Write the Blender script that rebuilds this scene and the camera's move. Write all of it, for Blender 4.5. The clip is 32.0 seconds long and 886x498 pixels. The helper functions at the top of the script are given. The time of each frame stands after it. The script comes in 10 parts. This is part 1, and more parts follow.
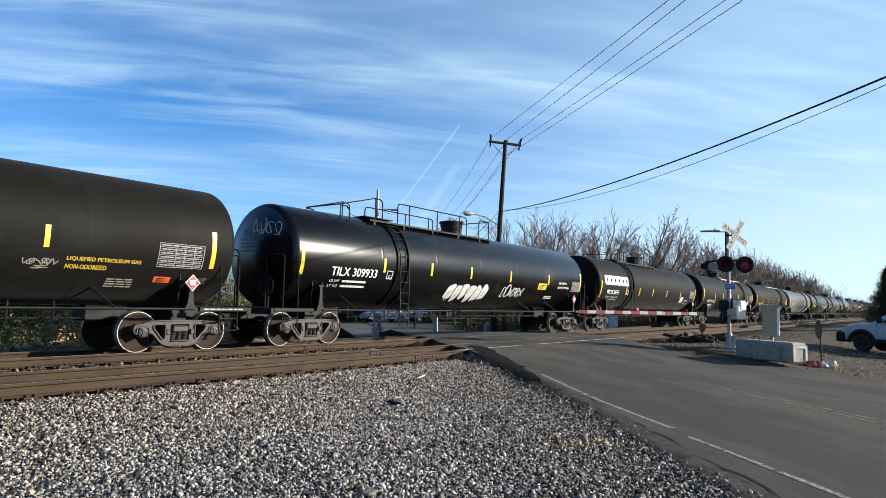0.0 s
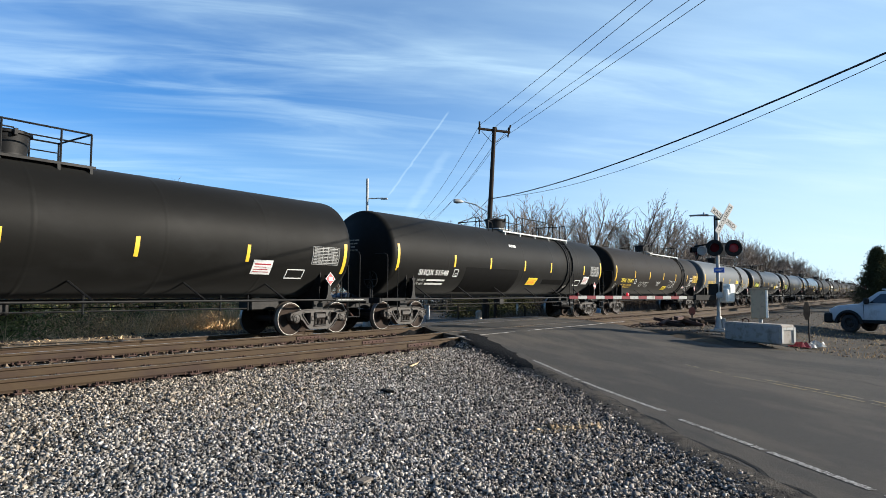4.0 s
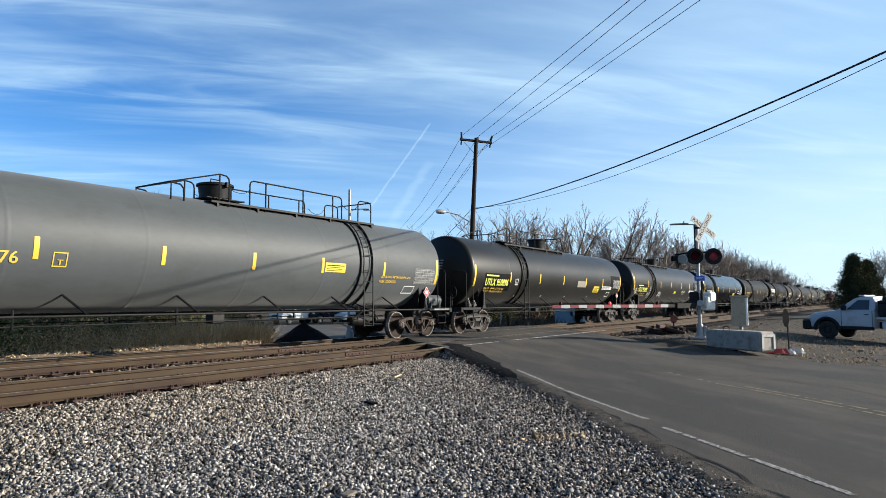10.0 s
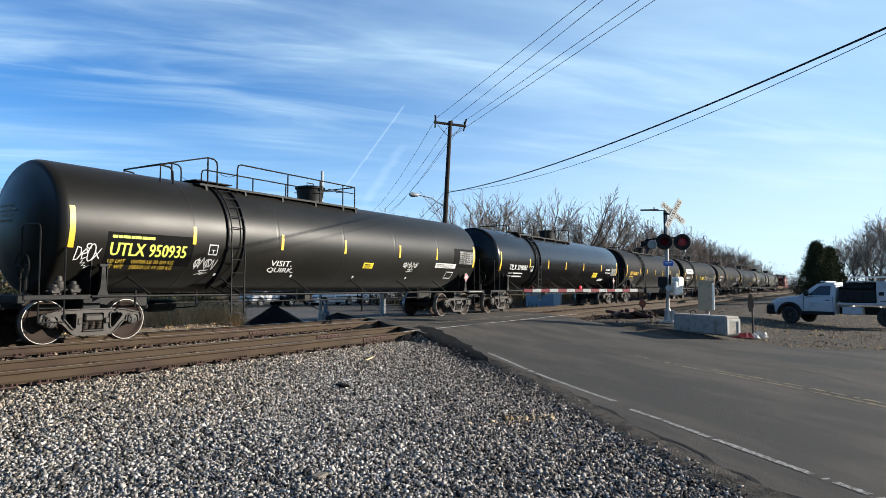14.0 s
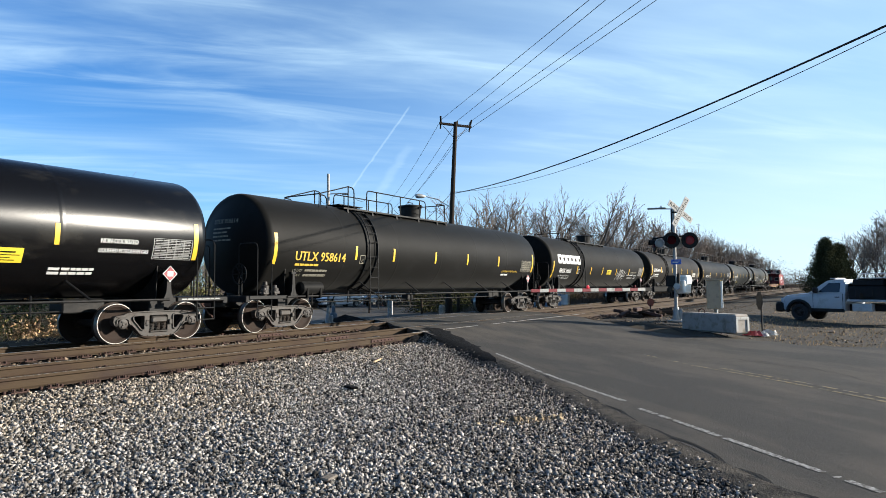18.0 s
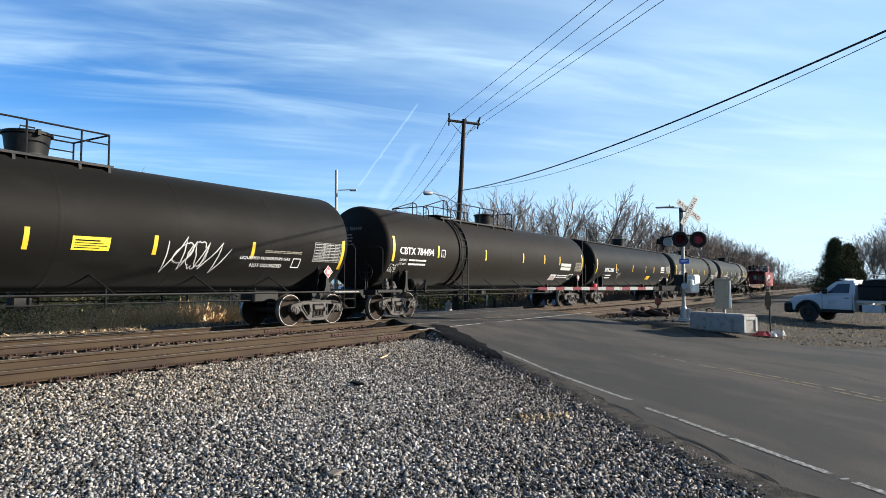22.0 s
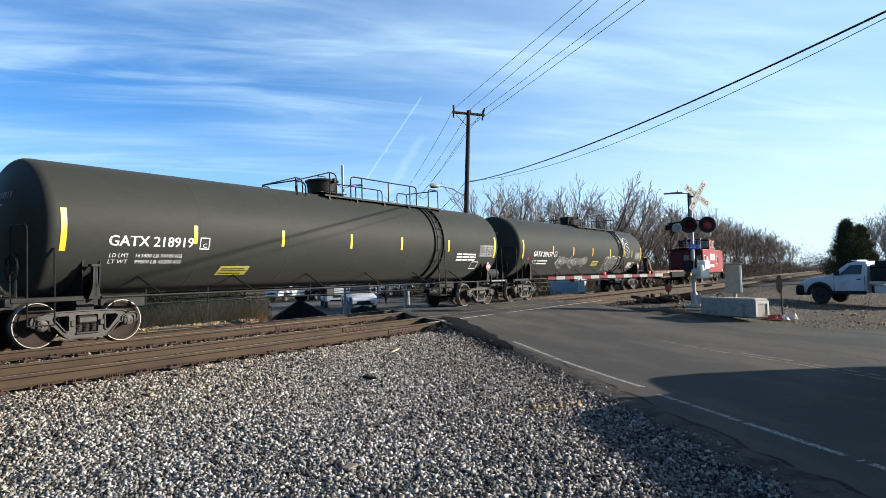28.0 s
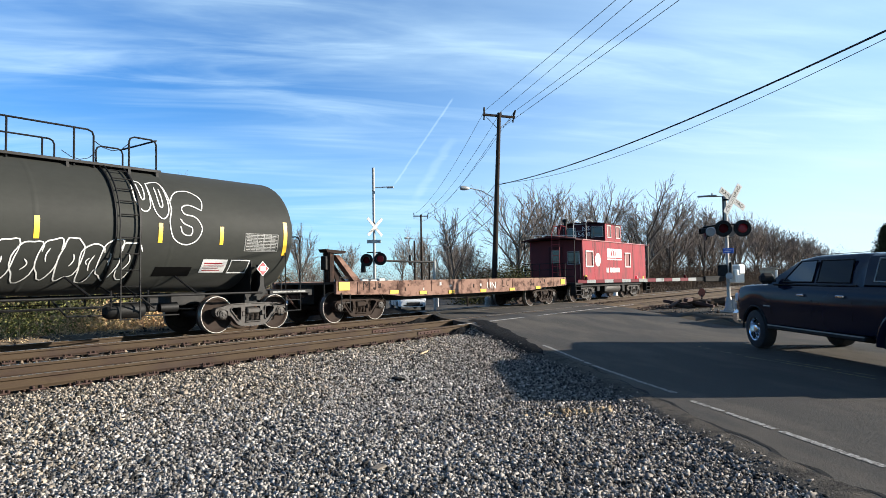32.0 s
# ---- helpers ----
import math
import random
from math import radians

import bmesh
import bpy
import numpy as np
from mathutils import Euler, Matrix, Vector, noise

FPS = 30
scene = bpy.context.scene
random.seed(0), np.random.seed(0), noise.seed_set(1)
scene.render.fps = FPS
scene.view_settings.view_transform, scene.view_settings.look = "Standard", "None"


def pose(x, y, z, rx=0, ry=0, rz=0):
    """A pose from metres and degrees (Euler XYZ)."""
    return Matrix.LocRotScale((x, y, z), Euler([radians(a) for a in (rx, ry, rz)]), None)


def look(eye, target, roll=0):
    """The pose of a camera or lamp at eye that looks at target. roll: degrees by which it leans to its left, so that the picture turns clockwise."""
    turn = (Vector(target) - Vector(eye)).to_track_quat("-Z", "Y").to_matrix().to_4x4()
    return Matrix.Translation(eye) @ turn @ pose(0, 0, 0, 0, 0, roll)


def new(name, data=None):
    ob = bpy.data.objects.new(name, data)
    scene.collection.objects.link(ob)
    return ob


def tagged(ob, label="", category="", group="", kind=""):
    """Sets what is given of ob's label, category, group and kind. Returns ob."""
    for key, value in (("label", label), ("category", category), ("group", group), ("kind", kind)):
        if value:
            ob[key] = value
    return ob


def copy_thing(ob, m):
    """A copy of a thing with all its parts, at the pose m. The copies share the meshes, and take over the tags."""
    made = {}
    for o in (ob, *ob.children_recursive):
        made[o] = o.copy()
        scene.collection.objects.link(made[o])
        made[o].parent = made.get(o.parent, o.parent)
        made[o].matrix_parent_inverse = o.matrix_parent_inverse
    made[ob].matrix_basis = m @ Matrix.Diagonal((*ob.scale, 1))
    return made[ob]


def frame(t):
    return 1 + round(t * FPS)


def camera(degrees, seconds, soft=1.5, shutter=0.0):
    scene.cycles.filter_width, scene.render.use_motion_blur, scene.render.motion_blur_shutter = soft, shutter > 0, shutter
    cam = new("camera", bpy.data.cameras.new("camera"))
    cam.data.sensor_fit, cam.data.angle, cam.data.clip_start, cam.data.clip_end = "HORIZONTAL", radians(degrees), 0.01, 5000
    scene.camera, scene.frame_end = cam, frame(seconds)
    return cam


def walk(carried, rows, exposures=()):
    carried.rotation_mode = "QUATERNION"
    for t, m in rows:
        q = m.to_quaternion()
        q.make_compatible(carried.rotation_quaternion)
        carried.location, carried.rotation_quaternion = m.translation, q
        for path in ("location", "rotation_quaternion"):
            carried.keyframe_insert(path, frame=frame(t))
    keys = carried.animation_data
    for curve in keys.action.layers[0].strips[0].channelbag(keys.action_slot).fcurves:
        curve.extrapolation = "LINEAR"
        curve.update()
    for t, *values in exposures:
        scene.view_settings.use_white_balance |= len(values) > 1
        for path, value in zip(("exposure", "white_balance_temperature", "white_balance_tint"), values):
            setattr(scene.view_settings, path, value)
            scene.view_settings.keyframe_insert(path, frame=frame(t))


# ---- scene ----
import collections
cam = camera(68.17, 32.0, soft=0.45)
EYE = (0.0, 0.0, 1.224)


def aim(yaw, tilt, lean):
    """The camera's pose at its stand: yaw from the track's line, tilt above level, lean to the left, all in degrees."""
    a, b = radians(yaw), radians(tilt)
    way = Vector((math.cos(a) * math.cos(b), math.sin(a) * math.cos(b), math.sin(b)))
    return look(EYE, Vector(EYE) + way, lean)


walk(cam, [(t, aim(*a)) for t, *a in [
    (0, 36.51, 4.79, 1.23), (0.5, 36.23, 4.65, 1.20), (1, 36.03, 4.49, 1.06), (1.5, 35.88, 4.33, 0.94),
    (2, 35.79, 4.23, 0.98), (2.5, 35.73, 4.18, 1.01), (3, 35.69, 3.99, 0.84), (3.5, 35.61, 3.86, 0.53),
    (5.5, 36.02, 3.62, -0.16), (6, 35.91, 3.64, 0.16), (6.5, 35.67, 3.68, 0.35), (7, 35.41, 3.77, 0.28),
    (7.5, 35.17, 3.82, 0.11), (8, 34.81, 3.84, -0.07), (8.5, 34.51, 3.98, -0.35), (9, 34.41, 4.23, -0.54),
    (9.5, 34.32, 4.51, -0.51), (10, 34.18, 4.67, -0.27), (10.5, 33.90, 4.63, -0.04), (11, 33.61, 4.45, 0.01),
    (11.5, 33.23, 4.22, -0.02), (12, 33.00, 3.93, -0.08), (12.5, 32.64, 3.65, -0.11), (13, 32.38, 3.42, -0.08),
    (13.5, 32.07, 3.27, -0.02), (14, 31.80, 3.21, 0.09), (14.5, 31.46, 3.18, 0.27), (16.5, 31.35, 3.05, 0.08),
    (17, 31.69, 3.12, -0.41), (17.5, 32.06, 3.22, -0.60), (18, 32.39, 3.30, -0.51), (18.5, 32.74, 3.38, -0.38),
    (19, 32.98, 3.38, -0.37), (19.5, 33.15, 3.34, -0.35), (20, 33.16, 3.28, -0.30), (20.5, 33.08, 3.27, -0.37),
    (21, 33.07, 3.13, -0.40), (21.5, 33.06, 3.06, -0.22), (22, 33.03, 3.05, 0.03), (22.5, 33.11, 3.10, 0.00),
    (23, 33.16, 3.10, -0.31), (23.5, 33.17, 3.16, -0.60), (24, 33.22, 3.24, -0.73), (24.5, 33.26, 3.21, -0.72),
    (25, 33.27, 3.20, -0.62), (25.5, 33.24, 3.14, -0.49), (27.5, 33.51, 2.65, -1.46), (28, 33.76, 2.40, -1.55),
    (28.5, 34.10, 2.27, -1.48), (29, 34.35, 2.28, -1.17), (29.5, 34.54, 2.40, -0.94), (30, 34.88, 2.52, -0.92),
    (30.5, 35.24, 2.53, -0.96), (31, 35.61, 2.62, -1.01), (31.5, 35.97, 2.65, -1.04), (32, 36.35, 2.66, -1.07)]],
     exposures=[(0, 0.99), (3, 0.98), (5.5, 1.05), (7.5, 1.11), (9, 1.05), (11, 0.94), (14, 1.00), (18, 1.05), (25, 1.09), (32, 1.14)])

# ---- light ----
SUN_WAY = Vector((0.578, -0.816, 0.311)).normalized()
SUN_UP = math.asin(SUN_WAY.z)
SUN_TURN = math.atan2(SUN_WAY.x, SUN_WAY.y)


def make_world():
    """Late-afternoon sky with high streaks of cirrus and two vapour trails."""
    w = bpy.data.worlds.new("sky")
    scene.world = w
    w.use_nodes = True
    nt = w.node_tree
    N, L = nt.nodes.new, nt.links.new
    bg = nt.nodes["Background"]
    sky = N("ShaderNodeTexSky")
    sky.sky_type, sky.sun_disc = "NISHITA", False
    sky.sun_elevation, sky.sun_rotation = SUN_UP, SUN_TURN
    sky.air_density, sky.dust_density, sky.ozone_density = 0.9, 0.2, 4.0
    co = N("ShaderNodeTexCoord")
    sep = N("ShaderNodeSeparateXYZ")
    L(co.outputs["Generated"], sep.inputs[0])

    def m(op, a, b=None, c=None):
        n = N("ShaderNodeMath")
        n.operation = op
        for i, s in enumerate((a, b, c)):
            if s is None:
                continue
            if isinstance(s, (int, float)):
                n.inputs[i].default_value = s
            else:
                L(s, n.inputs[i])
        return n.outputs[0]

    # the sheet of cloud: direction laid onto a level plane far up
    zc = m("ADD", m("MAXIMUM", sep.outputs["Z"], 0.0), 0.10)
    px = m("DIVIDE", sep.outputs["X"], zc)
    py = m("DIVIDE", sep.outputs["Y"], zc)
    com = N("ShaderNodeCombineXYZ")
    L(px, com.inputs[0])
    L(py, com.inputs[1])

    def streaks(turn, long, wide, detail, rough, dist, off):
        mp = N("ShaderNodeMapping")
        mp.vector_type = "TEXTURE"
        mp.inputs["Rotation"].default_value = (0, 0, radians(turn))
        mp.inputs["Scale"].default_value = (long, wide, 1)
        mp.inputs["Location"].default_value = (off, off * 0.7, off)
        L(com.outputs[0], mp.inputs[0])
        no = N("ShaderNodeTexNoise")
        no.inputs["Scale"].default_value = 1.0
        no.inputs["Detail"].default_value = detail
        no.inputs["Roughness"].default_value = rough
        no.inputs["Distortion"].default_value = dist
        L(mp.outputs[0], no.inputs["Vector"])
        return no.outputs["Fac"]

    def ramp(v, lo, hi):
        r = N("ShaderNodeMapRange")
        r.interpolation_type = "SMOOTHSTEP"
        r.inputs["From Min"].default_value, r.inputs["From Max"].default_value = lo, hi
        L(v, r.inputs["Value"])
        return r.outputs[0]

    a = ramp(streaks(-48, 1.7, 0.50, 6, 0.55, 0.5, 5.3), 0.40, 0.88)
    b = ramp(streaks(-40, 0.9, 0.22, 6, 0.52, 0.7, 7.7), 0.38, 0.86)
    c = ramp(streaks(-52, 2.6, 1.3, 3, 0.5, 0.3, 1.3), 0.34, 0.72)
    cloud = m("MULTIPLY", m("ADD", m("MULTIPLY", a, 0.56), m("MULTIPLY", b, 0.50)), m("ADD", m("MULTIPLY", c, 0.85), 0.22))
    low = ramp(sep.outputs["Z"], 0.0, 0.16)
    cloud = m("MULTIPLY", cloud, m("ADD", m("MULTIPLY", low, 0.6), 0.4))
    # thin veil, thicker towards the sun's side and towards the horizon
    side = N("ShaderNodeVectorMath")
    side.operation = "DOT_PRODUCT"
    L(co.outputs["Generated"], side.inputs[0])
    side.inputs[1].default_value = Vector((SUN_WAY.x, SUN_WAY.y, 0)).normalized()
    veil = m("ADD", m("MULTIPLY", ramp(side.outputs["Value"], -0.45, 0.70), 0.48), m("MULTIPLY", m("SUBTRACT", 1.0, ramp(sep.outputs["Z"], -0.05, 0.30)), 0.22))
    cloud = m("ADD", cloud, m("MULTIPLY", veil, m("SUBTRACT", 1.0, cloud)))

    def trail(p, q, width, soft_end, strength):
        """A vapour trail: a thin arc of the sky from direction p to direction q."""
        p, q = Vector(p).normalized(), Vector(q).normalized()
        nrm = p.cross(q).normalized()
        mid = (p + q).normalized()
        half = math.cos(p.angle(q) / 2)

        def dot(v):
            n = N("ShaderNodeVectorMath")
            n.operation = "DOT_PRODUCT"
            L(co.outputs["Generated"], n.inputs[0])
            n.inputs[1].default_value = v
            return n.outputs["Value"]
        wig = m("MULTIPLY", m("SUBTRACT", b, 0.5), width * 0.8)
        across = m("ABSOLUTE", m("ADD", dot(nrm), wig))
        r = N("ShaderNodeMapRange")
        r.interpolation_type = "SMOOTHSTEP"
        r.inputs["From Min"].default_value, r.inputs["From Max"].default_value = width, width * 0.15
        L(across, r.inputs["Value"])
        along = ramp(dot(mid), half - soft_end, half + soft_end * 0.5)
        return m("MULTIPLY", m("MULTIPLY", r.outputs[0], along), strength)

    cloud = m("ADD", cloud, trail((0.787, 0.557, 0.266), (0.753, 0.641, 0.147), 0.0022, 0.0004, 0.20))
    cloud = m("ADD", cloud, trail((0.798, 0.567, 0.204), (0.777, 0.617, 0.125), 0.010, 0.0008, 0.12))
    cloud = m("MULTIPLY", cloud, m("SUBTRACT", 1.0, m("MULTIPLY", ramp(sep.outputs["Z"], 0.46, 0.80), 0.9)))
    cloud = m("MINIMUM", cloud, 0.95)
    tint = N("ShaderNodeMix")
    tint.data_type, tint.blend_type = "RGBA", "MULTIPLY"
    tint.inputs["Factor"].default_value = 1.0
    L(sky.outputs[0], tint.inputs["A"])
    deep = N("ShaderNodeMix")
    deep.data_type = "RGBA"
    L(ramp(sep.outputs["Z"], 0.44, 0.90), deep.inputs["Factor"])
    deep.inputs["A"].default_value = (0.60, 1.04, 1.36, 1)
    deep.inputs["B"].default_value = (0.40, 0.46, 0.50, 1)
    L(deep.outputs["Result"], tint.inputs["B"])
    mix = N("ShaderNodeMix")
    mix.data_type = "RGBA"
    L(cloud, mix.inputs["Factor"])
    L(tint.outputs["Result"], mix.inputs["A"])
    mix.inputs["B"].default_value = (5.0, 6.9, 8.1, 1)
    # pale haze low on the sun's side
    haze = N("ShaderNodeMix")
    haze.data_type = "RGBA"
    L(m("MULTIPLY", m("MULTIPLY", ramp(side.outputs["Value"], -0.35, 0.55), m("SUBTRACT", 1.0, ramp(sep.outputs["Z"], 0.0, 0.30))), 0.36), haze.inputs["Factor"])
    L(mix.outputs["Result"], haze.inputs["A"])
    haze.inputs["B"].default_value = (7.0, 7.35, 7.9, 1)
    L(haze.outputs["Result"], bg.inputs["Color"])
    bg.inputs["Strength"].default_value = 0.075


make_world()
sun_data = bpy.data.lights.new("sun", "SUN")
sun_data.energy, sun_data.angle, sun_data.color = 4.9, radians(0.55), (1.0, 0.92, 0.80)
sun = new("sun", sun_data)
sun.matrix_world = look(SUN_WAY * 60, (0, 0, 0))


# ---- building tools ----
class Geo:
    """Collects vertices and faces for one mesh."""

    def __init__(self):
        self.v, self.f = [], []

    def add(self, vs, fs):
        o = len(self.v)
        self.v.extend(tuple(p) for p in vs)
        self.f.extend(tuple(i + o for i in q) for q in fs)
        return self

    def box(self, x0, x1, y0, y1, z0, z1, m=None):
        vs = [Vector((x, y, z)) for x in (x0, x1) for y in (y0, y1) for z in (z0, z1)]
        if m:
            vs = [m @ p for p in vs]
        return self.add(vs, [(0, 1, 3, 2), (4, 6, 7, 5), (0, 4, 5, 1), (2, 3, 7, 6), (0, 2, 6, 4), (1, 5, 7, 3)])

    def cbox(self, x0, x1, y0, y1, z0, z1, c=0.02, m=None):
        """A box with chamfered edges."""
        lo, hi = (x0, y0, z0), (x1, y1, z1)
        c = min(c, 0.45 * min(hi[i] - lo[i] for i in range(3)))
        vs, ix = [], {}
        for sx in (0, 1):
            for sy in (0, 1):
                for sz in (0, 1):
                    s = (sx, sy, sz)
                    for ax in range(3):
                        p = []
                        for k in range(3):
                            e = hi[k] if s[k] else lo[k]
                            if k != ax:
                                e += -c if s[k] else c
                            p.append(e)
                        ix[s, ax] = len(vs)
                        vs.append(Vector(p))
        fs = []
        for ax in range(3):
            u, w = (ax + 1) % 3, (ax + 2) % 3
            for d in (0, 1):
                def key(a, b):
                    s = [0, 0, 0]
                    s[ax], s[u], s[w] = d, a, b
                    return ix[tuple(s), ax]
                q = [key(0, 0), key(1, 0), key(1, 1), key(0, 1)]
                fs.append(q if d else q[::-1])
            for a in (0, 1):
                for b in (0, 1):
                    s0, s1 = [0, 0, 0], [0, 0, 0]
                    s0[ax], s1[ax] = 0, 1
                    s0[u] = s1[u] = a
                    s0[w] = s1[w] = b
                    q = [ix[tuple(s0), u], ix[tuple(s1), u], ix[tuple(s1), w], ix[tuple(s0), w]]
                    fs.append(q if a == b else q[::-1])
        for s in [(a, b, d) for a in (0, 1) for b in (0, 1) for d in (0, 1)]:
            q = [ix[s, 0], ix[s, 1], ix[s, 2]]
            fs.append(q if sum(s) % 2 else q[::-1])
        if m:
            vs = [m @ p for p in vs]
        return self.add(vs, fs)

    def tube(self, pts, r, seg=8, caps=True, r1=None):
        """A round bar along points; r1 its radius at the far end."""
        pts = [Vector(p) for p in pts]
        n = len(pts)
        vs, fs = [], []
        up = None
        for i, p in enumerate(pts):
            d = (pts[min(i + 1, n - 1)] - pts[max(i - 1, 0)]).normalized()
            if up is None:
                up = Vector((0, 0, 1)) if abs(d.z) < 0.9 else Vector((1, 0, 0))
            a = d.cross(up)
            if a.length < 1e-6:
                a = d.orthogonal()
            a.normalize()
            b = a.cross(d)
            up = b
            rr = r if r1 is None else r + (r1 - r) * i / (n - 1)
            for k in range(seg):
                t = 2 * math.pi * k / seg
                vs.append(p + a * (math.cos(t) * rr) + b * (math.sin(t) * rr))
        for i in range(n - 1):
            for k in range(seg):
                k2 = (k + 1) % seg
                fs.append((i * seg + k, i * seg + k2, (i + 1) * seg + k2, (i + 1) * seg + k))
        if caps:
            fs.append(tuple(range(seg))[::-1])
            fs.append(tuple((n - 1) * seg + k for k in range(seg)))
        return self.add(vs, fs)

    def lathe(self, prof, axis="z", seg=24, at=(0, 0, 0)):
        """Turns (along, radius) pairs round an axis."""
        at = Vector(at)
        vs, fs, rings = [], [], []
        for h, r in prof:
            if r < 1e-6:
                rings.append([len(vs)] * seg)
                vs.append(at + self._ax(axis, h, 0, 0))
            else:
                rings.append(list(range(len(vs), len(vs) + seg)))
                for k in range(seg):
                    t = 2 * math.pi * k / seg
                    vs.append(at + self._ax(axis, h, r * math.cos(t), r * math.sin(t)))
        for a, b in zip(rings, rings[1:]):
            for k in range(seg):
                k2 = (k + 1) % seg
                q = []
                for i in (a[k], a[k2], b[k2], b[k]):
                    if i not in q:
                        q.append(i)
                if len(q) > 2:
                    fs.append(q)
        return self.add(vs, fs)

    @staticmethod
    def _ax(axis, h, a, b):
        return Vector({"x": (h, a, b), "y": (b, h, a), "z": (a, b, h)}[axis])

    def prism(self, poly, d0, d1, axis="y", m=None):
        """A flat outline pushed from d0 to d1 along an axis; its pairs are (x, z) for y, (x, y) for z, (y, z) for x."""
        def at(p, d):
            return Vector({"y": (p[0], d, p[1]), "z": (p[0], p[1], d), "x": (d, p[0], p[1])}[axis])
        n = len(poly)
        vs = [at(p, d0) for p in poly] + [at(p, d1) for p in poly]
        if m:
            vs = [m @ p for p in vs]
        fs = [tuple(range(n)), tuple(range(2 * n - 1, n - 1, -1))]
        fs += [(i, n + i, n + (i + 1) % n, (i + 1) % n) for i in range(n)]
        return self.add(vs, fs)

    def mesh(self, name, smooth=None):
        me = bpy.data.meshes.new(name)
        me.from_pydata(self.v, [], self.f)
        bm = bmesh.new()
        bm.from_mesh(me)
        bmesh.ops.recalc_face_normals(bm, faces=bm.faces)
        bm.to_mesh(me)
        bm.free()
        if smooth is not None:
            me.polygons.foreach_set("use_smooth", [True] * len(me.polygons))
            me.set_sharp_from_angle(angle=radians(smooth))
        me.update()
        return me


def part(name, shape, material, parent=None, label="", at=None, smooth=35):
    """Links a Geo or a mesh as ONE object under a thing or a part (or at top level)."""
    me = shape.mesh(name, smooth) if isinstance(shape, Geo) else shape
    ob = new(name, me)
    if material is not None:
        if not me.materials:
            me.materials.append(material)
        elif me.materials[0] != material:
            ob.material_slots[0].link = "OBJECT"
            ob.material_slots[0].material = material
    if parent is not None:
        ob.parent = parent
    if at is not None:
        ob.matrix_basis = at
    if label:
        ob["label"] = label
    if name in FINE:
        ob["kind"] = "stuff"
    return ob


FINE = {"small_print", "data_panel", "head_stencil", "sill_print"}


def thing(name, label, category, group="", at=None, kind=""):
    ob = new(name)
    ob.empty_display_size = 0.2
    if at is not None:
        ob.matrix_basis = at
    return tagged(ob, label, category, group, kind)


def fast_mesh(name, verts, faces, smooth=False):
    """A mesh from numpy arrays: verts n x 3, faces m x k, all with k corners."""
    me = bpy.data.meshes.new(name)
    n, k = len(faces), faces.shape[1]
    me.vertices.add(len(verts))
    me.vertices.foreach_set("co", np.ascontiguousarray(verts, dtype=np.float32).ravel())
    me.loops.add(n * k)
    me.loops.foreach_set("vertex_index", np.ascontiguousarray(faces, dtype=np.int32).ravel())
    me.polygons.add(n)
    me.polygons.foreach_set("loop_start", np.arange(0, n * k, k, dtype=np.int32))
    me.update(calc_edges=True)
    me.validate()
    if smooth:
        me.polygons.foreach_set("use_smooth", np.ones(n, dtype=bool))
    return me


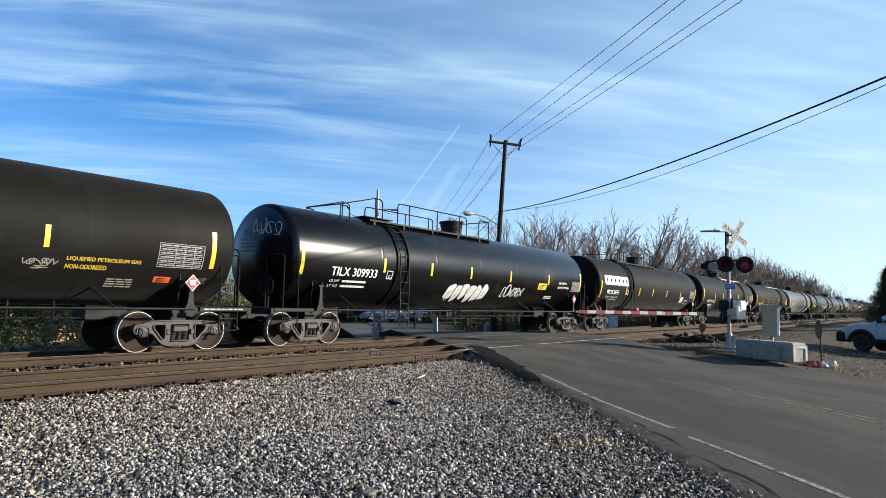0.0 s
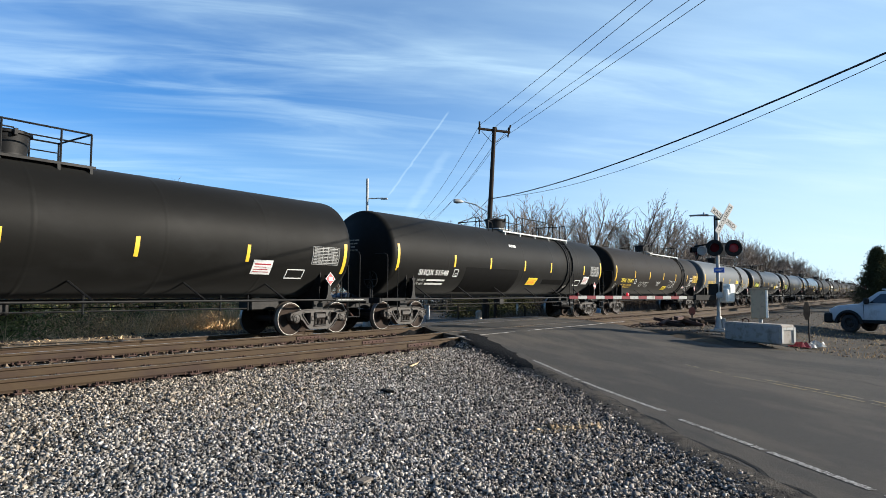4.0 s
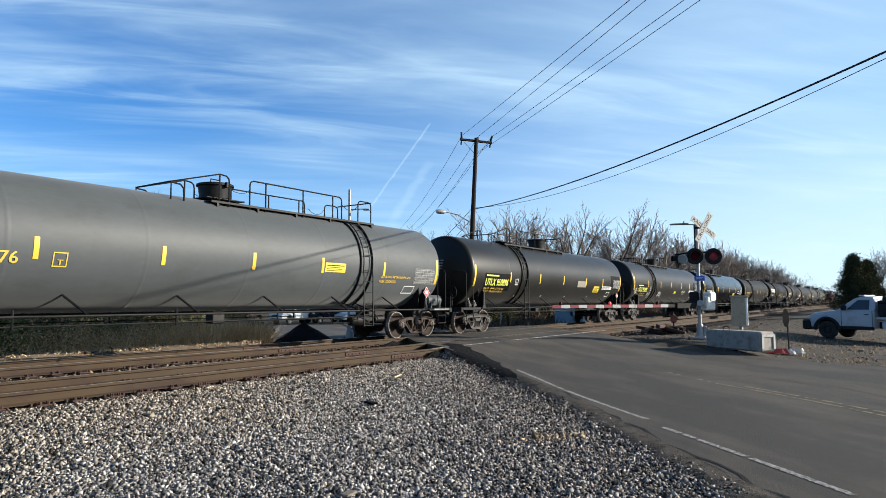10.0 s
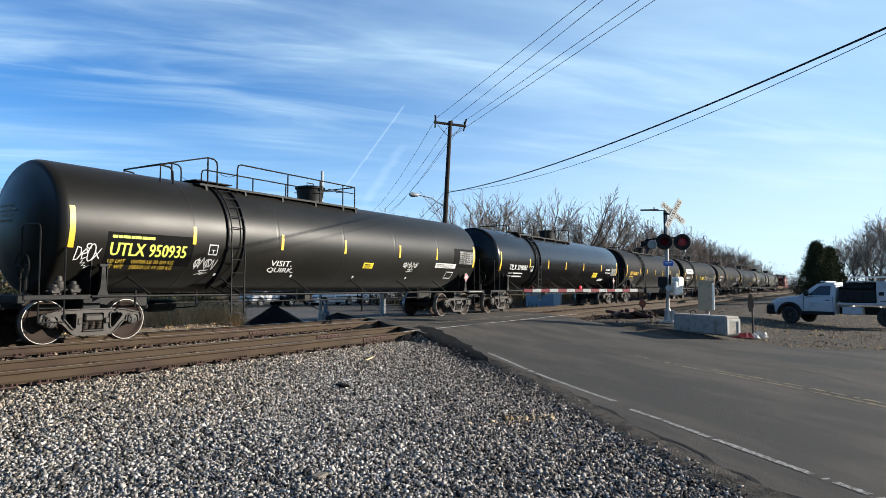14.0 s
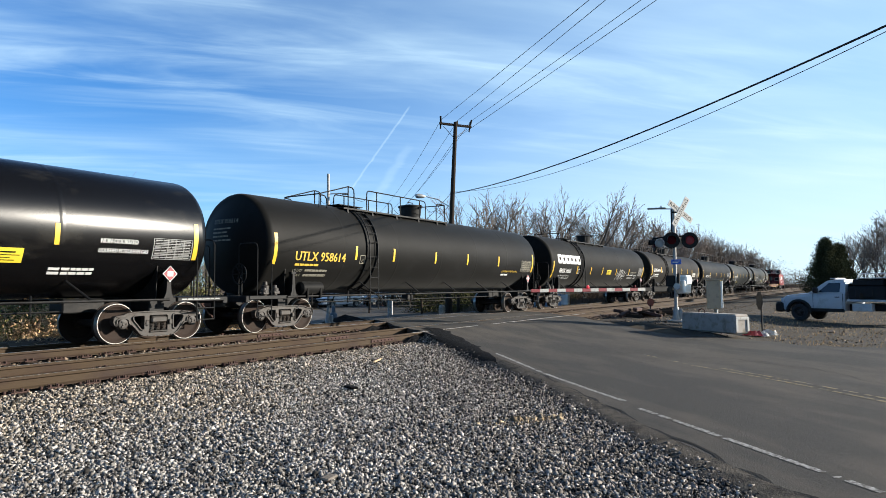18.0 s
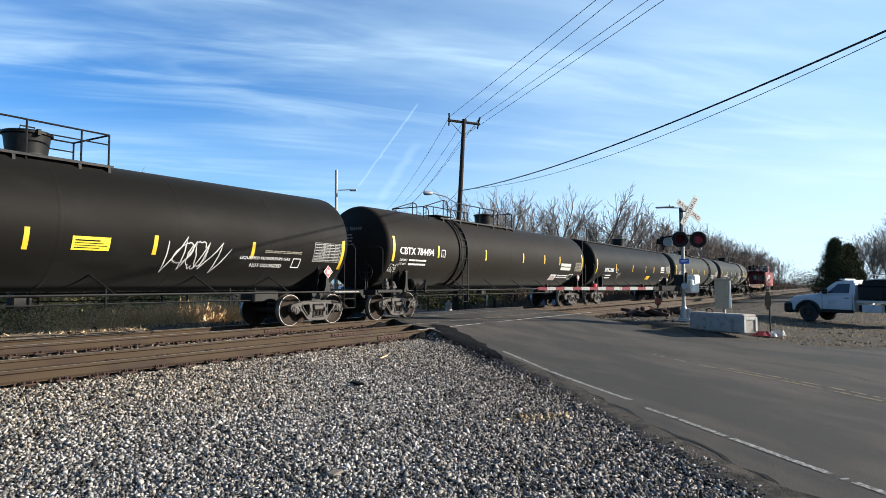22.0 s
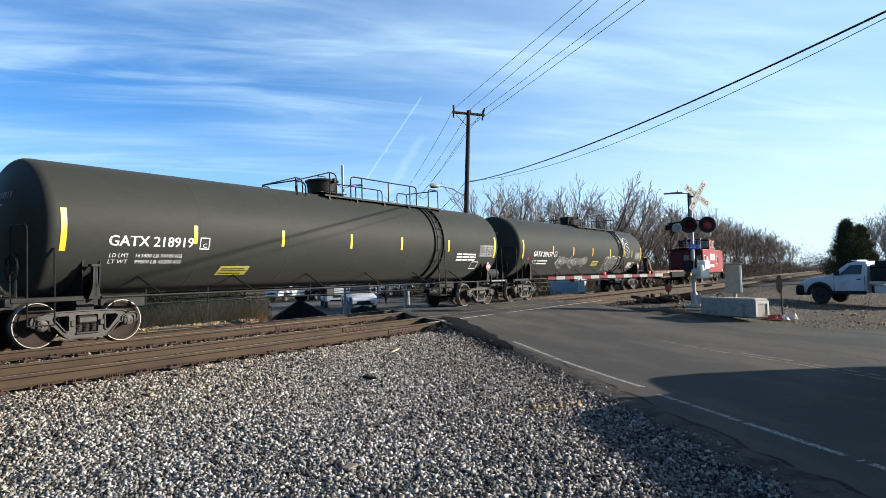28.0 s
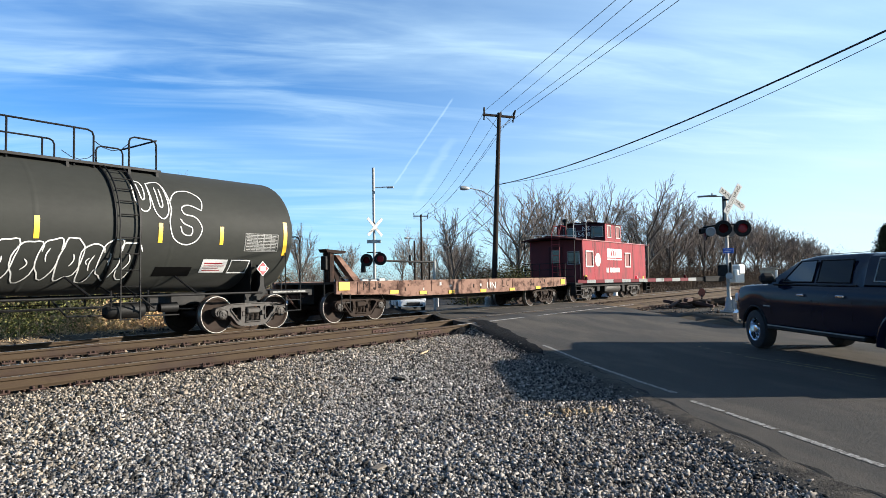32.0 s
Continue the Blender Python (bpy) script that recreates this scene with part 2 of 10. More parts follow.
# ---- materials ----
def mat(name, color, rough=0.6, metal=0.0, var=0.2, scale=3.0, fine=40.0, bump=0.1, dirt=None, amount=0.3,
        stretch=(1, 1, 1), island=0.0, rand=0.0, coat=0.0, spec=0.5, hue=None, gloss_var=0.12, bump_dist=0.02, along=None):
    """A surface with two scales of variation, patches of dirt and fine relief, in the object's own space."""
    ma = bpy.data.materials.new(name)
    ma.use_nodes = True
    nt = ma.node_tree
    N, L = nt.nodes.new, nt.links.new
    bs = nt.nodes["Principled BSDF"]
    co = N("ShaderNodeTexCoord")
    mp = N("ShaderNodeMapping")
    mp.inputs["Scale"].default_value = stretch
    if along is not None:
        mp.vector_type = "TEXTURE"
        mp.inputs["Rotation"].default_value = (0, 0, along)
    L(co.outputs["Object"], mp.inputs[0])

    def noise_of(s, d):
        n = N("ShaderNodeTexNoise")
        n.inputs["Scale"].default_value, n.inputs["Detail"].default_value = s, d
        n.inputs["Roughness"].default_value = 0.6
        L(mp.outputs[0], n.inputs["Vector"])
        return n.outputs["Fac"]

    def m(op, a, b):
        n = N("ShaderNodeMath")
        n.operation = op
        for i, s in enumerate((a, b)):
            if isinstance(s, (int, float)):
                n.inputs[i].default_value = s
            else:
                L(s, n.inputs[i])
        return n.outputs[0]

    big, small = noise_of(scale, 5), noise_of(fine, 3)
    f = m("ADD", 1.0, m("ADD", m("MULTIPLY", m("SUBTRACT", big, 0.5), 2 * var), m("MULTIPLY", m("SUBTRACT", small, 0.5), 1.4 * var)))
    if island:
        g = N("ShaderNodeNewGeometry")
        f = m("MULTIPLY", f, m("ADD", 1 - island, m("MULTIPLY", g.outputs["Random Per Island"], 2 * island)))
    if rand:
        o = N("ShaderNodeObjectInfo")
        f = m("MULTIPLY", f, m("ADD", 1 - rand, m("MULTIPLY", o.outputs["Random"], 2 * rand)))
    base = N("ShaderNodeMix")
    base.data_type = "RGBA"
    base.inputs["A"].default_value = (*color, 1)
    base.inputs["B"].default_value = (*(dirt or color), 1)
    if dirt:
        r = N("ShaderNodeMapRange")
        r.inputs["From Min"].default_value, r.inputs["From Max"].default_value = 0.62 - 0.35 * amount, 0.80 - 0.35 * amount
        L(noise_of(scale * 2.3, 7), r.inputs["Value"])
        L(r.outputs[0], base.inputs["Factor"])
    else:
        base.inputs["Factor"].default_value = 0
    col = base.outputs["Result"]
    if hue is not None:
        h = N("ShaderNodeMix")
        h.data_type = "RGBA"
        g = N("ShaderNodeNewGeometry")
        L(g.outputs["Random Per Island"], h.inputs["Factor"])
        L(col, h.inputs["A"])
        h.inputs["B"].default_value = (*hue, 1)
        col = h.outputs["Result"]
    mul = N("ShaderNodeMix")
    mul.data_type, mul.blend_type = "RGBA", "MULTIPLY"
    mul.inputs["Factor"].default_value = 1
    L(col, mul.inputs["A"])
    cc = N("ShaderNodeCombineColor")
    for i in range(3):
        L(f, cc.inputs[i])
    L(cc.outputs[0], mul.inputs["B"])
    L(mul.outputs["Result"], bs.inputs["Base Color"])
    L(m("ADD", rough - gloss_var, m("MULTIPLY", big, 2 * gloss_var)), bs.inputs["Roughness"])
    bs.inputs["Metallic"].default_value = metal
    bs.inputs["Specular IOR Level"].default_value = spec
    bs.inputs["Coat Weight"].default_value = coat
    if bump:
        b = N("ShaderNodeBump")
        b.inputs["Strength"].default_value, b.inputs["Distance"].default_value = bump, bump_dist
        L(m("ADD", m("MULTIPLY", big, 0.5), small), b.inputs["Height"])
        L(b.outputs[0], bs.inputs["Normal"])
    return ma


def glow(name, color, power):
    ma = mat(name, color, 0.4, bump=0)
    bs = ma.node_tree.nodes["Principled BSDF"]
    bs.inputs["Emission Color"].default_value = (*color, 1)
    bs.inputs["Emission Strength"].default_value = power
    return ma


def glass(name, color=(0.02, 0.025, 0.03), rough=0.05):
    ma = mat(name, color, rough, var=0.05, bump=0, gloss_var=0.01)
    return ma


M = {}
# bed under loose stones: the shade in their gaps is put into its colour
M["ballast"] = mat("gap_shade_ballast", (0.0264, 0.02376, 0.02046), 0.95, var=0.5, scale=0.7, fine=40, bump=0.9, spec=0.15, dirt=(0.01188, 0.01056, 0.00858), amount=0.35, bump_dist=0.05)
M["stone"] = mat("crushed_stone", (0.034, 0.030, 0.024), 0.9, var=0.25, scale=1.2, fine=60, bump=0.15, island=0.45, hue=(0.375, 0.318, 0.252), spec=0.12)
M["stone_grey"] = mat("grey_crushed_stone", (0.035, 0.033, 0.031), 0.9, var=0.25, scale=1.2, fine=60, bump=0.15, island=0.45, hue=(0.365, 0.340, 0.312), spec=0.12)
M["stone_dark"] = mat("oily_dark_stone", (0.022, 0.021, 0.020), 0.85, var=0.3, scale=1.5, fine=60, bump=0.2, island=0.5, hue=(0.225, 0.200, 0.178), spec=0.2)
M["stone_brown"] = mat("rusty_ballast_stone", (0.0297, 0.02244, 0.01716), 0.9, var=0.2, scale=1.2, fine=60, bump=0.2, island=0.45, hue=(0.1848, 0.1419, 0.1023), spec=0.2)
M["asphalt"] = mat("worn_asphalt", (0.046, 0.0422, 0.037), 0.9, var=0.36, scale=0.35, fine=70, bump=0.35, spec=0.25, dirt=(0.080, 0.069, 0.056), amount=0.55, stretch=(2.6, 0.9, 1), along=0.804)
M["asphalt_dark"] = mat("fresh_dark_asphalt", (0.0132, 0.0132, 0.01287), 0.9, var=0.25, scale=1.5, fine=50, bump=0.5, spec=0.2)
M["dirt"] = mat("dry_dirt", (0.0759, 0.05808, 0.0396), 0.95, spec=0.15, var=0.35, scale=0.25, fine=8, bump=0.5, dirt=(0.1056, 0.0792, 0.0462), amount=0.45)
M["rail"] = mat("rusty_rail_steel", (0.043, 0.0270, 0.0135), 0.8, var=0.2, scale=1.2, fine=45, bump=0.15, dirt=(0.0297, 0.0165, 0.01056), amount=0.4, stretch=(0.3, 1, 1), spec=0.3)
M["railhead"] = mat("worn_rail_head", (0.2496, 0.2262, 0.2028), 0.32, metal=0.9, var=0.15, scale=1, fine=30, bump=0.05)
M["rail_bright"] = mat("rail_worn_by_tyres", (0.3744, 0.3588, 0.3354), 0.5, metal=0.25, var=0.15, scale=1, fine=30, bump=0.05)
M["tie"] = mat("weathered_tie_wood", (0.0495, 0.03432, 0.02508), 0.95, var=0.35, scale=3, fine=30, bump=0.6, rand=0.3, stretch=(1, 0.15, 1), spec=0.15)
M["spike"] = mat("rusty_spike_iron", (0.0495, 0.0231, 0.0165), 0.85, var=0.3, scale=6, fine=50, bump=0.3)
M["black"] = mat("black_painted_steel", (0.00528, 0.00528, 0.00528), 0.6, var=0.25, scale=3, fine=40, bump=0.1, dirt=(0.01584, 0.0132, 0.01122), amount=0.3, spec=0.25)
M["truckiron"] = mat("dusty_cast_steel", (0.0270, 0.0235, 0.0200), 0.62, var=0.28, scale=4, fine=40, bump=0.12, dirt=(0.0231, 0.01452, 0.0099), amount=0.5, rand=0.35)
M["rust_iron"] = mat("rust_brown_cast_steel", (0.040, 0.024, 0.017), 0.7, var=0.3, scale=4, fine=40, bump=0.12, dirt=(0.022, 0.013, 0.009), amount=0.5, spec=0.3)
M["wheel"] = mat("rusty_wheel_steel", (0.024, 0.0155, 0.0115), 0.8, spec=0.2, var=0.25, scale=5, fine=40, bump=0.1)
M["tread"] = mat("polished_wheel_rim", (0.2808, 0.2691, 0.2535), 0.42, metal=0.8, var=0.1, scale=5, fine=50, bump=0.03)
M["grey_steel"] = mat("grey_galvanised_steel", (0.32, 0.33, 0.33), 0.5, metal=0.4, var=0.15, scale=4, fine=50, bump=0.05)
M["white"] = mat("white_paint", (0.5616, 0.5616, 0.546), 0.5, var=0.08, scale=4, fine=50, bump=0.03)
M["white_old"] = mat("aged_white_paint", (0.429, 0.4212, 0.39), 0.6, var=0.2, scale=3, fine=40, bump=0.06, dirt=(0.156, 0.1326, 0.1014), amount=0.2)
M["yellow"] = mat("yellow_reflective_tape", (0.624, 0.39, 0.0234), 0.45, var=0.1, scale=5, fine=60, bump=0.03)
M["yellow_sign"] = mat("yellow_stencil", (0.585, 0.4524, 0.0468), 0.5, var=0.1, scale=5, fine=60, bump=0.0)
M["red"] = mat("red_paint", (0.3744, 0.0234, 0.0312), 0.5, var=0.12, scale=4, fine=50, bump=0.03)
M["wood"] = mat("weathered_pole_wood", (0.0297, 0.02112, 0.01518), 0.9, spec=0.2, var=0.35, scale=2, fine=25, bump=0.5, stretch=(1, 1, 0.12))
M["concrete"] = mat("weathered_concrete", (0.34, 0.302, 0.262), 0.85, var=0.2, scale=2, fine=35, bump=0.3, dirt=(0.20, 0.165, 0.125), amount=0.35)
M["bark"] = mat("grey_bark", (0.10, 0.085, 0.07), 0.95, spec=0.15, var=0.3, scale=3, fine=20, bump=0.4, rand=0.2)
M["twig"] = mat("bare_twigs", (0.185, 0.150, 0.125), 0.95, spec=0.15, var=0.2, scale=1, fine=8, bump=0, island=0.25)
M["rubber"] = mat("black_rubber", (0.018, 0.018, 0.018), 0.8, var=0.2, scale=6, fine=60, bump=0.15)
M["glass"] = glass("dark_window_glass")
M["chrome"] = mat("bright_chrome", (0.75, 0.75, 0.76), 0.12, metal=1.0, var=0.03, bump=0, gloss_var=0.03)
M["wire"] = mat("black_wire", (0.015, 0.015, 0.015), 0.6, bump=0)

# ---- the plan: x runs along the tracks, y across them, z = 0 at the top of the rails ----
NEAR_RAIL = 10.15
GAUGE = 1.51
FAR_RAIL = 14.16
TRAIN_Y = 14.915
ROAD = Vector((0.694, 0.72))          # the road's run, away from the camera
ROAD_N = Vector((0.72, -0.694))       # across it, to its right-hand side


def smooth_step(a, b, v):
    t = np.clip((v - a) / (b - a), 0, 1)
    return t * t * (3 - 2 * t)


def road_lateral(x, y):
    return x * ROAD_N.x + y * ROAD_N.y


def ground_height(x, y):
    """Ground level by place: low gravel shoulder on the near side, track bed, lower lot behind."""
    left = -0.40 + 0.18 * smooth_step(6.0, 9.0, y)
    right = np.interp(y, [-4, 0, 2.5, 4.5, 6, 9], [-0.56, -0.50, -0.42, -0.20, -0.06, -0.20])
    k = smooth_step(10.5, 12.5, road_lateral(x, y)) * (1 - smooth_step(15.0, 17.0, y))
    right = right - 0.10 * smooth_step(25.0, 33.0, x)
    return left + (right - left) * k - 0.24 * smooth_step(16.4, 19.0, y) - 0.25 * smooth_step(20.5, 24.5, y)


def road_height(x, y):
    z = np.interp(y, [-6, 3.0, 5.0, 6.6, 8.2, 9.5, 10.0, 15.9, 17.0, 20.5, 24.5], [-0.36, -0.34, -0.30, -0.24, -0.13, -0.03, -0.005, -0.005, -0.06, -0.43, -0.68])
    return z + 0.012 * np.sin(0.9 * x + 0.4 * y) * np.sin(0.5 * x - 0.8 * y)


def sheet(name, xs, ys, height, material, label, category, kind="structure"):
    X, Y = np.meshgrid(xs, ys)
    Z = height(X, Y)
    v = np.stack([X.ravel(), Y.ravel(), Z.ravel()], 1)
    nx = len(xs)
    i = np.arange((len(ys) - 1) * (nx - 1))
    a = (i // (nx - 1)) * nx + i % (nx - 1)
    me = fast_mesh(name, v, np.stack([a, a + 1, a + nx + 1, a + nx], 1), True)
    ob = new(name, me)
    me.materials.append(material)
    return tagged(ob, label, category, kind=kind)


def graded(lo, hi, step, far, n):
    """Even steps from lo to hi, then growing ones out to far on both sides."""
    mid = np.arange(lo, hi + 1e-6, step)
    g = np.geomspace(1, far, n)
    return np.concatenate([(lo - g)[::-1], mid, hi + g])


sheet("ground", graded(-12, 60, 0.75, 2600, 26), graded(-8, 40, 0.75, 2600, 26), lambda x, y: ground_height(x, y) - 0.03,
      M["dirt"], "dry brown dirt and winter grass ground", "ground")


def strip_mesh(name, pts_left, pts_right, cols, height, lift, material, label, category, skirt=0.0):
    """A paved strip between two outlines, with its own thickness at the edges."""
    rows = len(pts_left)
    v, f = [], []
    for a, b in zip(pts_left, pts_right):
        for j in range(cols + 1):
            t = j / cols
            x, y = a[0] + (b[0] - a[0]) * t, a[1] + (b[1] - a[1]) * t
            v.append((x, y, float(height(x, y)) + lift))
    w = cols + 1
    f = [(i * w + j, i * w + j + 1, (i + 1) * w + j + 1, (i + 1) * w + j) for i in range(rows - 1) for j in range(cols)]
    if skirt:
        rim = [i * w for i in range(rows)], [i * w + cols for i in range(rows)]
        for side, r in enumerate(rim):
            o = len(v)
            v.extend((v[i][0], v[i][1], v[i][2] - skirt) for i in r)
            f.extend((r[i], r[i + 1], o + i + 1, o + i) if side else (r[i + 1], r[i], o + i, o + i + 1) for i in range(rows - 1))
    me = bpy.data.meshes.new(name)
    me.from_pydata(v, [], f)
    me.polygons.foreach_set("use_smooth", [True] * len(f))
    me.set_sharp_from_angle(angle=radians(40))
    me.materials.append(material)
    return tagged(new(name, me), label, category, kind="structure")


def road_point(along, lat):
    return (ROAD.x * along + ROAD_N.x * lat, ROAD.y * along + ROAD_N.y * lat)


def wob(a, s, k=0.0):
    return s * noise.noise(Vector((a * 0.9 + k, 3.3, k)))


EDGE_RUN = [-14, 4, 6, 8, 10, 12.5, 15, 17.5, 20, 24, 60]
EDGE_LAT = [3.6, 3.7, 3.8, 4.05, 4.3, 4.3, 4.1, 3.72, 3.6, 3.4, 3.4]


def left_edge(a):
    return float(np.interp(a, EDGE_RUN, EDGE_LAT))


def right_edge(a):
    """Where the paving ends on the right: it flares out towards the side road."""
    return float(np.interp(a, [-14, 6, 11.5, 14.0, 16.5, 19, 22, 26, 60], [40, 24, 16.0, 13.2, 12.3, 11.9, 11.7, 11.5, 11.5]))


alongs = [-14 + 0.4 * i for i in range(0, 250)]
strip_mesh("road", [road_point(a, left_edge(a) + wob(a, 0.12, 2) + wob(a * 4, 0.05)) for a in alongs],
           [road_point(a, right_edge(a) + wob(a, 0.4, 9)) for a in alongs], 26, road_height, 0.0,
           M["asphalt"], "worn grey two-lane asphalt road over the tracks", "road", 0.5)


def ribbon(name, runs, width, material, label, lift=0.0035, category="road marking"):
    """Worn painted lines: short ragged pieces along runs of (along, along, lateral)."""
    r = random.Random(len(runs))
    g = Geo()
    for a0, a1, lat, wear in runs:
        a = a0
        while a < a1:
            d = min(r.uniform(0.02, 0.08), a1 - a)
            if r.random() > wear:
                w0, w1 = width / 2 * r.uniform(0.6, 1.05), width / 2 * r.uniform(0.6, 1.05)
                pts = [road_point(a, lat - w0), road_point(a, lat + w1), road_point(a + d * 1.02, lat + w0), road_point(a + d * 1.02, lat - w1)]
                g.add([(x, y, float(road_height(x, y)) + lift) for x, y in pts], [(0, 1, 2, 3)])
            a += d
    ob = part(name, g, material, smooth=None)
    tagged(ob, label, category, kind="structure")


M["line_white"] = mat("worn_white_road_paint", (0.3432, 0.3354, 0.312), 0.85, var=0.35, scale=9, fine=60, bump=0.2, dirt=(0.0936, 0.0858, 0.0741), amount=0.6)
M["line_yellow"] = mat("worn_yellow_road_paint", (0.234, 0.1716, 0.0702), 0.85, var=0.3, scale=5, fine=40, bump=0.2, dirt=(0.0936, 0.0897, 0.078), amount=0.6)
ribbon("edge_line", [(-6, 7.55, 4.37, 0.14), (8.1, 13.6, 4.47, 0.06)], 0.09, M["line_white"], "worn white edge line on the asphalt")
ribbon("centre_line", [(-8, 11.4, 7.74, 0.25), (-8, 10.8, 7.95, 0.32), (11.6, 13.2, 7.8, 0.6)], 0.085, M["line_yellow"], "faded double yellow centre line")


def crack(name, pts, width, seed, label="dark crack in the asphalt"):
    g = Geo()
    for (a0, l0), (a1, l1) in zip(pts, pts[1:]):
        n = max(2, int(math.hypot(a1 - a0, l1 - l0) / 0.12))
        for i in range(n):
            q = []
            for t, s in ((i, -1), (i, 1), (i + 1.05, 1), (i + 1.05, -1)):
                a, l = a0 + (a1 - a0) * t / n, l0 + (l1 - l0) * t / n
                w = width * (0.5 + 0.8 * abs(noise.noise(Vector((a * 3, l * 3, seed)))))
                x, y = road_point(a + 0.06 * noise.noise(Vector((a * 2, l, seed))), l + s * w + 0.14 * noise.noise(Vector((a * 2.2, l * 2.2, seed + 5))))
                q.append((x, y, float(road_height(x, y)) + 0.004))
            g.add(q, [(0, 1, 2, 3)])
    tagged(part(name, g, M["asphalt_dark"], smooth=None), label, "crack", kind="structure")


crack("crack", [(11.5, 6.0), (12.2, 7.6), (11.4, 9.5), (11.9, 11.5)], 0.022, 4)
crack("crack", [(13.5, 5.0), (13.8, 7.0), (13.2, 9.0), (13.9, 11.0)], 0.02, 6)
crack("edge_crack", [(a, left_edge(a) + 0.03) for a in (2.0, 3.5, 5.0, 6.5, 8.0, 9.5, 11.0)], 0.035, 9, "ragged dark break along the edge of the asphalt")
crack("crack", [(8.2, 9.0), (10.0, 9.4), (12.5, 9.2)], 0.012, 7)


def shoulder_height(x, y):
    """The broken asphalt edge, falling from the paving to the gravel."""
    a, lat = x * ROAD.x + y * ROAD.y, road_lateral(x, y)
    s = min(max((left_edge(a) + 0.02 - lat) / 0.5, 0), 1)
    lump = 0.02 * noise.noise(Vector((x * 4, y * 4, 1))) + 0.012 * noise.noise(Vector((x * 11, y * 11, 5)))
    return (float(road_height(x, y)) + 0.006) * (1 - s) + (float(ground_height(x, y)) - 0.02) * s + lump * min(1, 6 * s) * (1 - 0.6 * s) + 0.03 * math.sin(math.pi * s)


M["edge"] = mat("crumbled_asphalt_edge", (0.080, 0.069, 0.056), 0.95, var=0.45, scale=2, fine=45, bump=0.8, dirt=(0.034, 0.030, 0.026), amount=0.4, spec=0.15)
M["coal"] = mat("dark_asphalt_millings", (0.0085, 0.0085, 0.0090), 0.95, var=0.35, scale=3, fine=40, bump=0.8, spec=0.1)
edge_run = [0.2 * i for i in range(0, 81)]
strip_mesh("road_shoulder", [road_point(a, left_edge(a) - 0.5 + wob(a * 2, 0.15, 4)) for a in edge_run], [road_point(a, left_edge(a) + 0.02 + wob(a * 3, 0.05, 6)) for a in edge_run],
           10, shoulder_height, 0.0, M["edge"], "broken dark asphalt edge sloping to the gravel", "road shoulder")
patch_run = [12.4 + 0.2 * i for i in range(37)]
strip_mesh("asphalt_patch", [road_point(a, float(np.interp(a, [12.4, 13.5, 16, 17, 19.7], [4.1, 3.72, 3.72, 3.85, 4.1])) + wob(a * 3, 0.2, 8)) for a in patch_run],
           [road_point(a, float(np.interp(a, [12.4, 14, 16.4, 18.9, 19.7], [4.12, 4.32, 4.42, 4.42, 4.1])) + wob(a * 3, 0.15, 12)) for a in patch_run],
           10, shoulder_height, 0.008, M["coal"], "near-black asphalt strip along the edge of the crossing", "asphalt patch")


# ---- tracks ----
def rail_profile(h=0.186):
    return [(-0.075, 0), (0.075, 0), (0.075, 0.012), (0.02, 0.035), (0.009, 0.05), (0.009, 0.13), (0.036, 0.148), (0.036, 0.178),
            (0.028, h), (-0.028, h), (-0.036, 0.178), (-0.036, 0.148), (-0.009, 0.13), (-0.009, 0.05), (-0.02, 0.035), (-0.075, 0.012)]


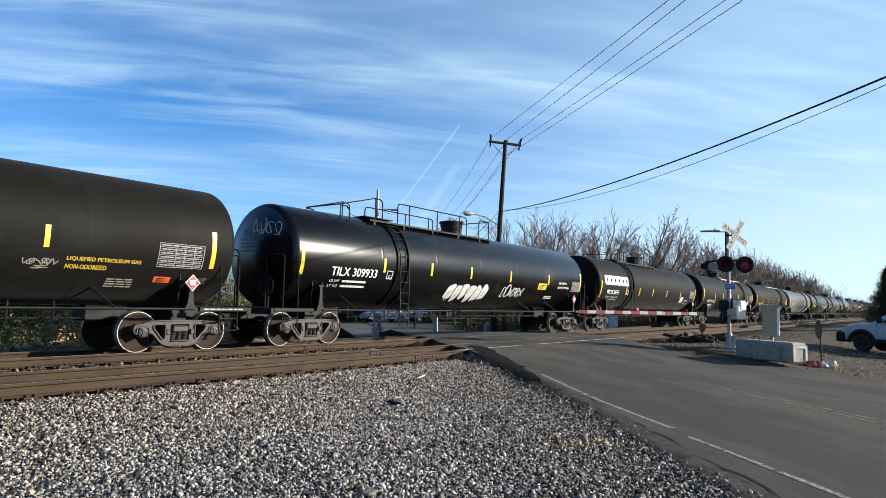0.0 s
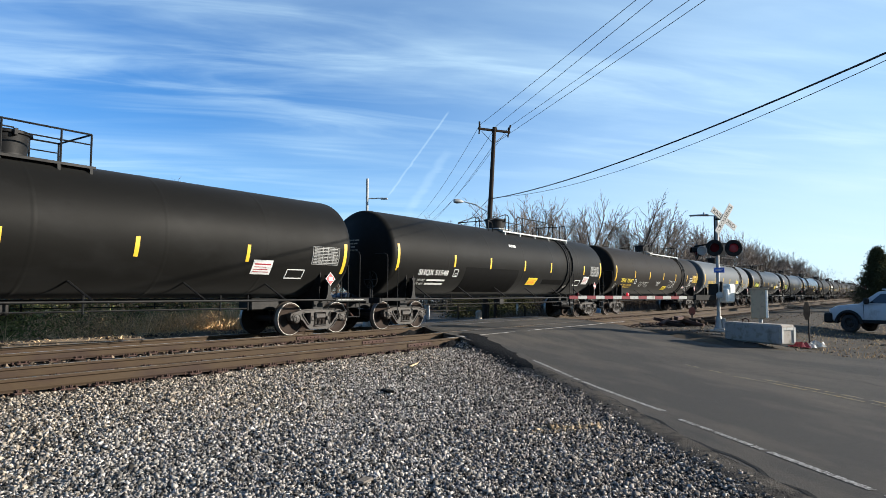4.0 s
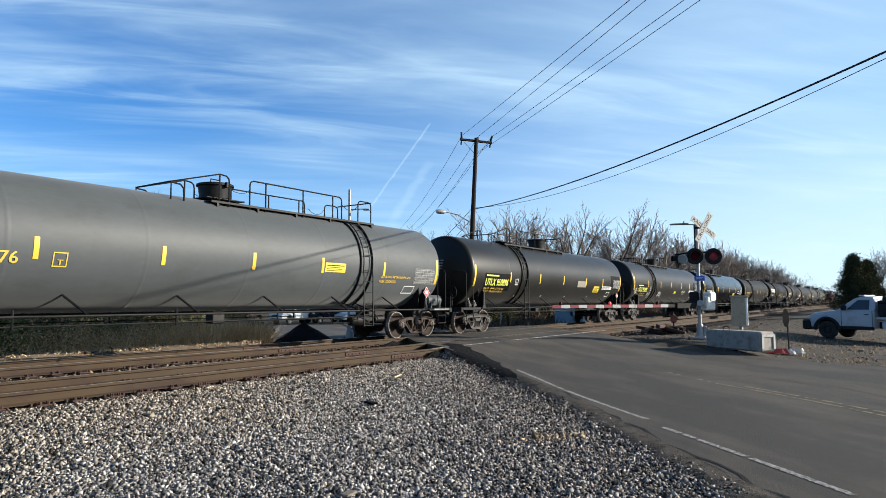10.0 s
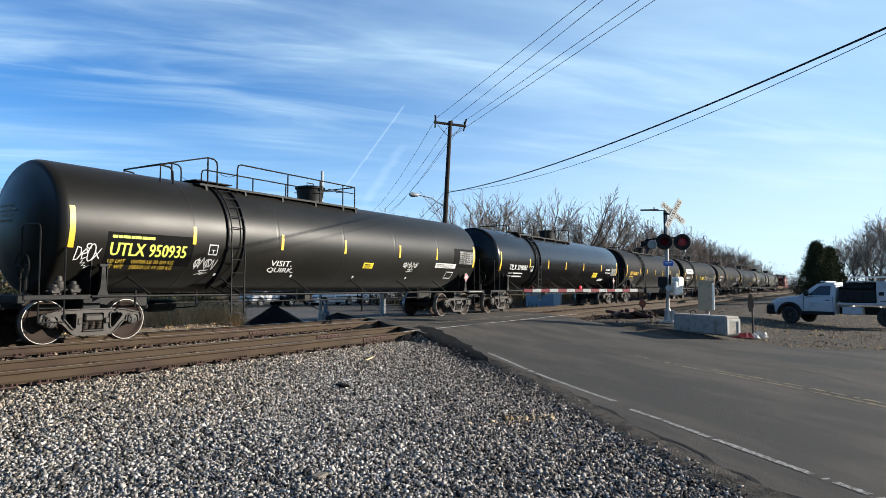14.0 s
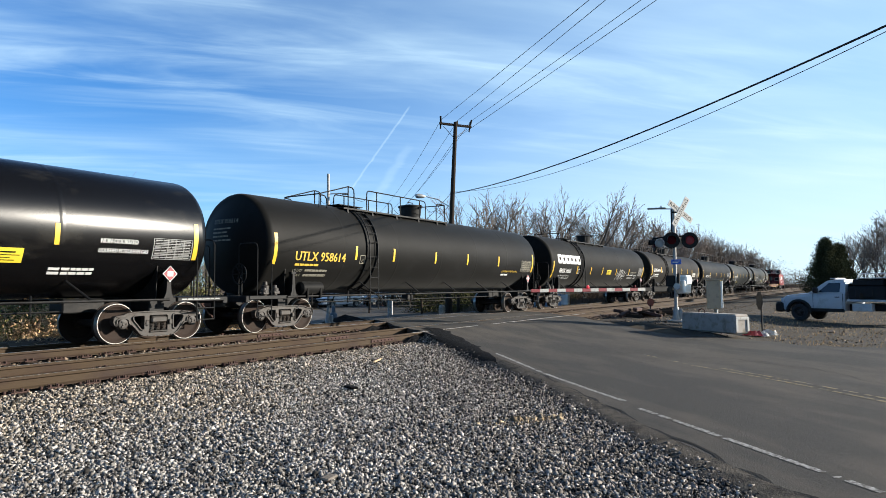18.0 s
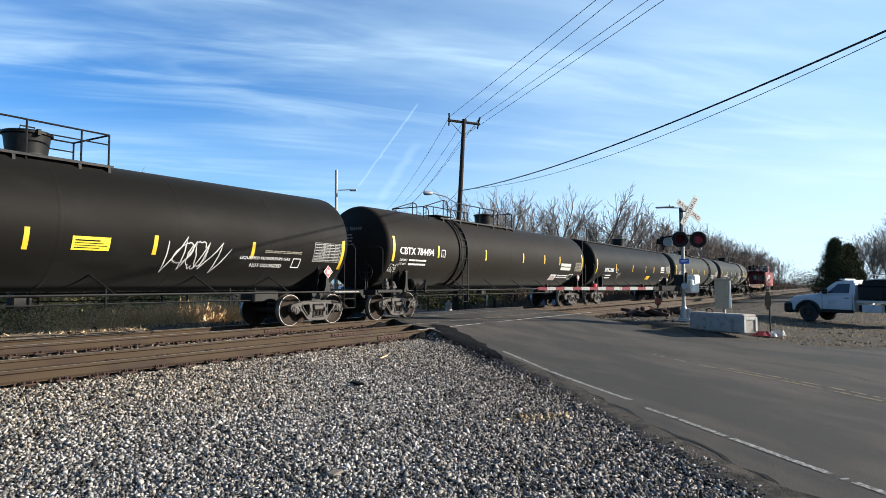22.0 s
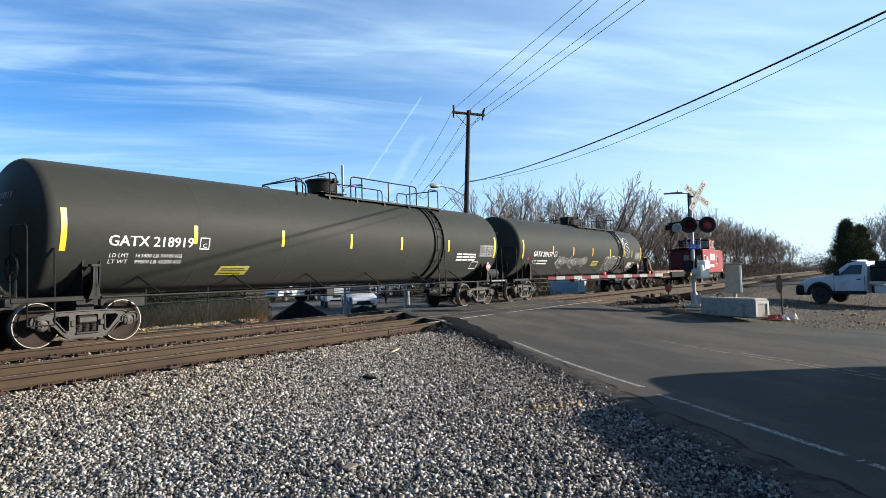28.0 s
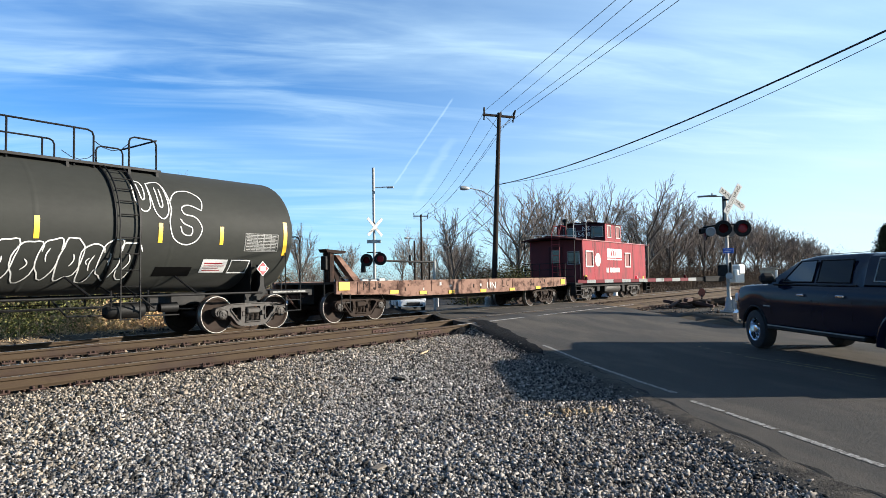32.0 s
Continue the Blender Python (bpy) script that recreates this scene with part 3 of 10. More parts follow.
def make_track(y_near, name, label, bright):
    """Two rails on ties; the ties nearest the camera are pieces of their own."""
    tr = thing(name, label, "railway track", kind="structure", at=pose(0, y_near, 0))
    for k, y in enumerate((0.0, GAUGE)):
        g = Geo()
        prof = [(y + a, b - 0.186) for a, b in rail_profile()]
        x0 = -30.0
        cuts = [x0, 13.1 + 0.02 * k, 420.0]
        for a, b in zip(cuts, cuts[1:]):
            g.prism(prof, a + 0.004, b - 0.004, "x")
        part("rail", g, M["rail"], tr, "rust-brown steel rail", smooth=30)
        h = Geo()
        h.box(-30, 13.0 if bright else 420, y - 0.026, y + 0.026, 0.0005, 0.003)
        if bright:
            part("rail_head", Geo().box(14.4 + 1.2 * k, 27.5, y - 0.032, y + 0.032, 0.0005, 0.004), M["rail_bright"] if k == 0 else M["railhead"], tr, "rail top worn bright in the road")
        part("rail_head", h, M["railhead"], tr, "worn shiny running surface")
    tie = Geo().cbox(-0.115, 0.115, -0.55, GAUGE + 0.55, -0.38, -0.205, 0.012).mesh("tie")
    plate = Geo()
    for y in (0.0, GAUGE):
        plate.cbox(-0.10, 0.10, y - 0.17, y + 0.17, -0.205, -0.185, 0.004)
        for sx in (-0.05, 0.06):
            for sy in (-0.092, 0.092, -0.14):
                plate.cbox(sx - 0.012, sx + 0.012, y + sy - 0.014, y + sy + 0.014, -0.2, -0.145, 0.004)
        # rail anchors beside the tie
        plate.cbox(0.13, 0.165, y - 0.10, y + 0.10, -0.215, -0.165, 0.01)
        plate.cbox(-0.165, -0.13, y - 0.10, y + 0.10, -0.215, -0.165, 0.01)
    plate = plate.mesh("tie_plate")
    tr_rng = random.Random(7 + int(bright))
    x = -6.0
    while x < 40.0:
        lat = road_lateral(x, y_near + 0.7)
        if lat < 3.4 or lat > 11.8:
            m = pose(x + tr_rng.uniform(-0.04, 0.04), tr_rng.uniform(-0.06, 0.06), tr_rng.uniform(-0.01, 0.008), 0, 0, tr_rng.uniform(-1.2, 1.2))
            part("tie", tie, M["tie"], tr, at=m)
            part("tie_plate", plate, M["spike"], tr, at=m)
        x += 0.53
    far = Geo()
    while x < 200:
        far.box(x - 0.115, x + 0.115, -0.55, GAUGE + 0.55, -0.38, -0.205)
        x += 0.53
    ob = part("far_ties", far, M["tie"], tr)
    ob["kind"] = "stuff"
    # joint bars with bolts
    bar = Geo()
    for y in (0.0, GAUGE):
        bar.cbox(12.65, 13.57, y - 0.036, y - 0.012, -0.14, -0.055, 0.008)
        for i in range(6):
            bar.lathe([(-0.06, 0), (-0.06, 0.017), (-0.03, 0.017)], "y", 6, (12.75 + i * 0.144, y, -0.098))
    part("joint_bar", bar, M["spike"], tr, "bolted joint bars")
    return tr


make_track(NEAR_RAIL, "near_track", "empty railway track with rust-brown rails on timber ties", True)
make_track(FAR_RAIL, "far_track", "main railway track carrying the freight train", False)


def stones(name, n, place, size, material, label, seed, parent=None):
    """A field of crushed stones: knocked-about little solids."""
    r = np.random.default_rng(seed)
    iv = np.array([(-1, -0.8, -0.6), (1, -0.8, -0.6), (0, 1.0, -0.7), (-0.8, -0.7, 0.6), (0.7, -0.6, 0.75), (0.1, 0.8, 0.6)])
    fc = np.array([(0, 2, 1), (3, 4, 5), (0, 1, 4), (0, 4, 3), (1, 2, 5), (1, 5, 4), (2, 0, 3), (2, 3, 5)])
    p = place(r, n)
    n = len(p)
    s = size[0] * np.exp(r.normal(0, size[1], (n, 1))) * r.uniform(0.6, 1.25, (n, 3))
    v = iv[None] * (1 + r.normal(0, 0.12, (n, 6, 1))) + r.normal(0, 0.20, (n, 6, 3))
    v = v * s[:, None, :]
    q = r.normal(0, 1, (n, 4))
    q /= np.linalg.norm(q, axis=1, keepdims=True)
    w, x, y, z = q.T
    R = np.stack([1 - 2 * (y * y + z * z), 2 * (x * y - z * w), 2 * (x * z + y * w), 2 * (x * y + z * w), 1 - 2 * (x * x + z * z), 2 * (y * z - x * w),
                  2 * (x * z - y * w), 2 * (y * z + x * w), 1 - 2 * (x * x + y * y)], 1).reshape(n, 3, 3)
    v = np.einsum("nij,nkj->nki", R, v) + p[:, None, :]
    f = (fc[None] + 6 * np.arange(n)[:, None, None]).reshape(-1, 3)
    me = fast_mesh(name, v.reshape(-1, 3), f)
    me.materials.append(material)
    return tagged(new(name, me), label, "gravel", kind="stuff")


def dark_share(x, y):
    """How far the stones are mixed with spilt asphalt: all light by the tracks, mostly dark along the paving."""
    lat = road_lateral(x, y)
    edge = np.interp(y, [2, 4.5, 9.2], [0.4, 0.6, 1.9])
    blot = 0.5 * np.sin(1.7 * x + 0.6 * y) * np.sin(1.1 * y - 0.5 * x) + 0.35 * np.sin(3.9 * x - 2.3 * y)
    return np.clip(0.06 + 0.72 * smooth_step(edge - 0.6, edge + 3.0, lat + 0.7 * blot), 0, 0.93) + 0.25 * smooth_step(3.3, 4.0, lat)


def gravel_place(lo_y, hi_y, x_of, density_far, sort):
    """Places on the shoulder for one sort of stone: warm by the tracks, grey further out, dark along the paving."""
    def place(r, n):
        y = r.uniform(lo_y, hi_y, n)
        x0, x1 = x_of(y)
        x = x0 + (x1 - x0) * r.uniform(0, 1, n)
        keep = road_lateral(x, y) < np.interp(x * ROAD.x + y * ROAD.y, EDGE_RUN, EDGE_LAT) + 0.05 * np.sin(3.1 * x) - 0.10 - np.abs(r.normal(0.0, 0.13, n))
        d = np.hypot(x, y)
        keep &= r.uniform(0, 1, n) < np.clip(6.4 / d, density_far, 1)
        keep &= (d > 4.3) | (r.uniform(0, 1, n) < 0.25)
        is_dark = r.uniform(0, 1, n) < dark_share(x, y)
        warm = smooth_step(5.2, 9.4, y - 0.25 * (x - 4) + 0.5 * np.sin(1.3 * x)) * 0.85
        is_warm = ~is_dark & (r.uniform(0, 1, n) < warm)
        keep &= {"dark": is_dark, "warm": is_warm, "grey": ~is_dark & ~is_warm}[sort]
        x, y = x[keep], y[keep]
        z = ground_height(x, y)
        run = x * ROAD.x + y * ROAD.y
        s = np.clip((np.interp(run, EDGE_RUN, EDGE_LAT) - road_lateral(x, y)) / 0.5, 0, 1)
        z = np.maximum(z, (road_height(x, y) - 0.01) * (1 - s) + z * s)
        return np.stack([x, y, z + r.normal(0.0, 0.010, len(x))], 1)
    return place


def shoulder(y):
    return np.clip(y * 0.30 - 0.3, -0.5, 3), np.minimum(5.6 + y * 1.0, 16.2)


stones("gravel_shoulder", 330000, gravel_place(0.6, 9.85, shoulder, 0.5, "grey"), (0.0165, 0.24), M["stone_grey"], "loose light and dark grey crushed-stone ballast shoulder", 3)
stones("warm_gravel", 330000, gravel_place(0.6, 9.85, shoulder, 0.5, "warm"), (0.0178, 0.26), M["stone"], "loose tan-white crushed stone below the tracks", 13)


def wide_place(r, n):
    x, y = r.uniform(-11, 9, n), r.uniform(-2.8, 9.8, n)
    keep = (road_lateral(x, y) < 3.3) & ((x < np.clip(y * 0.30 - 0.3, -0.5, 3)) | (y < 0.7))
    x, y = x[keep], y[keep]
    return np.stack([x, y, ground_height(x, y) + r.normal(-0.004, 0.01, len(x))], 1)


stones("side_ballast", 110000, wide_place, (0.021, 0.28), M["stone"], "loose grey crushed stone beside the tracks", 6)
stones("dark_gravel", 330000, gravel_place(0.6, 9.85, shoulder, 0.5, "dark"), (0.0150, 0.28), M["stone_dark"], "dark crushed stone mixed with spilt asphalt", 4)
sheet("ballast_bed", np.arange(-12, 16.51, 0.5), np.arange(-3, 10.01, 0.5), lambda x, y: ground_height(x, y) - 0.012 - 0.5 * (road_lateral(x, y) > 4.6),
      M["ballast"], "crushed-stone ballast bed, gap shade put into its dark colour", "gravel bed")
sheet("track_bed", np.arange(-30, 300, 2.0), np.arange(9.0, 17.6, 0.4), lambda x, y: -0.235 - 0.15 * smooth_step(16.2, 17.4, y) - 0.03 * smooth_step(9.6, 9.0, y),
      M["ballast"], "brown stained ballast between the tracks, gap shade put into its colour", "gravel bed")


def bed_place(r, n):
    x = -4 + 46 * r.uniform(0, 1, n) ** 1.3
    y = r.uniform(9.7, 17.2, n)
    keep = ~((road_lateral(x, y) > 3.5) & (road_lateral(x, y) < 11.6))
    x, y = x[keep], y[keep]
    return np.stack([x, y, np.full(len(x), -0.225) - 0.15 * smooth_step(16.2, 17.4, y) + r.normal(0, 0.008, len(x))], 1)


stones("track_ballast", 16000, bed_place, (0.03, 0.2), M["stone_brown"], "rust-stained ballast stones between the rails", 5)


def clod_place(r, n):
    q = r.normal(0, 1, (n, 2))
    x, y = 7.25 + 0.10 * q[:, 0] + 0.16 * q[:, 1], 3.40 + 0.05 * q[:, 0] - 0.15 * q[:, 1]
    return np.stack([x, y, ground_height(x, y) + 0.012 + r.normal(0, 0.006, n)], 1)


stones("dirt_clods", 300, clod_place, (0.015, 0.5), mat("dry_tan_clod", (0.16, 0.115, 0.07), 0.95, var=0.2, scale=3, fine=40, island=0.4, hue=(0.42, 0.33, 0.22), spec=0.1), "spill of dry tan dirt clods on the gravel", 15)
from mathutils import geometry



# ---- the train ----
R_TANK, Z_TANK = 1.45, 2.49
SPEED = (8.78243, -0.00631104, -0.0000716241)


def train_shift(t):
    """How far the train has come by time t."""
    return SPEED[0] * t + SPEED[1] * t * t + SPEED[2] * t ** 3


TRAIN = []      # (thing, place along the train)
WHEELS = []     # (wheelset, place along the train)


def tank_skin(x, z, lift=0.0, side=-1):
    """A point on the tank's side at height z."""
    s = max(-1, min(1, (z - Z_TANK) / R_TANK))
    a = math.asin(s)
    return Vector((x, side * (R_TANK + lift) * math.cos(a), Z_TANK + (R_TANK + lift) * math.sin(a)))


def skin_patch(x0, x1, z0, z1, lift=0.006, n=4, side=-1, slant=0.0):
    """A thin plate bent round the tank's side."""
    a0, a1 = (math.asin((z - Z_TANK) / R_TANK) for z in (z0, z1))
    v, f = [], []
    for i in range(n + 1):
        t = i / n
        a = a0 + (a1 - a0) * t
        for x in (x0, x1):
            for e in (lift, -0.004):
                v.append((x + slant * t, side * (R_TANK + e) * math.cos(a), Z_TANK + (R_TANK + e) * math.sin(a)))
    for i in range(n):
        o, p = 4 * i, 4 * i + 4
        f += [(o, o + 2, p + 2, p), (o + 1, p + 1, p + 3, o + 3), (o, p, p + 1, o + 1), (o + 2, o + 3, p + 3, p + 2)]
    f += [(0, 1, 3, 2), (4 * n, 4 * n + 2, 4 * n + 3, 4 * n + 1)]
    g = Geo()
    return g.add(v, f)


def skin_stroke(g, pts, half, lift=0.009):
    """A flat painted stroke along points (x, z) of the tank's side."""
    arc = [(x, R_TANK * math.asin(max(-0.99, min(0.99, (z - Z_TANK) / R_TANK)))) for x, z in pts]
    rim = []
    for i, (x, a) in enumerate(arc):
        (xa, aa), (xb, ab) = arc[max(i - 1, 0)], arc[min(i + 1, len(arc) - 1)]
        d = Vector((xb - xa, ab - aa))
        d = d.normalized() if d.length > 1e-6 else Vector((1, 0))
        w = half * (0.55 if i in (0, len(arc) - 1) else 1)
        for sgn in (-1, 1):
            b = (a + sgn * w * d.x) / R_TANK
            rim.append((x - sgn * w * d.y, -(R_TANK + lift) * math.cos(b), Z_TANK + (R_TANK + lift) * math.sin(b)))
    g.add(rim, [(2 * i, 2 * i + 2, 2 * i + 3, 2 * i + 1) for i in range(len(arc) - 1)])


def skin_shape(g, out, holes=(), lift=0.010):
    """A flat filled shape with holes, given by outlines (x, z), laid on the tank's side."""
    loops = [list(out)] + [list(h_) for h_ in holes]
    pts, edges = [], []
    for lp in loops:
        o = len(pts)
        pts += [Vector(q) for q in lp]
        edges += [(o + i, o + (i + 1) % len(lp)) for i in range(len(lp))]
    xs, zs = [q[0] for q in out], [q[1] for q in out]
    for i in range(1, 6):
        for j in range(1, 6):
            q = (min(xs) + (max(xs) - min(xs)) * i / 6, min(zs) + (max(zs) - min(zs)) * j / 6)
            if inside(q, loops[0]) and not any(inside(q, h_) for h_ in loops[1:]):
                pts.append(Vector(q))
    v2, _, tri, *_ = geometry.delaunay_2d_cdt(pts, edges, [], 0, 1e-6)
    keep = []
    for t in tri:
        c_ = sum((v2[i] for i in t), Vector((0, 0))) / len(t)
        if inside(c_, loops[0]) and not any(inside(c_, h_) for h_ in loops[1:]):
            keep.append(tuple(t))
    g.add([tank_skin(q.x, q.y, lift) for q in v2], keep)


def rounded(x0, x1, z0, z1, r_):
    """Outline of a rectangle with round corners."""
    out = []
    for cx, cz, a0 in ((x1 - r_, z1 - r_, 0), (x0 + r_, z1 - r_, 90), (x0 + r_, z0 + r_, 180), (x1 - r_, z0 + r_, 270)):
        out += [(cx + r_ * math.cos(radians(a0 + 30 * k)), cz + r_ * math.sin(radians(a0 + 30 * k))) for k in range(4)]
    return out


MESH = {}


def inside(p, loop):
    """Whether a point lies in a closed outline."""
    hit_ = False
    for (xa, za), (xb, zb) in zip(loop, loop[1:] + loop[:1]):
        if (za > p[1]) != (zb > p[1]) and p[0] < (xb - xa) * (p[1] - za) / (zb - za) + xa:
            hit_ = not hit_
    return hit_


def cast_plate(out, holes, y0, y1):
    """A thick plate in the x-z plane with openings through it."""
    loops = [out] + holes
    pts, edges = [], []
    for lp in loops:
        o = len(pts)
        pts += [Vector(q) for q in lp]
        edges += [(o + i, o + (i + 1) % len(lp)) for i in range(len(lp))]
    v2, _, tri, *_ = geometry.delaunay_2d_cdt(pts, edges, [], 0, 1e-6)
    g = Geo()
    n = len(v2)
    keep = []
    for t in tri:
        c = sum((v2[i] for i in t), Vector((0, 0))) / len(t)
        if inside(c, out) and not any(inside(c, h_) for h_ in holes):
            keep.append(tuple(t))
    vs = [(q.x, y0, q.y) for q in v2] + [(q.x, y1, q.y) for q in v2]
    g.add(vs, keep + [tuple(i + n for i in t[::-1]) for t in keep])
    for lp in loops:
        for (xa, za), (xb, zb) in zip(lp, lp[1:] + lp[:1]):
            g.add([(xa, y0, za), (xb, y0, zb), (xb, y1, zb), (xa, y1, za)], [(0, 1, 2, 3)])
    return g


def build_meshes():
    """Meshes shared by all cars."""
    # tank shell with rounded heads
    for key, half in (("tank_long", 8.87), ("tank_short", 8.50)):
        prof = []
        end = [(half + 0.20 + 0.30 * (1 - (q / 6) ** 2), R_TANK * 0.87 * q / 6) for q in range(7)]
        end += [(half + 0.20 * math.cos(math.pi * q / 12), R_TANK * (0.87 + 0.13 * math.sin(math.pi * q / 12))) for q in range(1, 7)]
        prof += [(-x, r) for x, r in end]
        for x in (-5.56, -2.76, 0.02, 2.76, 5.56):
            prof += [(x - 0.07, R_TANK), (x - 0.05, R_TANK), (x - 0.02, R_TANK + 0.004), (x + 0.02, R_TANK + 0.004), (x + 0.05, R_TANK), (x + 0.07, R_TANK)]
        prof += end[::-1]
        MESH[key] = Geo().lathe(prof, "x", 64, (0, 0, Z_TANK)).mesh("tank", 50)

    # wheelset
    g = Geo()
    wp = [(0.068, 0.0), (0.068, 0.10), (0.03, 0.12), (0.02, 0.30), (0.055, 0.375), (0.07, 0.385), (0.07, 0.44), (0.055, 0.45), (-0.055, 0.458), (-0.065, 0.485),
          (-0.085, 0.485), (-0.085, 0.385), (-0.03, 0.36), (-0.02, 0.12), (-0.09, 0.10), (-0.09, 0.0)]
    for sd in (-1, 1):
        g.lathe([(sd * (0.755 + a), r) for a, r in wp], "y", 36)
    g.tube([(0, -0.95, 0), (0, 0.95, 0)], 0.085, 12)
    MESH["wheelset"] = g.mesh("wheelset", 40)
    g = Geo()
    for sd in (-1,):
        g.lathe([(sd * (0.755 + a), r) for a, r in ((0.066, 0.434), (0.074, 0.436), (0.074, 0.449), (0.066, 0.452), (0.03, 0.4605), (-0.05, 0.4605), (-0.05, 0.455))], "y", 36)
    MESH["tread"] = g.mesh("tread", 40)
    g = Geo()
    for sd in (-1,):
        g.lathe([(sd * 0.93, 0.0)] + [(sd * 0.93, 0.115), (sd * 1.09, 0.115), (sd * 1.10, 0.10), (sd * 1.10, 0.04), (sd * 1.115, 0.035), (sd * 1.115, 0)], "y", 16)
        for k in range(3):
            a = 2 * math.pi * k / 3
            g.lathe([(sd * 1.10, 0), (sd * 1.10, 0.02), (sd * 1.125, 0.02), (sd * 1.125, 0)], "y", 6, (0.065 * math.cos(a), 0, 0.065 * math.sin(a)))
    MESH["bearing"] = g.mesh("bearing_cap", 40)

    # truck side frame: one casting with three openings, a raised lip round its outline
    half = [(0.30, 0.725), (0.58, 0.72), (0.76, 0.695), (0.90, 0.655), (1.06, 0.635), (1.115, 0.59), (1.12, 0.50), (1.085, 0.425), (1.03, 0.42),
            (1.015, 0.54), (0.97, 0.565), (0.81, 0.565), (0.765, 0.54), (0.75, 0.43), (0.69, 0.43), (0.60, 0.34), (0.50, 0.225), (0.42, 0.17), (0.30, 0.15)]
    out = half + [(-x, z) for x, z in half[::-1]]
    win = [(0.375, 0.60), (0.40, 0.625), (0.60, 0.62), (0.645, 0.59), (0.64, 0.55), (0.45, 0.325), (0.41, 0.305), (0.38, 0.33)]
    mid = [(0.235, 0.61), (0.235, 0.27), (0.215, 0.25), (-0.215, 0.25), (-0.235, 0.27), (-0.235, 0.61), (-0.215, 0.63), (0.215, 0.63)]
    g = cast_plate(out, [win, [(-x, z) for x, z in win[::-1]], mid], -1.06, -0.94)
    for loop in (out, win, [(-x, z) for x, z in win]):
        cx, cz = sum(q[0] for q in loop) / len(loop), sum(q[1] for q in loop) / len(loop)
        for k, (xa, za) in enumerate(loop):
            xb, zb = loop[(k + 1) % len(loop)]
            grow = -1 if loop is out else 1
            d = Vector((xb - xa, zb - za)).normalized() * 0.005
            n_ = Vector((-d.y, d.x)).normalized() * 0.022
            if (n_.x * ((xa + xb) / 2 - cx) + n_.y * ((za + zb) / 2 - cz)) * grow < 0 and loop is not out:
                n_ = -n_
            if loop is out:
                n_ = Vector((d.y, -d.x)).normalized() * 0.022
            q = [(xa - d.x, za - d.y), (xb + d.x, zb + d.y), (xb + d.x + n_.x, zb + d.y + n_.y), (xa - d.x + n_.x, za - d.y + n_.y)]
            g.prism(q, -1.092, -1.055, "y")
    g.cbox(-0.2, 0.2, -1.11, -0.80, 0.45, 0.60, 0.03)
    g.cbox(-0.24, 0.24, -1.10, -0.86, 0.235, 0.275, 0.015)
    for s in (-1, 1):
        g.cbox(s * 0.89 - 0.10, s * 0.89 + 0.10, -1.075, -0.93, 0.555, 0.60, 0.01)
        g.cbox(s * 0.30 - 0.045, s * 0.30 + 0.045, -1.10, -1.05, 0.40, 0.52, 0.012)
    MESH["side_frame"] = g.mesh("side_frame", 30)
    g = Geo()
    for sx in (-0.15, 0.0, 0.15):
        pts = [(sx + 0.058 * math.cos(t * 1.3), -1.0 + 0.058 * math.sin(t * 1.3), 0.28 + 0.165 * t / 24) for t in range(25)]
        g.tube(pts, 0.016, 5)
    MESH["spring"] = g.mesh("spring_group", 60)
    g = Geo().cbox(-0.19, 0.19, -1.05, 1.05, 0.42, 0.62, 0.04)
    g.lathe([(0.62, 0.0), (0.62, 0.22), (0.70, 0.22), (0.70, 0)], "z", 16)
    g.cbox(-0.62, -0.52, -0.75, 0.75, 0.36, 0.52, 0.02).cbox(0.52, 0.62, -0.75, 0.75, 0.36, 0.52, 0.02)
    MESH["bolster"] = g.mesh("truck_bolster", 30)

    # end sill, draft gear and saddle (for the end at +x; turned for the other)
    g = Geo()
    g.cbox(6.0, 9.62, -0.28, 0.28, 0.70, 1.03, 0.03)
    g.cbox(9.35, 9.50, -1.40, 1.40, 0.86, 1.03, 0.015)
    g.cbox(8.05, 9.40, -1.42, -1.32, 0.93, 1.03, 0.01).cbox(8.05, 9.40, 1.32, 1.42, 0.93, 1.03, 0.01)
    g.cbox(7.60, 8.00, -0.98, 0.98, 0.70, 0.98, 0.02)
    MESH["end_sill"] = g.mesh("end_sill", 30)
    g = Geo()
    for x in (7.62, 7.98):
        n_ = 14
        arc = []
        a1 = math.asin((1.78 - Z_TANK) / R_TANK)
        for i in range(n_ + 1):
            t = -math.pi / 2 + (a1 + math.pi / 2) * (1 - i / n_)
            arc.append((-(R_TANK - 0.01) * math.cos(t), Z_TANK + (R_TANK - 0.01) * math.sin(t)))
        left = [(-1.20, 0.95), (-1.22, 1.15)] + [p for p in arc if p[0] > -1.26]
        right = [(-y, z) for y, z in reversed(left)]
        g.prism(left + right[1:], x - 0.012, x + 0.012, "x")
    for s in (-1, 1):
        g.prism([(7.66, 0.96), (7.96, 0.96), (7.88, 1.14), (7.86, 1.34), (7.85, 1.66), (7.77, 1.66), (7.76, 1.34), (7.74, 1.14)], *sorted((s * 1.42, s * 1.385)), "y")
        g.cbox(7.79, 7.815, *sorted((s * 1.24, s * 1.42)), 1.0, 1.66, 0.004)
        g.cbox(7.72, 7.90, *sorted((s * 1.30, s * 1.425)), 1.62, 1.68, 0.006)
    MESH["saddle"] = g.mesh("saddle", 30)
    g = Geo()
    g.cbox(9.5, 9.92, -0.09, 0.09, 0.76, 0.94, 0.03)
    g.cbox(9.78, 10.02, -0.17, 0.10, 0.70, 1.0, 0.05)
    g.cbox(9.70, 9.92, 0.02, 0.17, 0.72, 0.98, 0.04)
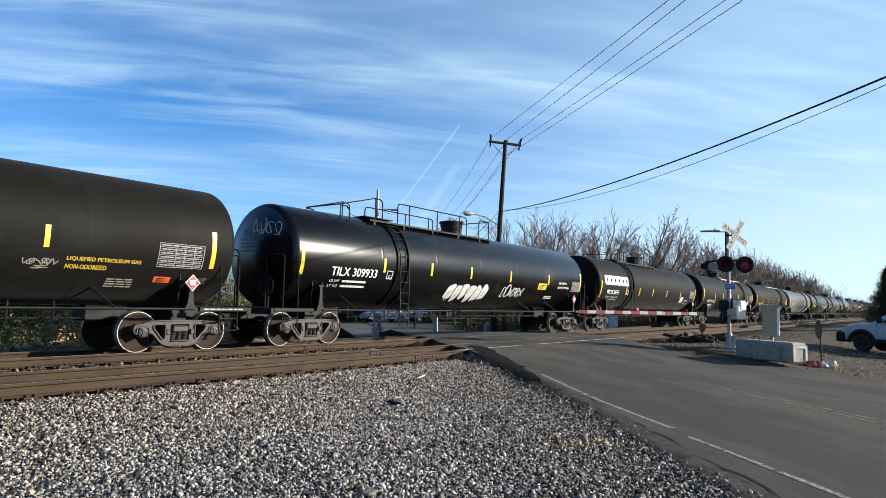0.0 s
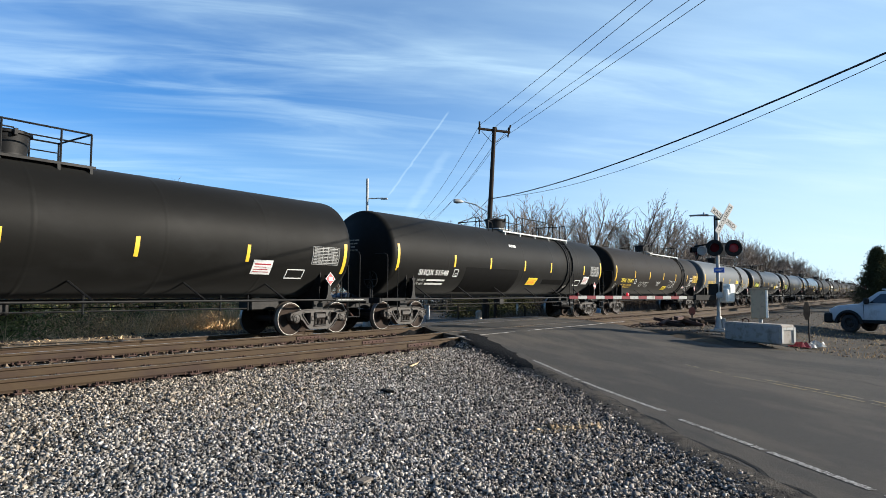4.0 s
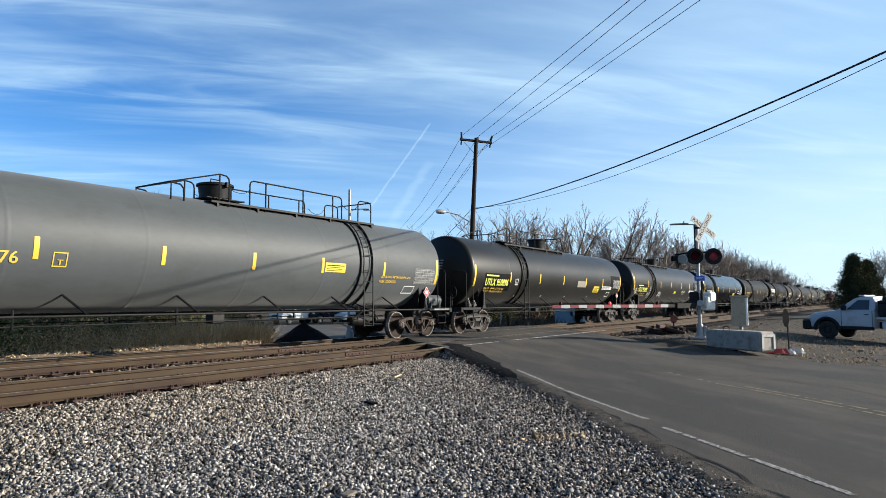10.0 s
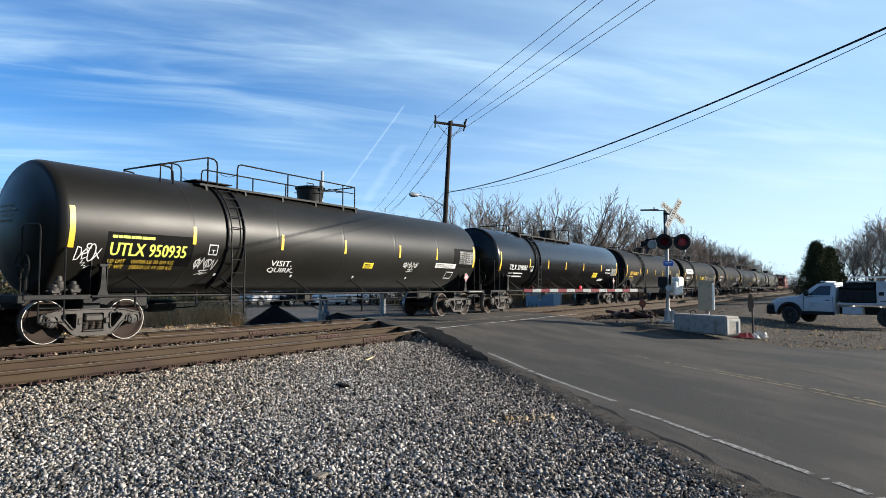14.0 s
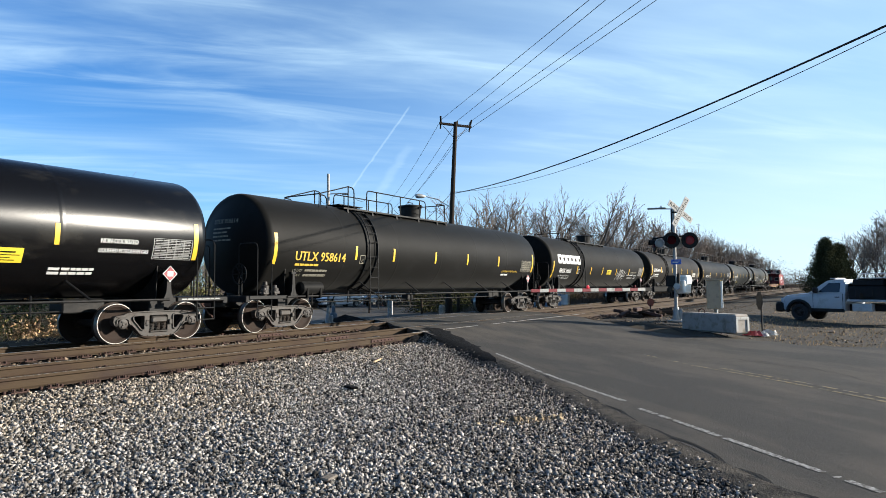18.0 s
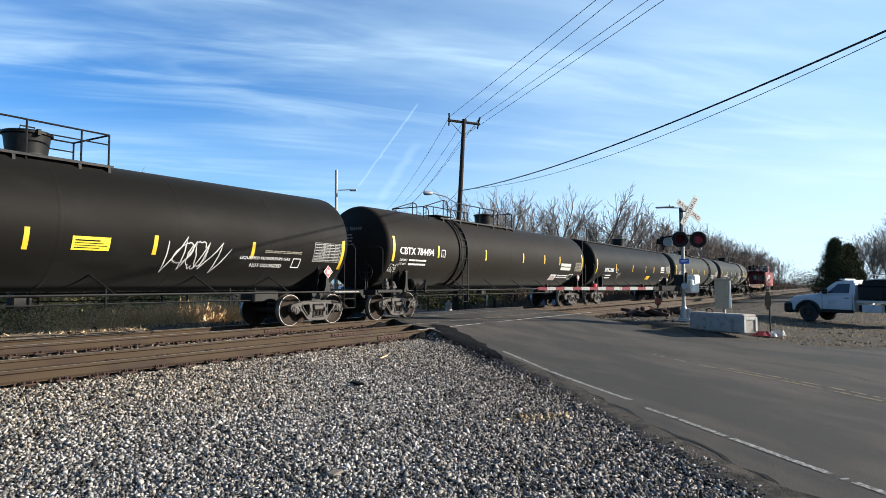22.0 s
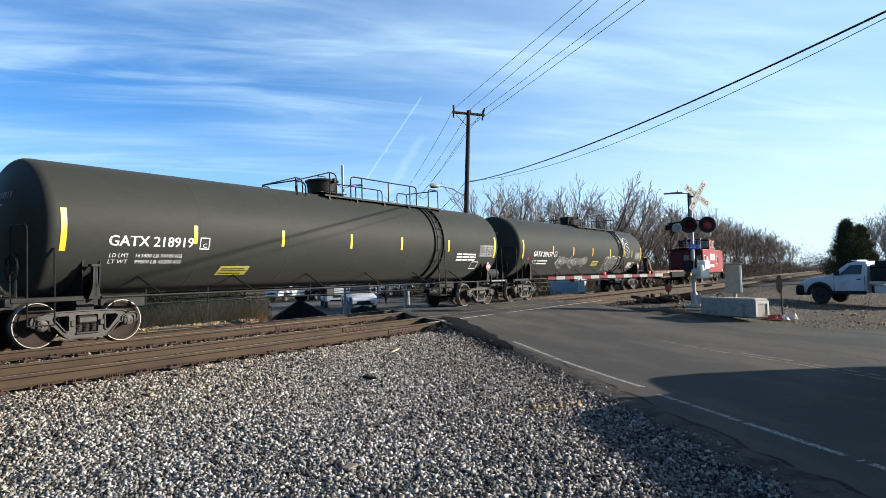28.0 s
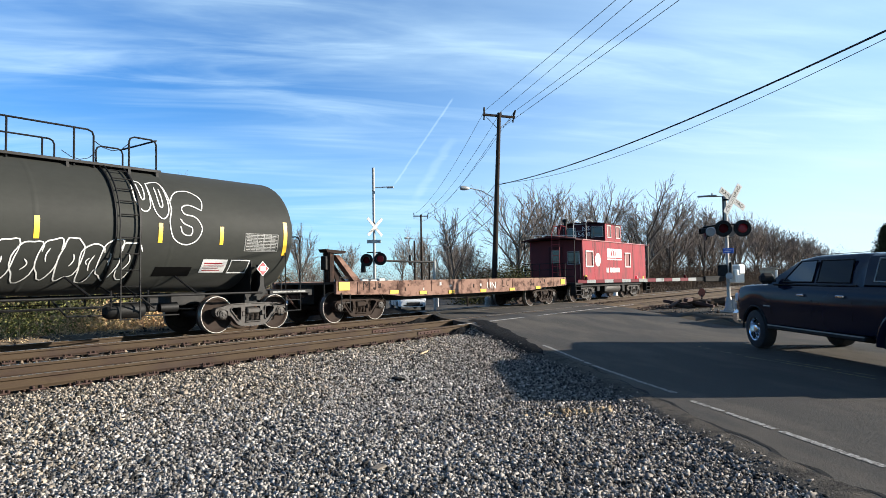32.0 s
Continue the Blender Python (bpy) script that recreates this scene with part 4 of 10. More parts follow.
    g.tube([(9.5, -0.35, 0.85), (9.75, -0.38, 0.55), (9.95, -0.30, 0.45)], 0.025, 6)
    MESH["coupler"] = g.mesh("coupler", 40)
    g = Geo()
    y = -1.38
    for x in (8.60, 9.10):
        g.tube([(x, y, 0.48), (x, y, 2.32 if x > 9 else 2.0)], 0.017, 6)
    g.tube([(9.10, y, 2.32), (9.09, y + 0.05, 2.41), (9.08, y + 0.15, 2.45), (9.08, y + 0.70, 2.45), (9.08, y + 0.76, 2.38), (9.08, y + 0.76, 1.0)], 0.018, 6)
    for z in (0.48, 0.76):
        g.tube([(8.60, y, z), (9.10, y, z)], 0.016, 6)
    MESH["end_rail"] = g.mesh("end_handrail", 40)
    far = Geo()
    far.add([(p[0], -p[1], p[2]) for p in g.v], [q[::-1] for q in g.f])
    MESH["end_rail_far"] = far.mesh("end_handrail", 40)
    # hand brake wheel on its post
    g = Geo().tube([(8.98 + 0.0, -0.62, 1.0), (8.98, -0.62, 1.9)], 0.03, 6)
    rim = [(9.06, -0.62 + 0.28 * math.cos(k * math.pi / 10), 1.62 + 0.28 * math.sin(k * math.pi / 10)) for k in range(21)]
    g.tube(rim, 0.018, 6, False)
    for k in range(3):
        a = k * math.pi / 3
        g.tube([(9.06, -0.62 + 0.28 * math.cos(a), 1.62 + 0.28 * math.sin(a)), (9.06, -0.62 - 0.28 * math.cos(a), 1.62 - 0.28 * math.sin(a))], 0.014, 5)
    MESH["hand_brake"] = g.mesh("brake_wheel", 40)
    g = Geo()
    for s in (-1, 1):
        g.tube([(-8.0, s * 1.43, 0.985), (8.0, s * 1.43, 0.985)], 0.028, 8)
        g.tube([(-4.5, s * 1.40, 0.80), (4.5, s * 1.40, 0.80)], 0.015, 6)
        for x in (-7.0, -5.4, -2.0, 1.0, 4.2, 5.0):
            g.tube([(x, s * 1.41, 1.12), (x, s * 1.41, 0.74)], 0.022, 6)
        for x in (-6.6, -4.0, -1.4, 1.2, 3.8, 6.2):
            p = tank_skin(x - 0.32, 1.42, 0.01, s)
            g.tube([p, (x, s * 1.43, 0.99)], 0.026, 6)
    MESH["side_pipe"] = g.mesh("side_pipe", 40)
    # dome (protective housing)
    g = Geo().lathe([(-0.12, 0.56), (0.02, 0.56), (0.02, 0.53), (0.40, 0.60), (0.42, 0.66), (0.47, 0.66), (0.49, 0.60), (0.53, 0.3), (0.54, 0)], "z", 24, (0, 0, Z_TANK + R_TANK))
    g.cbox(-0.05, 0.05, -0.72, -0.60, Z_TANK + R_TANK + 0.36, Z_TANK + R_TANK + 0.50, 0.01)
    g.tube([(-0.2, 0, 4.48), (-0.2, 0, 4.56), (0.2, 0, 4.56), (0.2, 0, 4.48)], 0.018, 6)
    MESH["dome"] = g.mesh("valve_housing", 35)

    # walkway on the top, railing and ladders, for a dome at x = 0 and the ladder at -x
    top = Z_TANK + R_TANK
    g = Geo()
    for s in (-1, 1):
        g.cbox(-4.9, 1.45, s * 0.62 - 0.18, s * 0.62 + 0.18, top - 0.12, top - 0.085, 0.008)
        g.cbox(-4.9, 1.45, s * 0.80 - 0.012, s * 0.80 + 0.012, top - 0.145, top - 0.085, 0.004)
        for x in (-4.7, -3.4, -2.0, -0.6, 0.7, 1.35):
            g.prism([(s * 0.80, top - 0.10), (s * 0.45, top - 0.10), (s * 0.75, top - 0.24), (s * 0.84, top - 0.34)], x - 0.03, x + 0.03, "x")
    g.cbox(-4.9, -3.7, -0.62, 0.62, top + 0.0, top + 0.03, 0.008)
    MESH["walkway"] = g.mesh("walkway", 30)
    g = Geo()
    zt, zb, r_ = top + 0.60, top - 0.20, 0.021

    def hoop(x0, x1, y, z=zt):
        g.tube([(x0, y, zb), (x0, y, z - 0.12), (x0 + 0.03, y, z - 0.04), (x0 + 0.12, y, z), (x1 - 0.12, y, z), (x1 - 0.03, y, z - 0.04), (x1, y, z - 0.12), (x1, y, zb)], r_, 6)
    for s in (-1, 1):
        y = s * 0.75
        g.tube([(-6.0, y, zb), (-6.0, y, top + 0.23), (-4.62, y, zt + 0.02), (-4.42, y, zt), (-4.34, y, zt - 0.06), (-4.32, y, zt - 0.16), (-4.32, y, zb)], r_, 6)
        g.tube([(-6.0, y, top + 0.21), (-5.75, y, top + 0.19), (-5.66, y, top + 0.10), (-5.64, y, zb)], r_, 6)
        g.tube([(-4.62, y, zb), (-4.62, y, zt)], r_, 6)
        hoop(-3.65, -0.05 if s < 0 else -0.2, y)
        for x in (-3.1, -1.7, -0.45):
            g.tube([(x, y, zb), (x, y, zt)], r_, 6)
        g.tube([(-0.05, y, zt - 0.22), (0.15, y, zt - 0.34), (0.35, y, zt - 0.38), (0.55, y, zt - 0.32), (0.72, y, zt - 0.16)], 0.009, 5)
        g.tube([(-4.32, y, zt - 0.30), (-4.15, y, zt - 0.38), (-3.95, y, zt - 0.40), (-3.78, y, zt - 0.36), (-3.65, y, zt - 0.26)], 0.008, 5)
        hoop(0.72, 1.36, y)
    g.tube([(1.36, -0.75, zt), (1.36, 0.75, zt)], r_, 6)
    g.tube([(-6.0, -0.75, top + 0.23), (-6.0, 0.75, top + 0.23)], r_, 6)
    MESH["railing"] = g.mesh("railing", 40)
    # the kind whose long rail runs on past the valve housing
    g = Geo()
    for s in (-1, 1):
        y = s * 0.75
        g.tube([(-6.0, y, zb), (-6.0, y, top + 0.23), (-4.62, y, zt + 0.02), (-4.42, y, zt), (-4.34, y, zt - 0.06), (-4.32, y, zt - 0.16), (-4.32, y, zb)], r_, 6)
        g.tube([(-6.0, y, top + 0.21), (-5.75, y, top + 0.19), (-5.66, y, top + 0.10), (-5.64, y, zb)], r_, 6)
        g.tube([(-4.62, y, zb), (-4.62, y, zt)], r_, 6)
        g.tube([(-3.65, y, zb), (-3.65, y, zt - 0.12), (-3.62, y, zt - 0.04), (-3.53, y, zt), (1.36, y, zt)], r_, 6)
        for x in (-1.75, -0.35, 0.75, 1.36):
            g.tube([(x, y, zb), (x, y, zt)], r_, 6)
        g.tube([(0.05, y, zt - 0.22), (1.36, y, zt - 0.22)], 0.016, 6)
        g.tube([(-4.32, y, zt - 0.30), (-4.15, y, zt - 0.38), (-3.95, y, zt - 0.40), (-3.78, y, zt - 0.36), (-3.65, y, zt - 0.26)], 0.008, 5)
    g.tube([(1.36, -0.75, zt), (1.36, 0.75, zt)], r_, 6)
    g.tube([(-6.0, -0.75, top + 0.23), (-6.0, 0.75, top + 0.23)], r_, 6)
    MESH["railing_one"] = g.mesh("railing", 40)
    # the one car with rails along its whole top
    g = Geo()
    for s in (-1,):
        y = s * 0.75
        g.tube([(-9.05, y, 1.1), (-9.05, y, zt - 0.22), (-9.0, y, zt - 0.08), (-8.88, y, zt), (8.2, y, zt), (8.42, y, zt - 0.12), (8.45, y, zb)], r_, 6)
        for x in (-8.3, -6.3, -4.0, -1.6, 0.7, 3.0, 5.4, 7.2):
            g.tube([(x, y, zb), (x, y, zt)], r_, 6)
        g.tube([(-1.5, -y, zb), (-1.5, -y, zt - 0.3), (-1.4, -y, zt - 0.24), (0.6, -y, zt - 0.24), (0.7, -y, zt - 0.3), (0.7, -y, zb)], r_, 6)
        g.cbox(-8.6, 8.5, s * 0.72 - 0.1, s * 0.72 + 0.1, top - 0.19, top - 0.14, 0.008)
    MESH["railing_long"] = g.mesh("railing", 40)
    g = Geo()
    ra = R_TANK + 0.09
    for x in (-0.21, 0.21):
        pts = []
        for i in range(13):
            a = radians(58) - radians(58 + 8) * i / 12
            pts.append((x, -ra * math.cos(a), Z_TANK + ra * math.sin(a)))
        pts.append((x, -1.55, 2.0))
        pts.append((x, -1.55, 0.50))
        g.tube(pts, 0.019, 6)
        # straps hugging the tank from the walkway to the underside
        g.tube([(x * 1.25, -(R_TANK + 0.03) * math.cos(a), Z_TANK + (R_TANK + 0.03) * math.sin(a)) for a in [radians(60 - 6.25 * i) for i in range(21)]], 0.028, 6)
        g.tube([(x * 1.25, -0.72, 1.22), (x, -1.53, 0.96)], 0.018, 6)
    for i in range(5):
        a = radians(52) - radians(44) * i / 4
        g.tube([(x, -ra * math.cos(a), Z_TANK + ra * math.sin(a)) for x in (-0.21, 0.21)], 0.014, 6)
    for z in (0.52, 0.86, 1.20, 1.54, 1.88, 2.22):
        g.tube([(-0.21, -1.53, z), (0.21, -1.53, z)], 0.014, 6)
    g.tube([(-0.21, -1.53, 0.98), (-0.62, -1.42, 0.72)], 0.018, 6)
    g.tube([(0.21, -1.53, 0.98), (0.60, -1.42, 0.72)], 0.018, 6)
    MESH["ladder"] = g.mesh("ladder", 40)
    # brake gear
    g = Geo().lathe([(-0.42, 0), (-0.42, 0.13), (-0.36, 0.17), (0.36, 0.17), (0.42, 0.13), (0.42, 0)], "x", 16, (4.7, -1.0, 0.68))
    g.lathe([(-0.2, 0), (-0.2, 0.10), (0.22, 0.12), (0.24, 0)], "x", 14, (5.75, -0.9, 0.70))
    g.tube([(3.2, -1.1, 0.95), (3.5, -1.05, 0.62), (4.3, -1.0, 0.60)], 0.022, 6)
    g.tube([(5.1, -1.0, 0.9), (5.1, -1.0, 0.55), (6.1, -0.8, 0.52)], 0.018, 6)
    g.cbox(5.3, 5.55, -0.9, -0.6, 0.62, 0.95, 0.03)
    g.tube([(5.3, -0.7, 0.7), (7.2, -0.5, 0.6)], 0.02, 6)
    g.tube([(-6.2, 0.2, 0.75), (5.2, -0.5, 0.75)], 0.022, 6)
    g.cbox(-0.25, 0.15, -0.35, -0.05, 0.70, 1.02, 0.03)
    MESH["brake"] = g.mesh("brake_gear", 35)
    # fine print along the end platform's edge
    g = Geo()
    r = random.Random(6)
    for s in (-1,):
        x = 8.15
        while x < 9.25:
            w = r.uniform(0.05, 0.16)
            g.box(x, x + w + 0.001, *sorted((s * 1.4225, s * 1.426)), 0.965, 1.0)
            g.box(x + w, x + w + 0.031, *sorted((s * 1.4225, s * 1.426)), 0.965, 0.972)
            x += w + 0.03
    MESH["sill_print"] = g.mesh("sill_print")
    MESH["brake_valve"] = Geo().lathe([(0.0, 0.0), (0.0, 0.07), (0.10, 0.07), (0.12, 0.11), (0.24, 0.11), (0.26, 0.07), (0.34, 0.06), (0.36, 0.0)], "z", 10).cbox(-0.10, 0.12, -0.09, 0.06, 0.04, 0.16, 0.02).tube([(-0.16, 0, 0.12), (0.16, 0, 0.12)], 0.03, 6).mesh("brake_valve", 40)
    MESH["reservoir"] = Geo().lathe([(-0.46, 0), (-0.46, 0.12), (-0.40, 0.19), (0.40, 0.19), (0.46, 0.12), (0.46, 0)], "x", 18).cbox(-0.30, -0.24, -0.2, 0.2, -0.3, 0.0, 0.01).cbox(0.24, 0.30, -0.2, 0.2, -0.3, 0.0, 0.01).mesh("air_reservoir", 35)
    # running placard diamond
    d = 0.19
    MESH["placard"] = Geo().prism([(0, -d), (d, 0), (0, d), (-d, 0)], -0.008, 0.008, "y").mesh("placard")
    d = 0.168
    MESH["placard_face"] = Geo().prism([(0, -d), (d, 0), (0, d), (-d, 0)], -0.012, -0.007, "y").mesh("placard_face")
    d = 0.075
    MESH["placard_centre"] = Geo().box(-d, d, -0.016, 0.0, -d * 0.8, d * 0.8).mesh("placard_centre")


build_meshes()
TURN = Matrix.Rotation(math.pi, 4, "Z")


def add_truck(car, x, u, iron):
    b = part("truck_bolster", MESH["bolster"], M["black"], car, "dark truck bolster and brake beams", pose(x, 0, 0))
    for m in (Matrix(), TURN):
        part("side_frame", MESH["side_frame"], iron, b, "dusty cast side frame", m)
        part("spring_group", MESH["spring"], iron, b, "", m)
    for dx in (-0.889, 0.889):
        w = part("wheelset", MESH["wheelset"], M["wheel"], b, "rusty wheels on an axle", pose(dx, 0, 0.458))
        WHEELS.append((w, u + x + dx, dx))
        for m in (Matrix(), TURN):
            part("bearing_cap", MESH["bearing"], M["truckiron"], b, "", m @ pose(dx, 0, 0.458))
            part("wheel_rim", MESH["tread"], M["tread"], b, "bright worn rim", m @ pose(dx, 0, 0.458))


# things that follow: a decal function per car is added further down
TANKS = {}
M["tab"] = mat("worn_white_stencil", (0.25, 0.25, 0.24), 0.65, var=0.25, scale=6, fine=40, bump=0)
M["w_grating"] = mat("pale_galvanised_grating", (0.4836, 0.4836, 0.468), 0.5, var=0.12, scale=3, fine=40, bump=0.05)


def tank_car(u, tc, paint, ladder_left, label, iron=None):
    car = thing("tank_car", label, "tank car", "tank cars of the train", pose(u, TRAIN_Y, 0))
    iron = iron or M["truckiron"]
    part("tank", MESH["tank_long" if tc > 15.7 else "tank_short"], paint, car)
    slide = Matrix() if ladder_left else Matrix.Translation((4.2, 0, 0))
    lid = part("valve_housing", MESH["dome"], M["black"], car, "black valve housing")
    lid.matrix_basis = Matrix.Diagonal((0.74, 0.74, 1, 1) if 0 < u < 250 else (0.82, 0.82, 1, 1))
    if u in (20.67, 157.04):
        slide = Matrix.Diagonal((1.13, 1, 1, 1))
    if u == 235.32:
        part("railing", MESH["railing_long"], M["black"], car, "black pipe railing along the whole top")
    else:
        part("walkway", MESH["walkway"], M["w_grating"] if u in (59.75, 78.87) else M["black"], car, "pale galvanised walkway" if u in (59.75, 78.87) else "black steel walkway", slide)
        part("railing", MESH["railing_one" if u in (40.50, 117.70, 137.32, 196.12) else "railing"], M["black"], car, "black pipe railing", slide)
    if u != 235.32:
        part("ladder", MESH["ladder"], M["black"], car, "black steel ladder", Matrix.Translation(((-4.62 if u in (20.67, 157.04) else -4.25) if ladder_left else 4.54, 0, 0)))
    part("side_pipe", MESH["side_pipe"], M["black"], car, "black side pipe and struts")
    part("brake_gear", MESH["brake"], M["black"], car, "", TURN if ladder_left else Matrix())
    k = tc / 2 - 7.8
    for m in (Matrix(), TURN):
        sh = m @ Matrix.Translation((k, 0, 0))
        part("end_sill", MESH["end_sill"], M["black"], car, "", sh)
        part("sill_print", MESH["sill_print"], M["tab"], car, "white stencilled strip", sh)
        part("saddle", MESH["saddle"], M["black"], car, "black steel saddle", sh)
        part("coupler", MESH["coupler"], M["spike"], car, "rusty knuckle coupler", sh)
        part("end_handrail", MESH["end_rail"], M["black"], car, "", sh)
        part("end_handrail", MESH["end_rail_far"], M["black"], car, "", sh)
    part("brake_wheel", MESH["hand_brake"], M["black"], car, "", TURN @ Matrix.Translation((k, 0, 0)) @ Matrix.Scale(-1, 4, (0, 1, 0)))
    if ladder_left and u not in (20.67, 157.04):
        for x, y, h_ in ((8.34, 1.22, 0.8), (8.56, 1.08, 1.1), (8.74, 1.24, 0.6)):
            part("brake_valve", MESH["brake_valve"], M["truckiron"], car, "dusty brake valve on the end platform", pose(-x - k, -y, 1.03) @ Matrix.Diagonal((1, 1, h_, 1)))
    if u in (98.14, 254.75):
        part("air_reservoir", MESH["reservoir"], paint, car, "cylindrical air reservoir on the end platform", pose(8.62 + k, -1.08, 1.30))
    if u in (176.74, 215.82):
        part("air_reservoir", MESH["reservoir"], paint, car, "cylindrical air reservoir by the end saddle", pose(-7.05 - k, -1.30, 1.22))
    for s in (-1, 1):
        add_truck(car, s * tc / 2, u, iron)
    TRAIN.append((car, u))
    return car


def paint(name, c, rough, **k):
    a = dict(var=0.2, scale=0.8, fine=14, bump=0.03, stretch=(0.35, 1, 0.6), spec=0.08, dirt=tuple(x * 0.7 + 0.006 for x in c), amount=0.3)
    dust = k.pop("dust", 0.07)
    a.update(k)
    ma = mat(name, c, rough, **a)
    bs = ma.node_tree.nodes["Principled BSDF"]
    bs.inputs["Sheen Weight"].default_value, bs.inputs["Sheen Roughness"].default_value = dust, 0.4
    bs.inputs["Sheen Tint"].default_value = (0.80, 0.80, 0.78, 1)
    return ma


P_OLIVE = paint("olive_black_tank_paint", (0.0069, 0.006355, 0.005227), 0.62)
P_BLACK = paint("glossy_black_tank_paint", (0.003168, 0.003168, 0.003564), 0.25, spec=0.32, dust=0.0, gloss_var=0.05, var=0.08, dirt=(0.0198, 0.01848, 0.01584), amount=0.15)
P_DARK = paint("dark_grey_tank_paint", (0.006876, 0.006691, 0.00604), 0.56)
P_BROWN = paint("brown_grimed_tank_paint", (0.0132, 0.0106, 0.0082), 0.62)
P_GREY = paint("mid_grey_tank_paint", (0.060, 0.067, 0.070), 0.55, spec=0.25, gloss_var=0.05, dust=0.28, dirt=(0.050, 0.055, 0.056))
P_SOOT = paint("sooty_black_tank_paint", (0.008146, 0.007405, 0.005677), 0.42, spec=0.25)
P_GREEN = paint("grey_green_tank_paint", (0.03102, 0.03234, 0.02904), 0.58)

CARS = [  # place along the train, truck centres, paint, ladder left of the dome, label
    (0.72, 15.8, P_OLIVE, True, "olive-black tank car with yellow stencils"),
    (20.67, 16.1, P_BLACK, True, "glossy black tank car with white spray tags"),
    (40.50, 15.58, P_DARK, True, "dark grey tank car with large white lettering"),
    (59.75, 15.15, P_DARK, False, "dark grey tank car with black patches"),
    (78.87, 15.08, P_BROWN, False, "brown grimy tank car with yellow number and chalk tags"),
    (98.14, 15.52, P_GREY, False, "clean mid-grey tank car with yellow number"),
    (117.70, 15.49, P_SOOT, True, "sooty tank car with a yellow-framed number panel"),
    (137.32, 15.47, P_SOOT, True, "sooty tank car with white spray tags and number panel"),
    (157.04, 15.98, P_BLACK, True, "glossy black tank car with white number"),
    (176.74, 15.45, P_DARK, True, "dark grey tank car with yellow number"),
    (196.12, 15.45, P_OLIVE, True, "dark tank car with large white lettering and a tag"),
    (215.82, 15.96, P_BROWN, True, "brown-grey tank car with white number"),
    (235.32, 14.99, P_DARK, True, "dark tank car with a long top walkway"),
    (254.75, 16.2, P_GREEN, False, "grey-green tank car with white number"),
    (274.83, 15.99, P_GREEN, False, "grey-green tank car with white spray graffiti"),
]
for i_car, row in enumerate(CARS):
    TANKS[i_car] = tank_car(*row, iron=M["rust_iron"] if i_car == 5 else None)


# ---- lettering and marks on the tanks ----
_texts = {}


def text_shape(words):
    """The built-in font's letters as flat vertices and faces, scaled to a box of 1 x 1."""
    if words not in _texts:
        cu = bpy.data.curves.new("lettering", "FONT")
        cu.body, cu.resolution_u = words, 2
        ob = bpy.data.objects.new("lettering", cu)
        scene.collection.objects.link(ob)
        bpy.context.view_layer.update()
        me = bpy.data.meshes.new_from_object(ob.evaluated_get(bpy.context.evaluated_depsgraph_get()))
        v = np.array([p.co[:] for p in me.vertices])
        f = [tuple(p.vertices) for p in me.polygons]
        bpy.data.objects.remove(ob)
        bpy.data.curves.remove(cu)
        bpy.data.meshes.remove(me)
        lo, hi = v.min(0), v.max(0)
        v = (v - lo) / np.maximum(hi - lo, 1e-6)
        _texts[words] = v, f
    return _texts[words]


def letters_of(words):
    """The words' letters one by one, as lists of faces that hang together."""
    v, f = text_shape(words)
    root = list(range(len(v)))

    def find(i):
        while root[i] != i:
            root[i] = root[root[i]]
            i = root[i]
        return i
    for q in f:
        for i in q[1:]:
            root[find(i)] = find(q[0])
    out = collections.defaultdict(list)
    for q in f:
        out[find(q[0])].append(q)
    for faces in out.values():
        used = sorted({i for q in faces for i in q})
        at = {i: k for k, i in enumerate(used)}
        yield [v[i] for i in used], [tuple(at[i] for i in q) for q in faces]


def tank_text(car, words, x0, x1, z0, z1, material, lift=0.012, bold=True):
    a0, a1 = (math.asin((z - Z_TANK) / R_TANK) for z in (z0, z1))
    small = z1 - z0 < 0.12
    for v, f in ([text_shape(words)] if small else letters_of(words)):
        g = Geo()
        for k, o in enumerate((0.0, 0.010, 0.020) if bold else (0.0,)):
            rr = R_TANK + lift + 0.0008 * k
            g.add([(x0 + (x1 - x0) * p[0] + o * (z1 - z0) / 0.3, -rr * math.cos(a0 + (a1 - a0) * p[1]), Z_TANK + rr * math.sin(a0 + (a1 - a0) * p[1])) for p in v], f)
        part("small_print" if small else "letter", g, material, car, smooth=None)


def flat_text(parent, words, m, w, h, material, name="letter"):
    """Letters on a flat face: m takes (x, z) of the face with its front at -y."""
    for v, f in letters_of(words):
        part(name, Geo().add([m @ Vector((w * (p[0] - 0.5), 0, h * (p[1] - 0.5))) for p in v], f), material, parent, smooth=None)


M["w_mark"] = mat("white_stencil_paint", (0.5772, 0.5772, 0.5616), 0.6, var=0.12, scale=6, fine=40, bump=0)
M["w_chalk"] = mat("white_spray_paint", (0.429, 0.429, 0.4134), 0.7, var=0.3, scale=5, fine=40, bump=0)
M["y_mark"] = mat("yellow_stencil_paint", (0.5616, 0.3666, 0.039), 0.6, var=0.15, scale=6, fine=40, bump=0)
M["yg_mark"] = mat("yellow_green_lettering", (0.5616, 0.6084, 0.0936), 0.6, var=0.1, scale=6, fine=40, bump=0)
M["dim_mark"] = mat("faded_stencil_paint", (0.198, 0.1848, 0.1452), 0.7, var=0.2, scale=6, fine=40, bump=0)
M["patch"] = mat("flat_black_patch_paint", (0.00198, 0.00198, 0.00198), 0.7, spec=0.1, var=0.2, scale=3, fine=30, bump=0)
M["label_y"] = mat("yellow_label_film", (0.6084, 0.468, 0.0312), 0.5, var=0.08, scale=6, fine=40, bump=0)
M["label_w"] = mat("white_label_film", (0.546, 0.546, 0.5304), 0.5, var=0.1, scale=6, fine=40, bump=0)
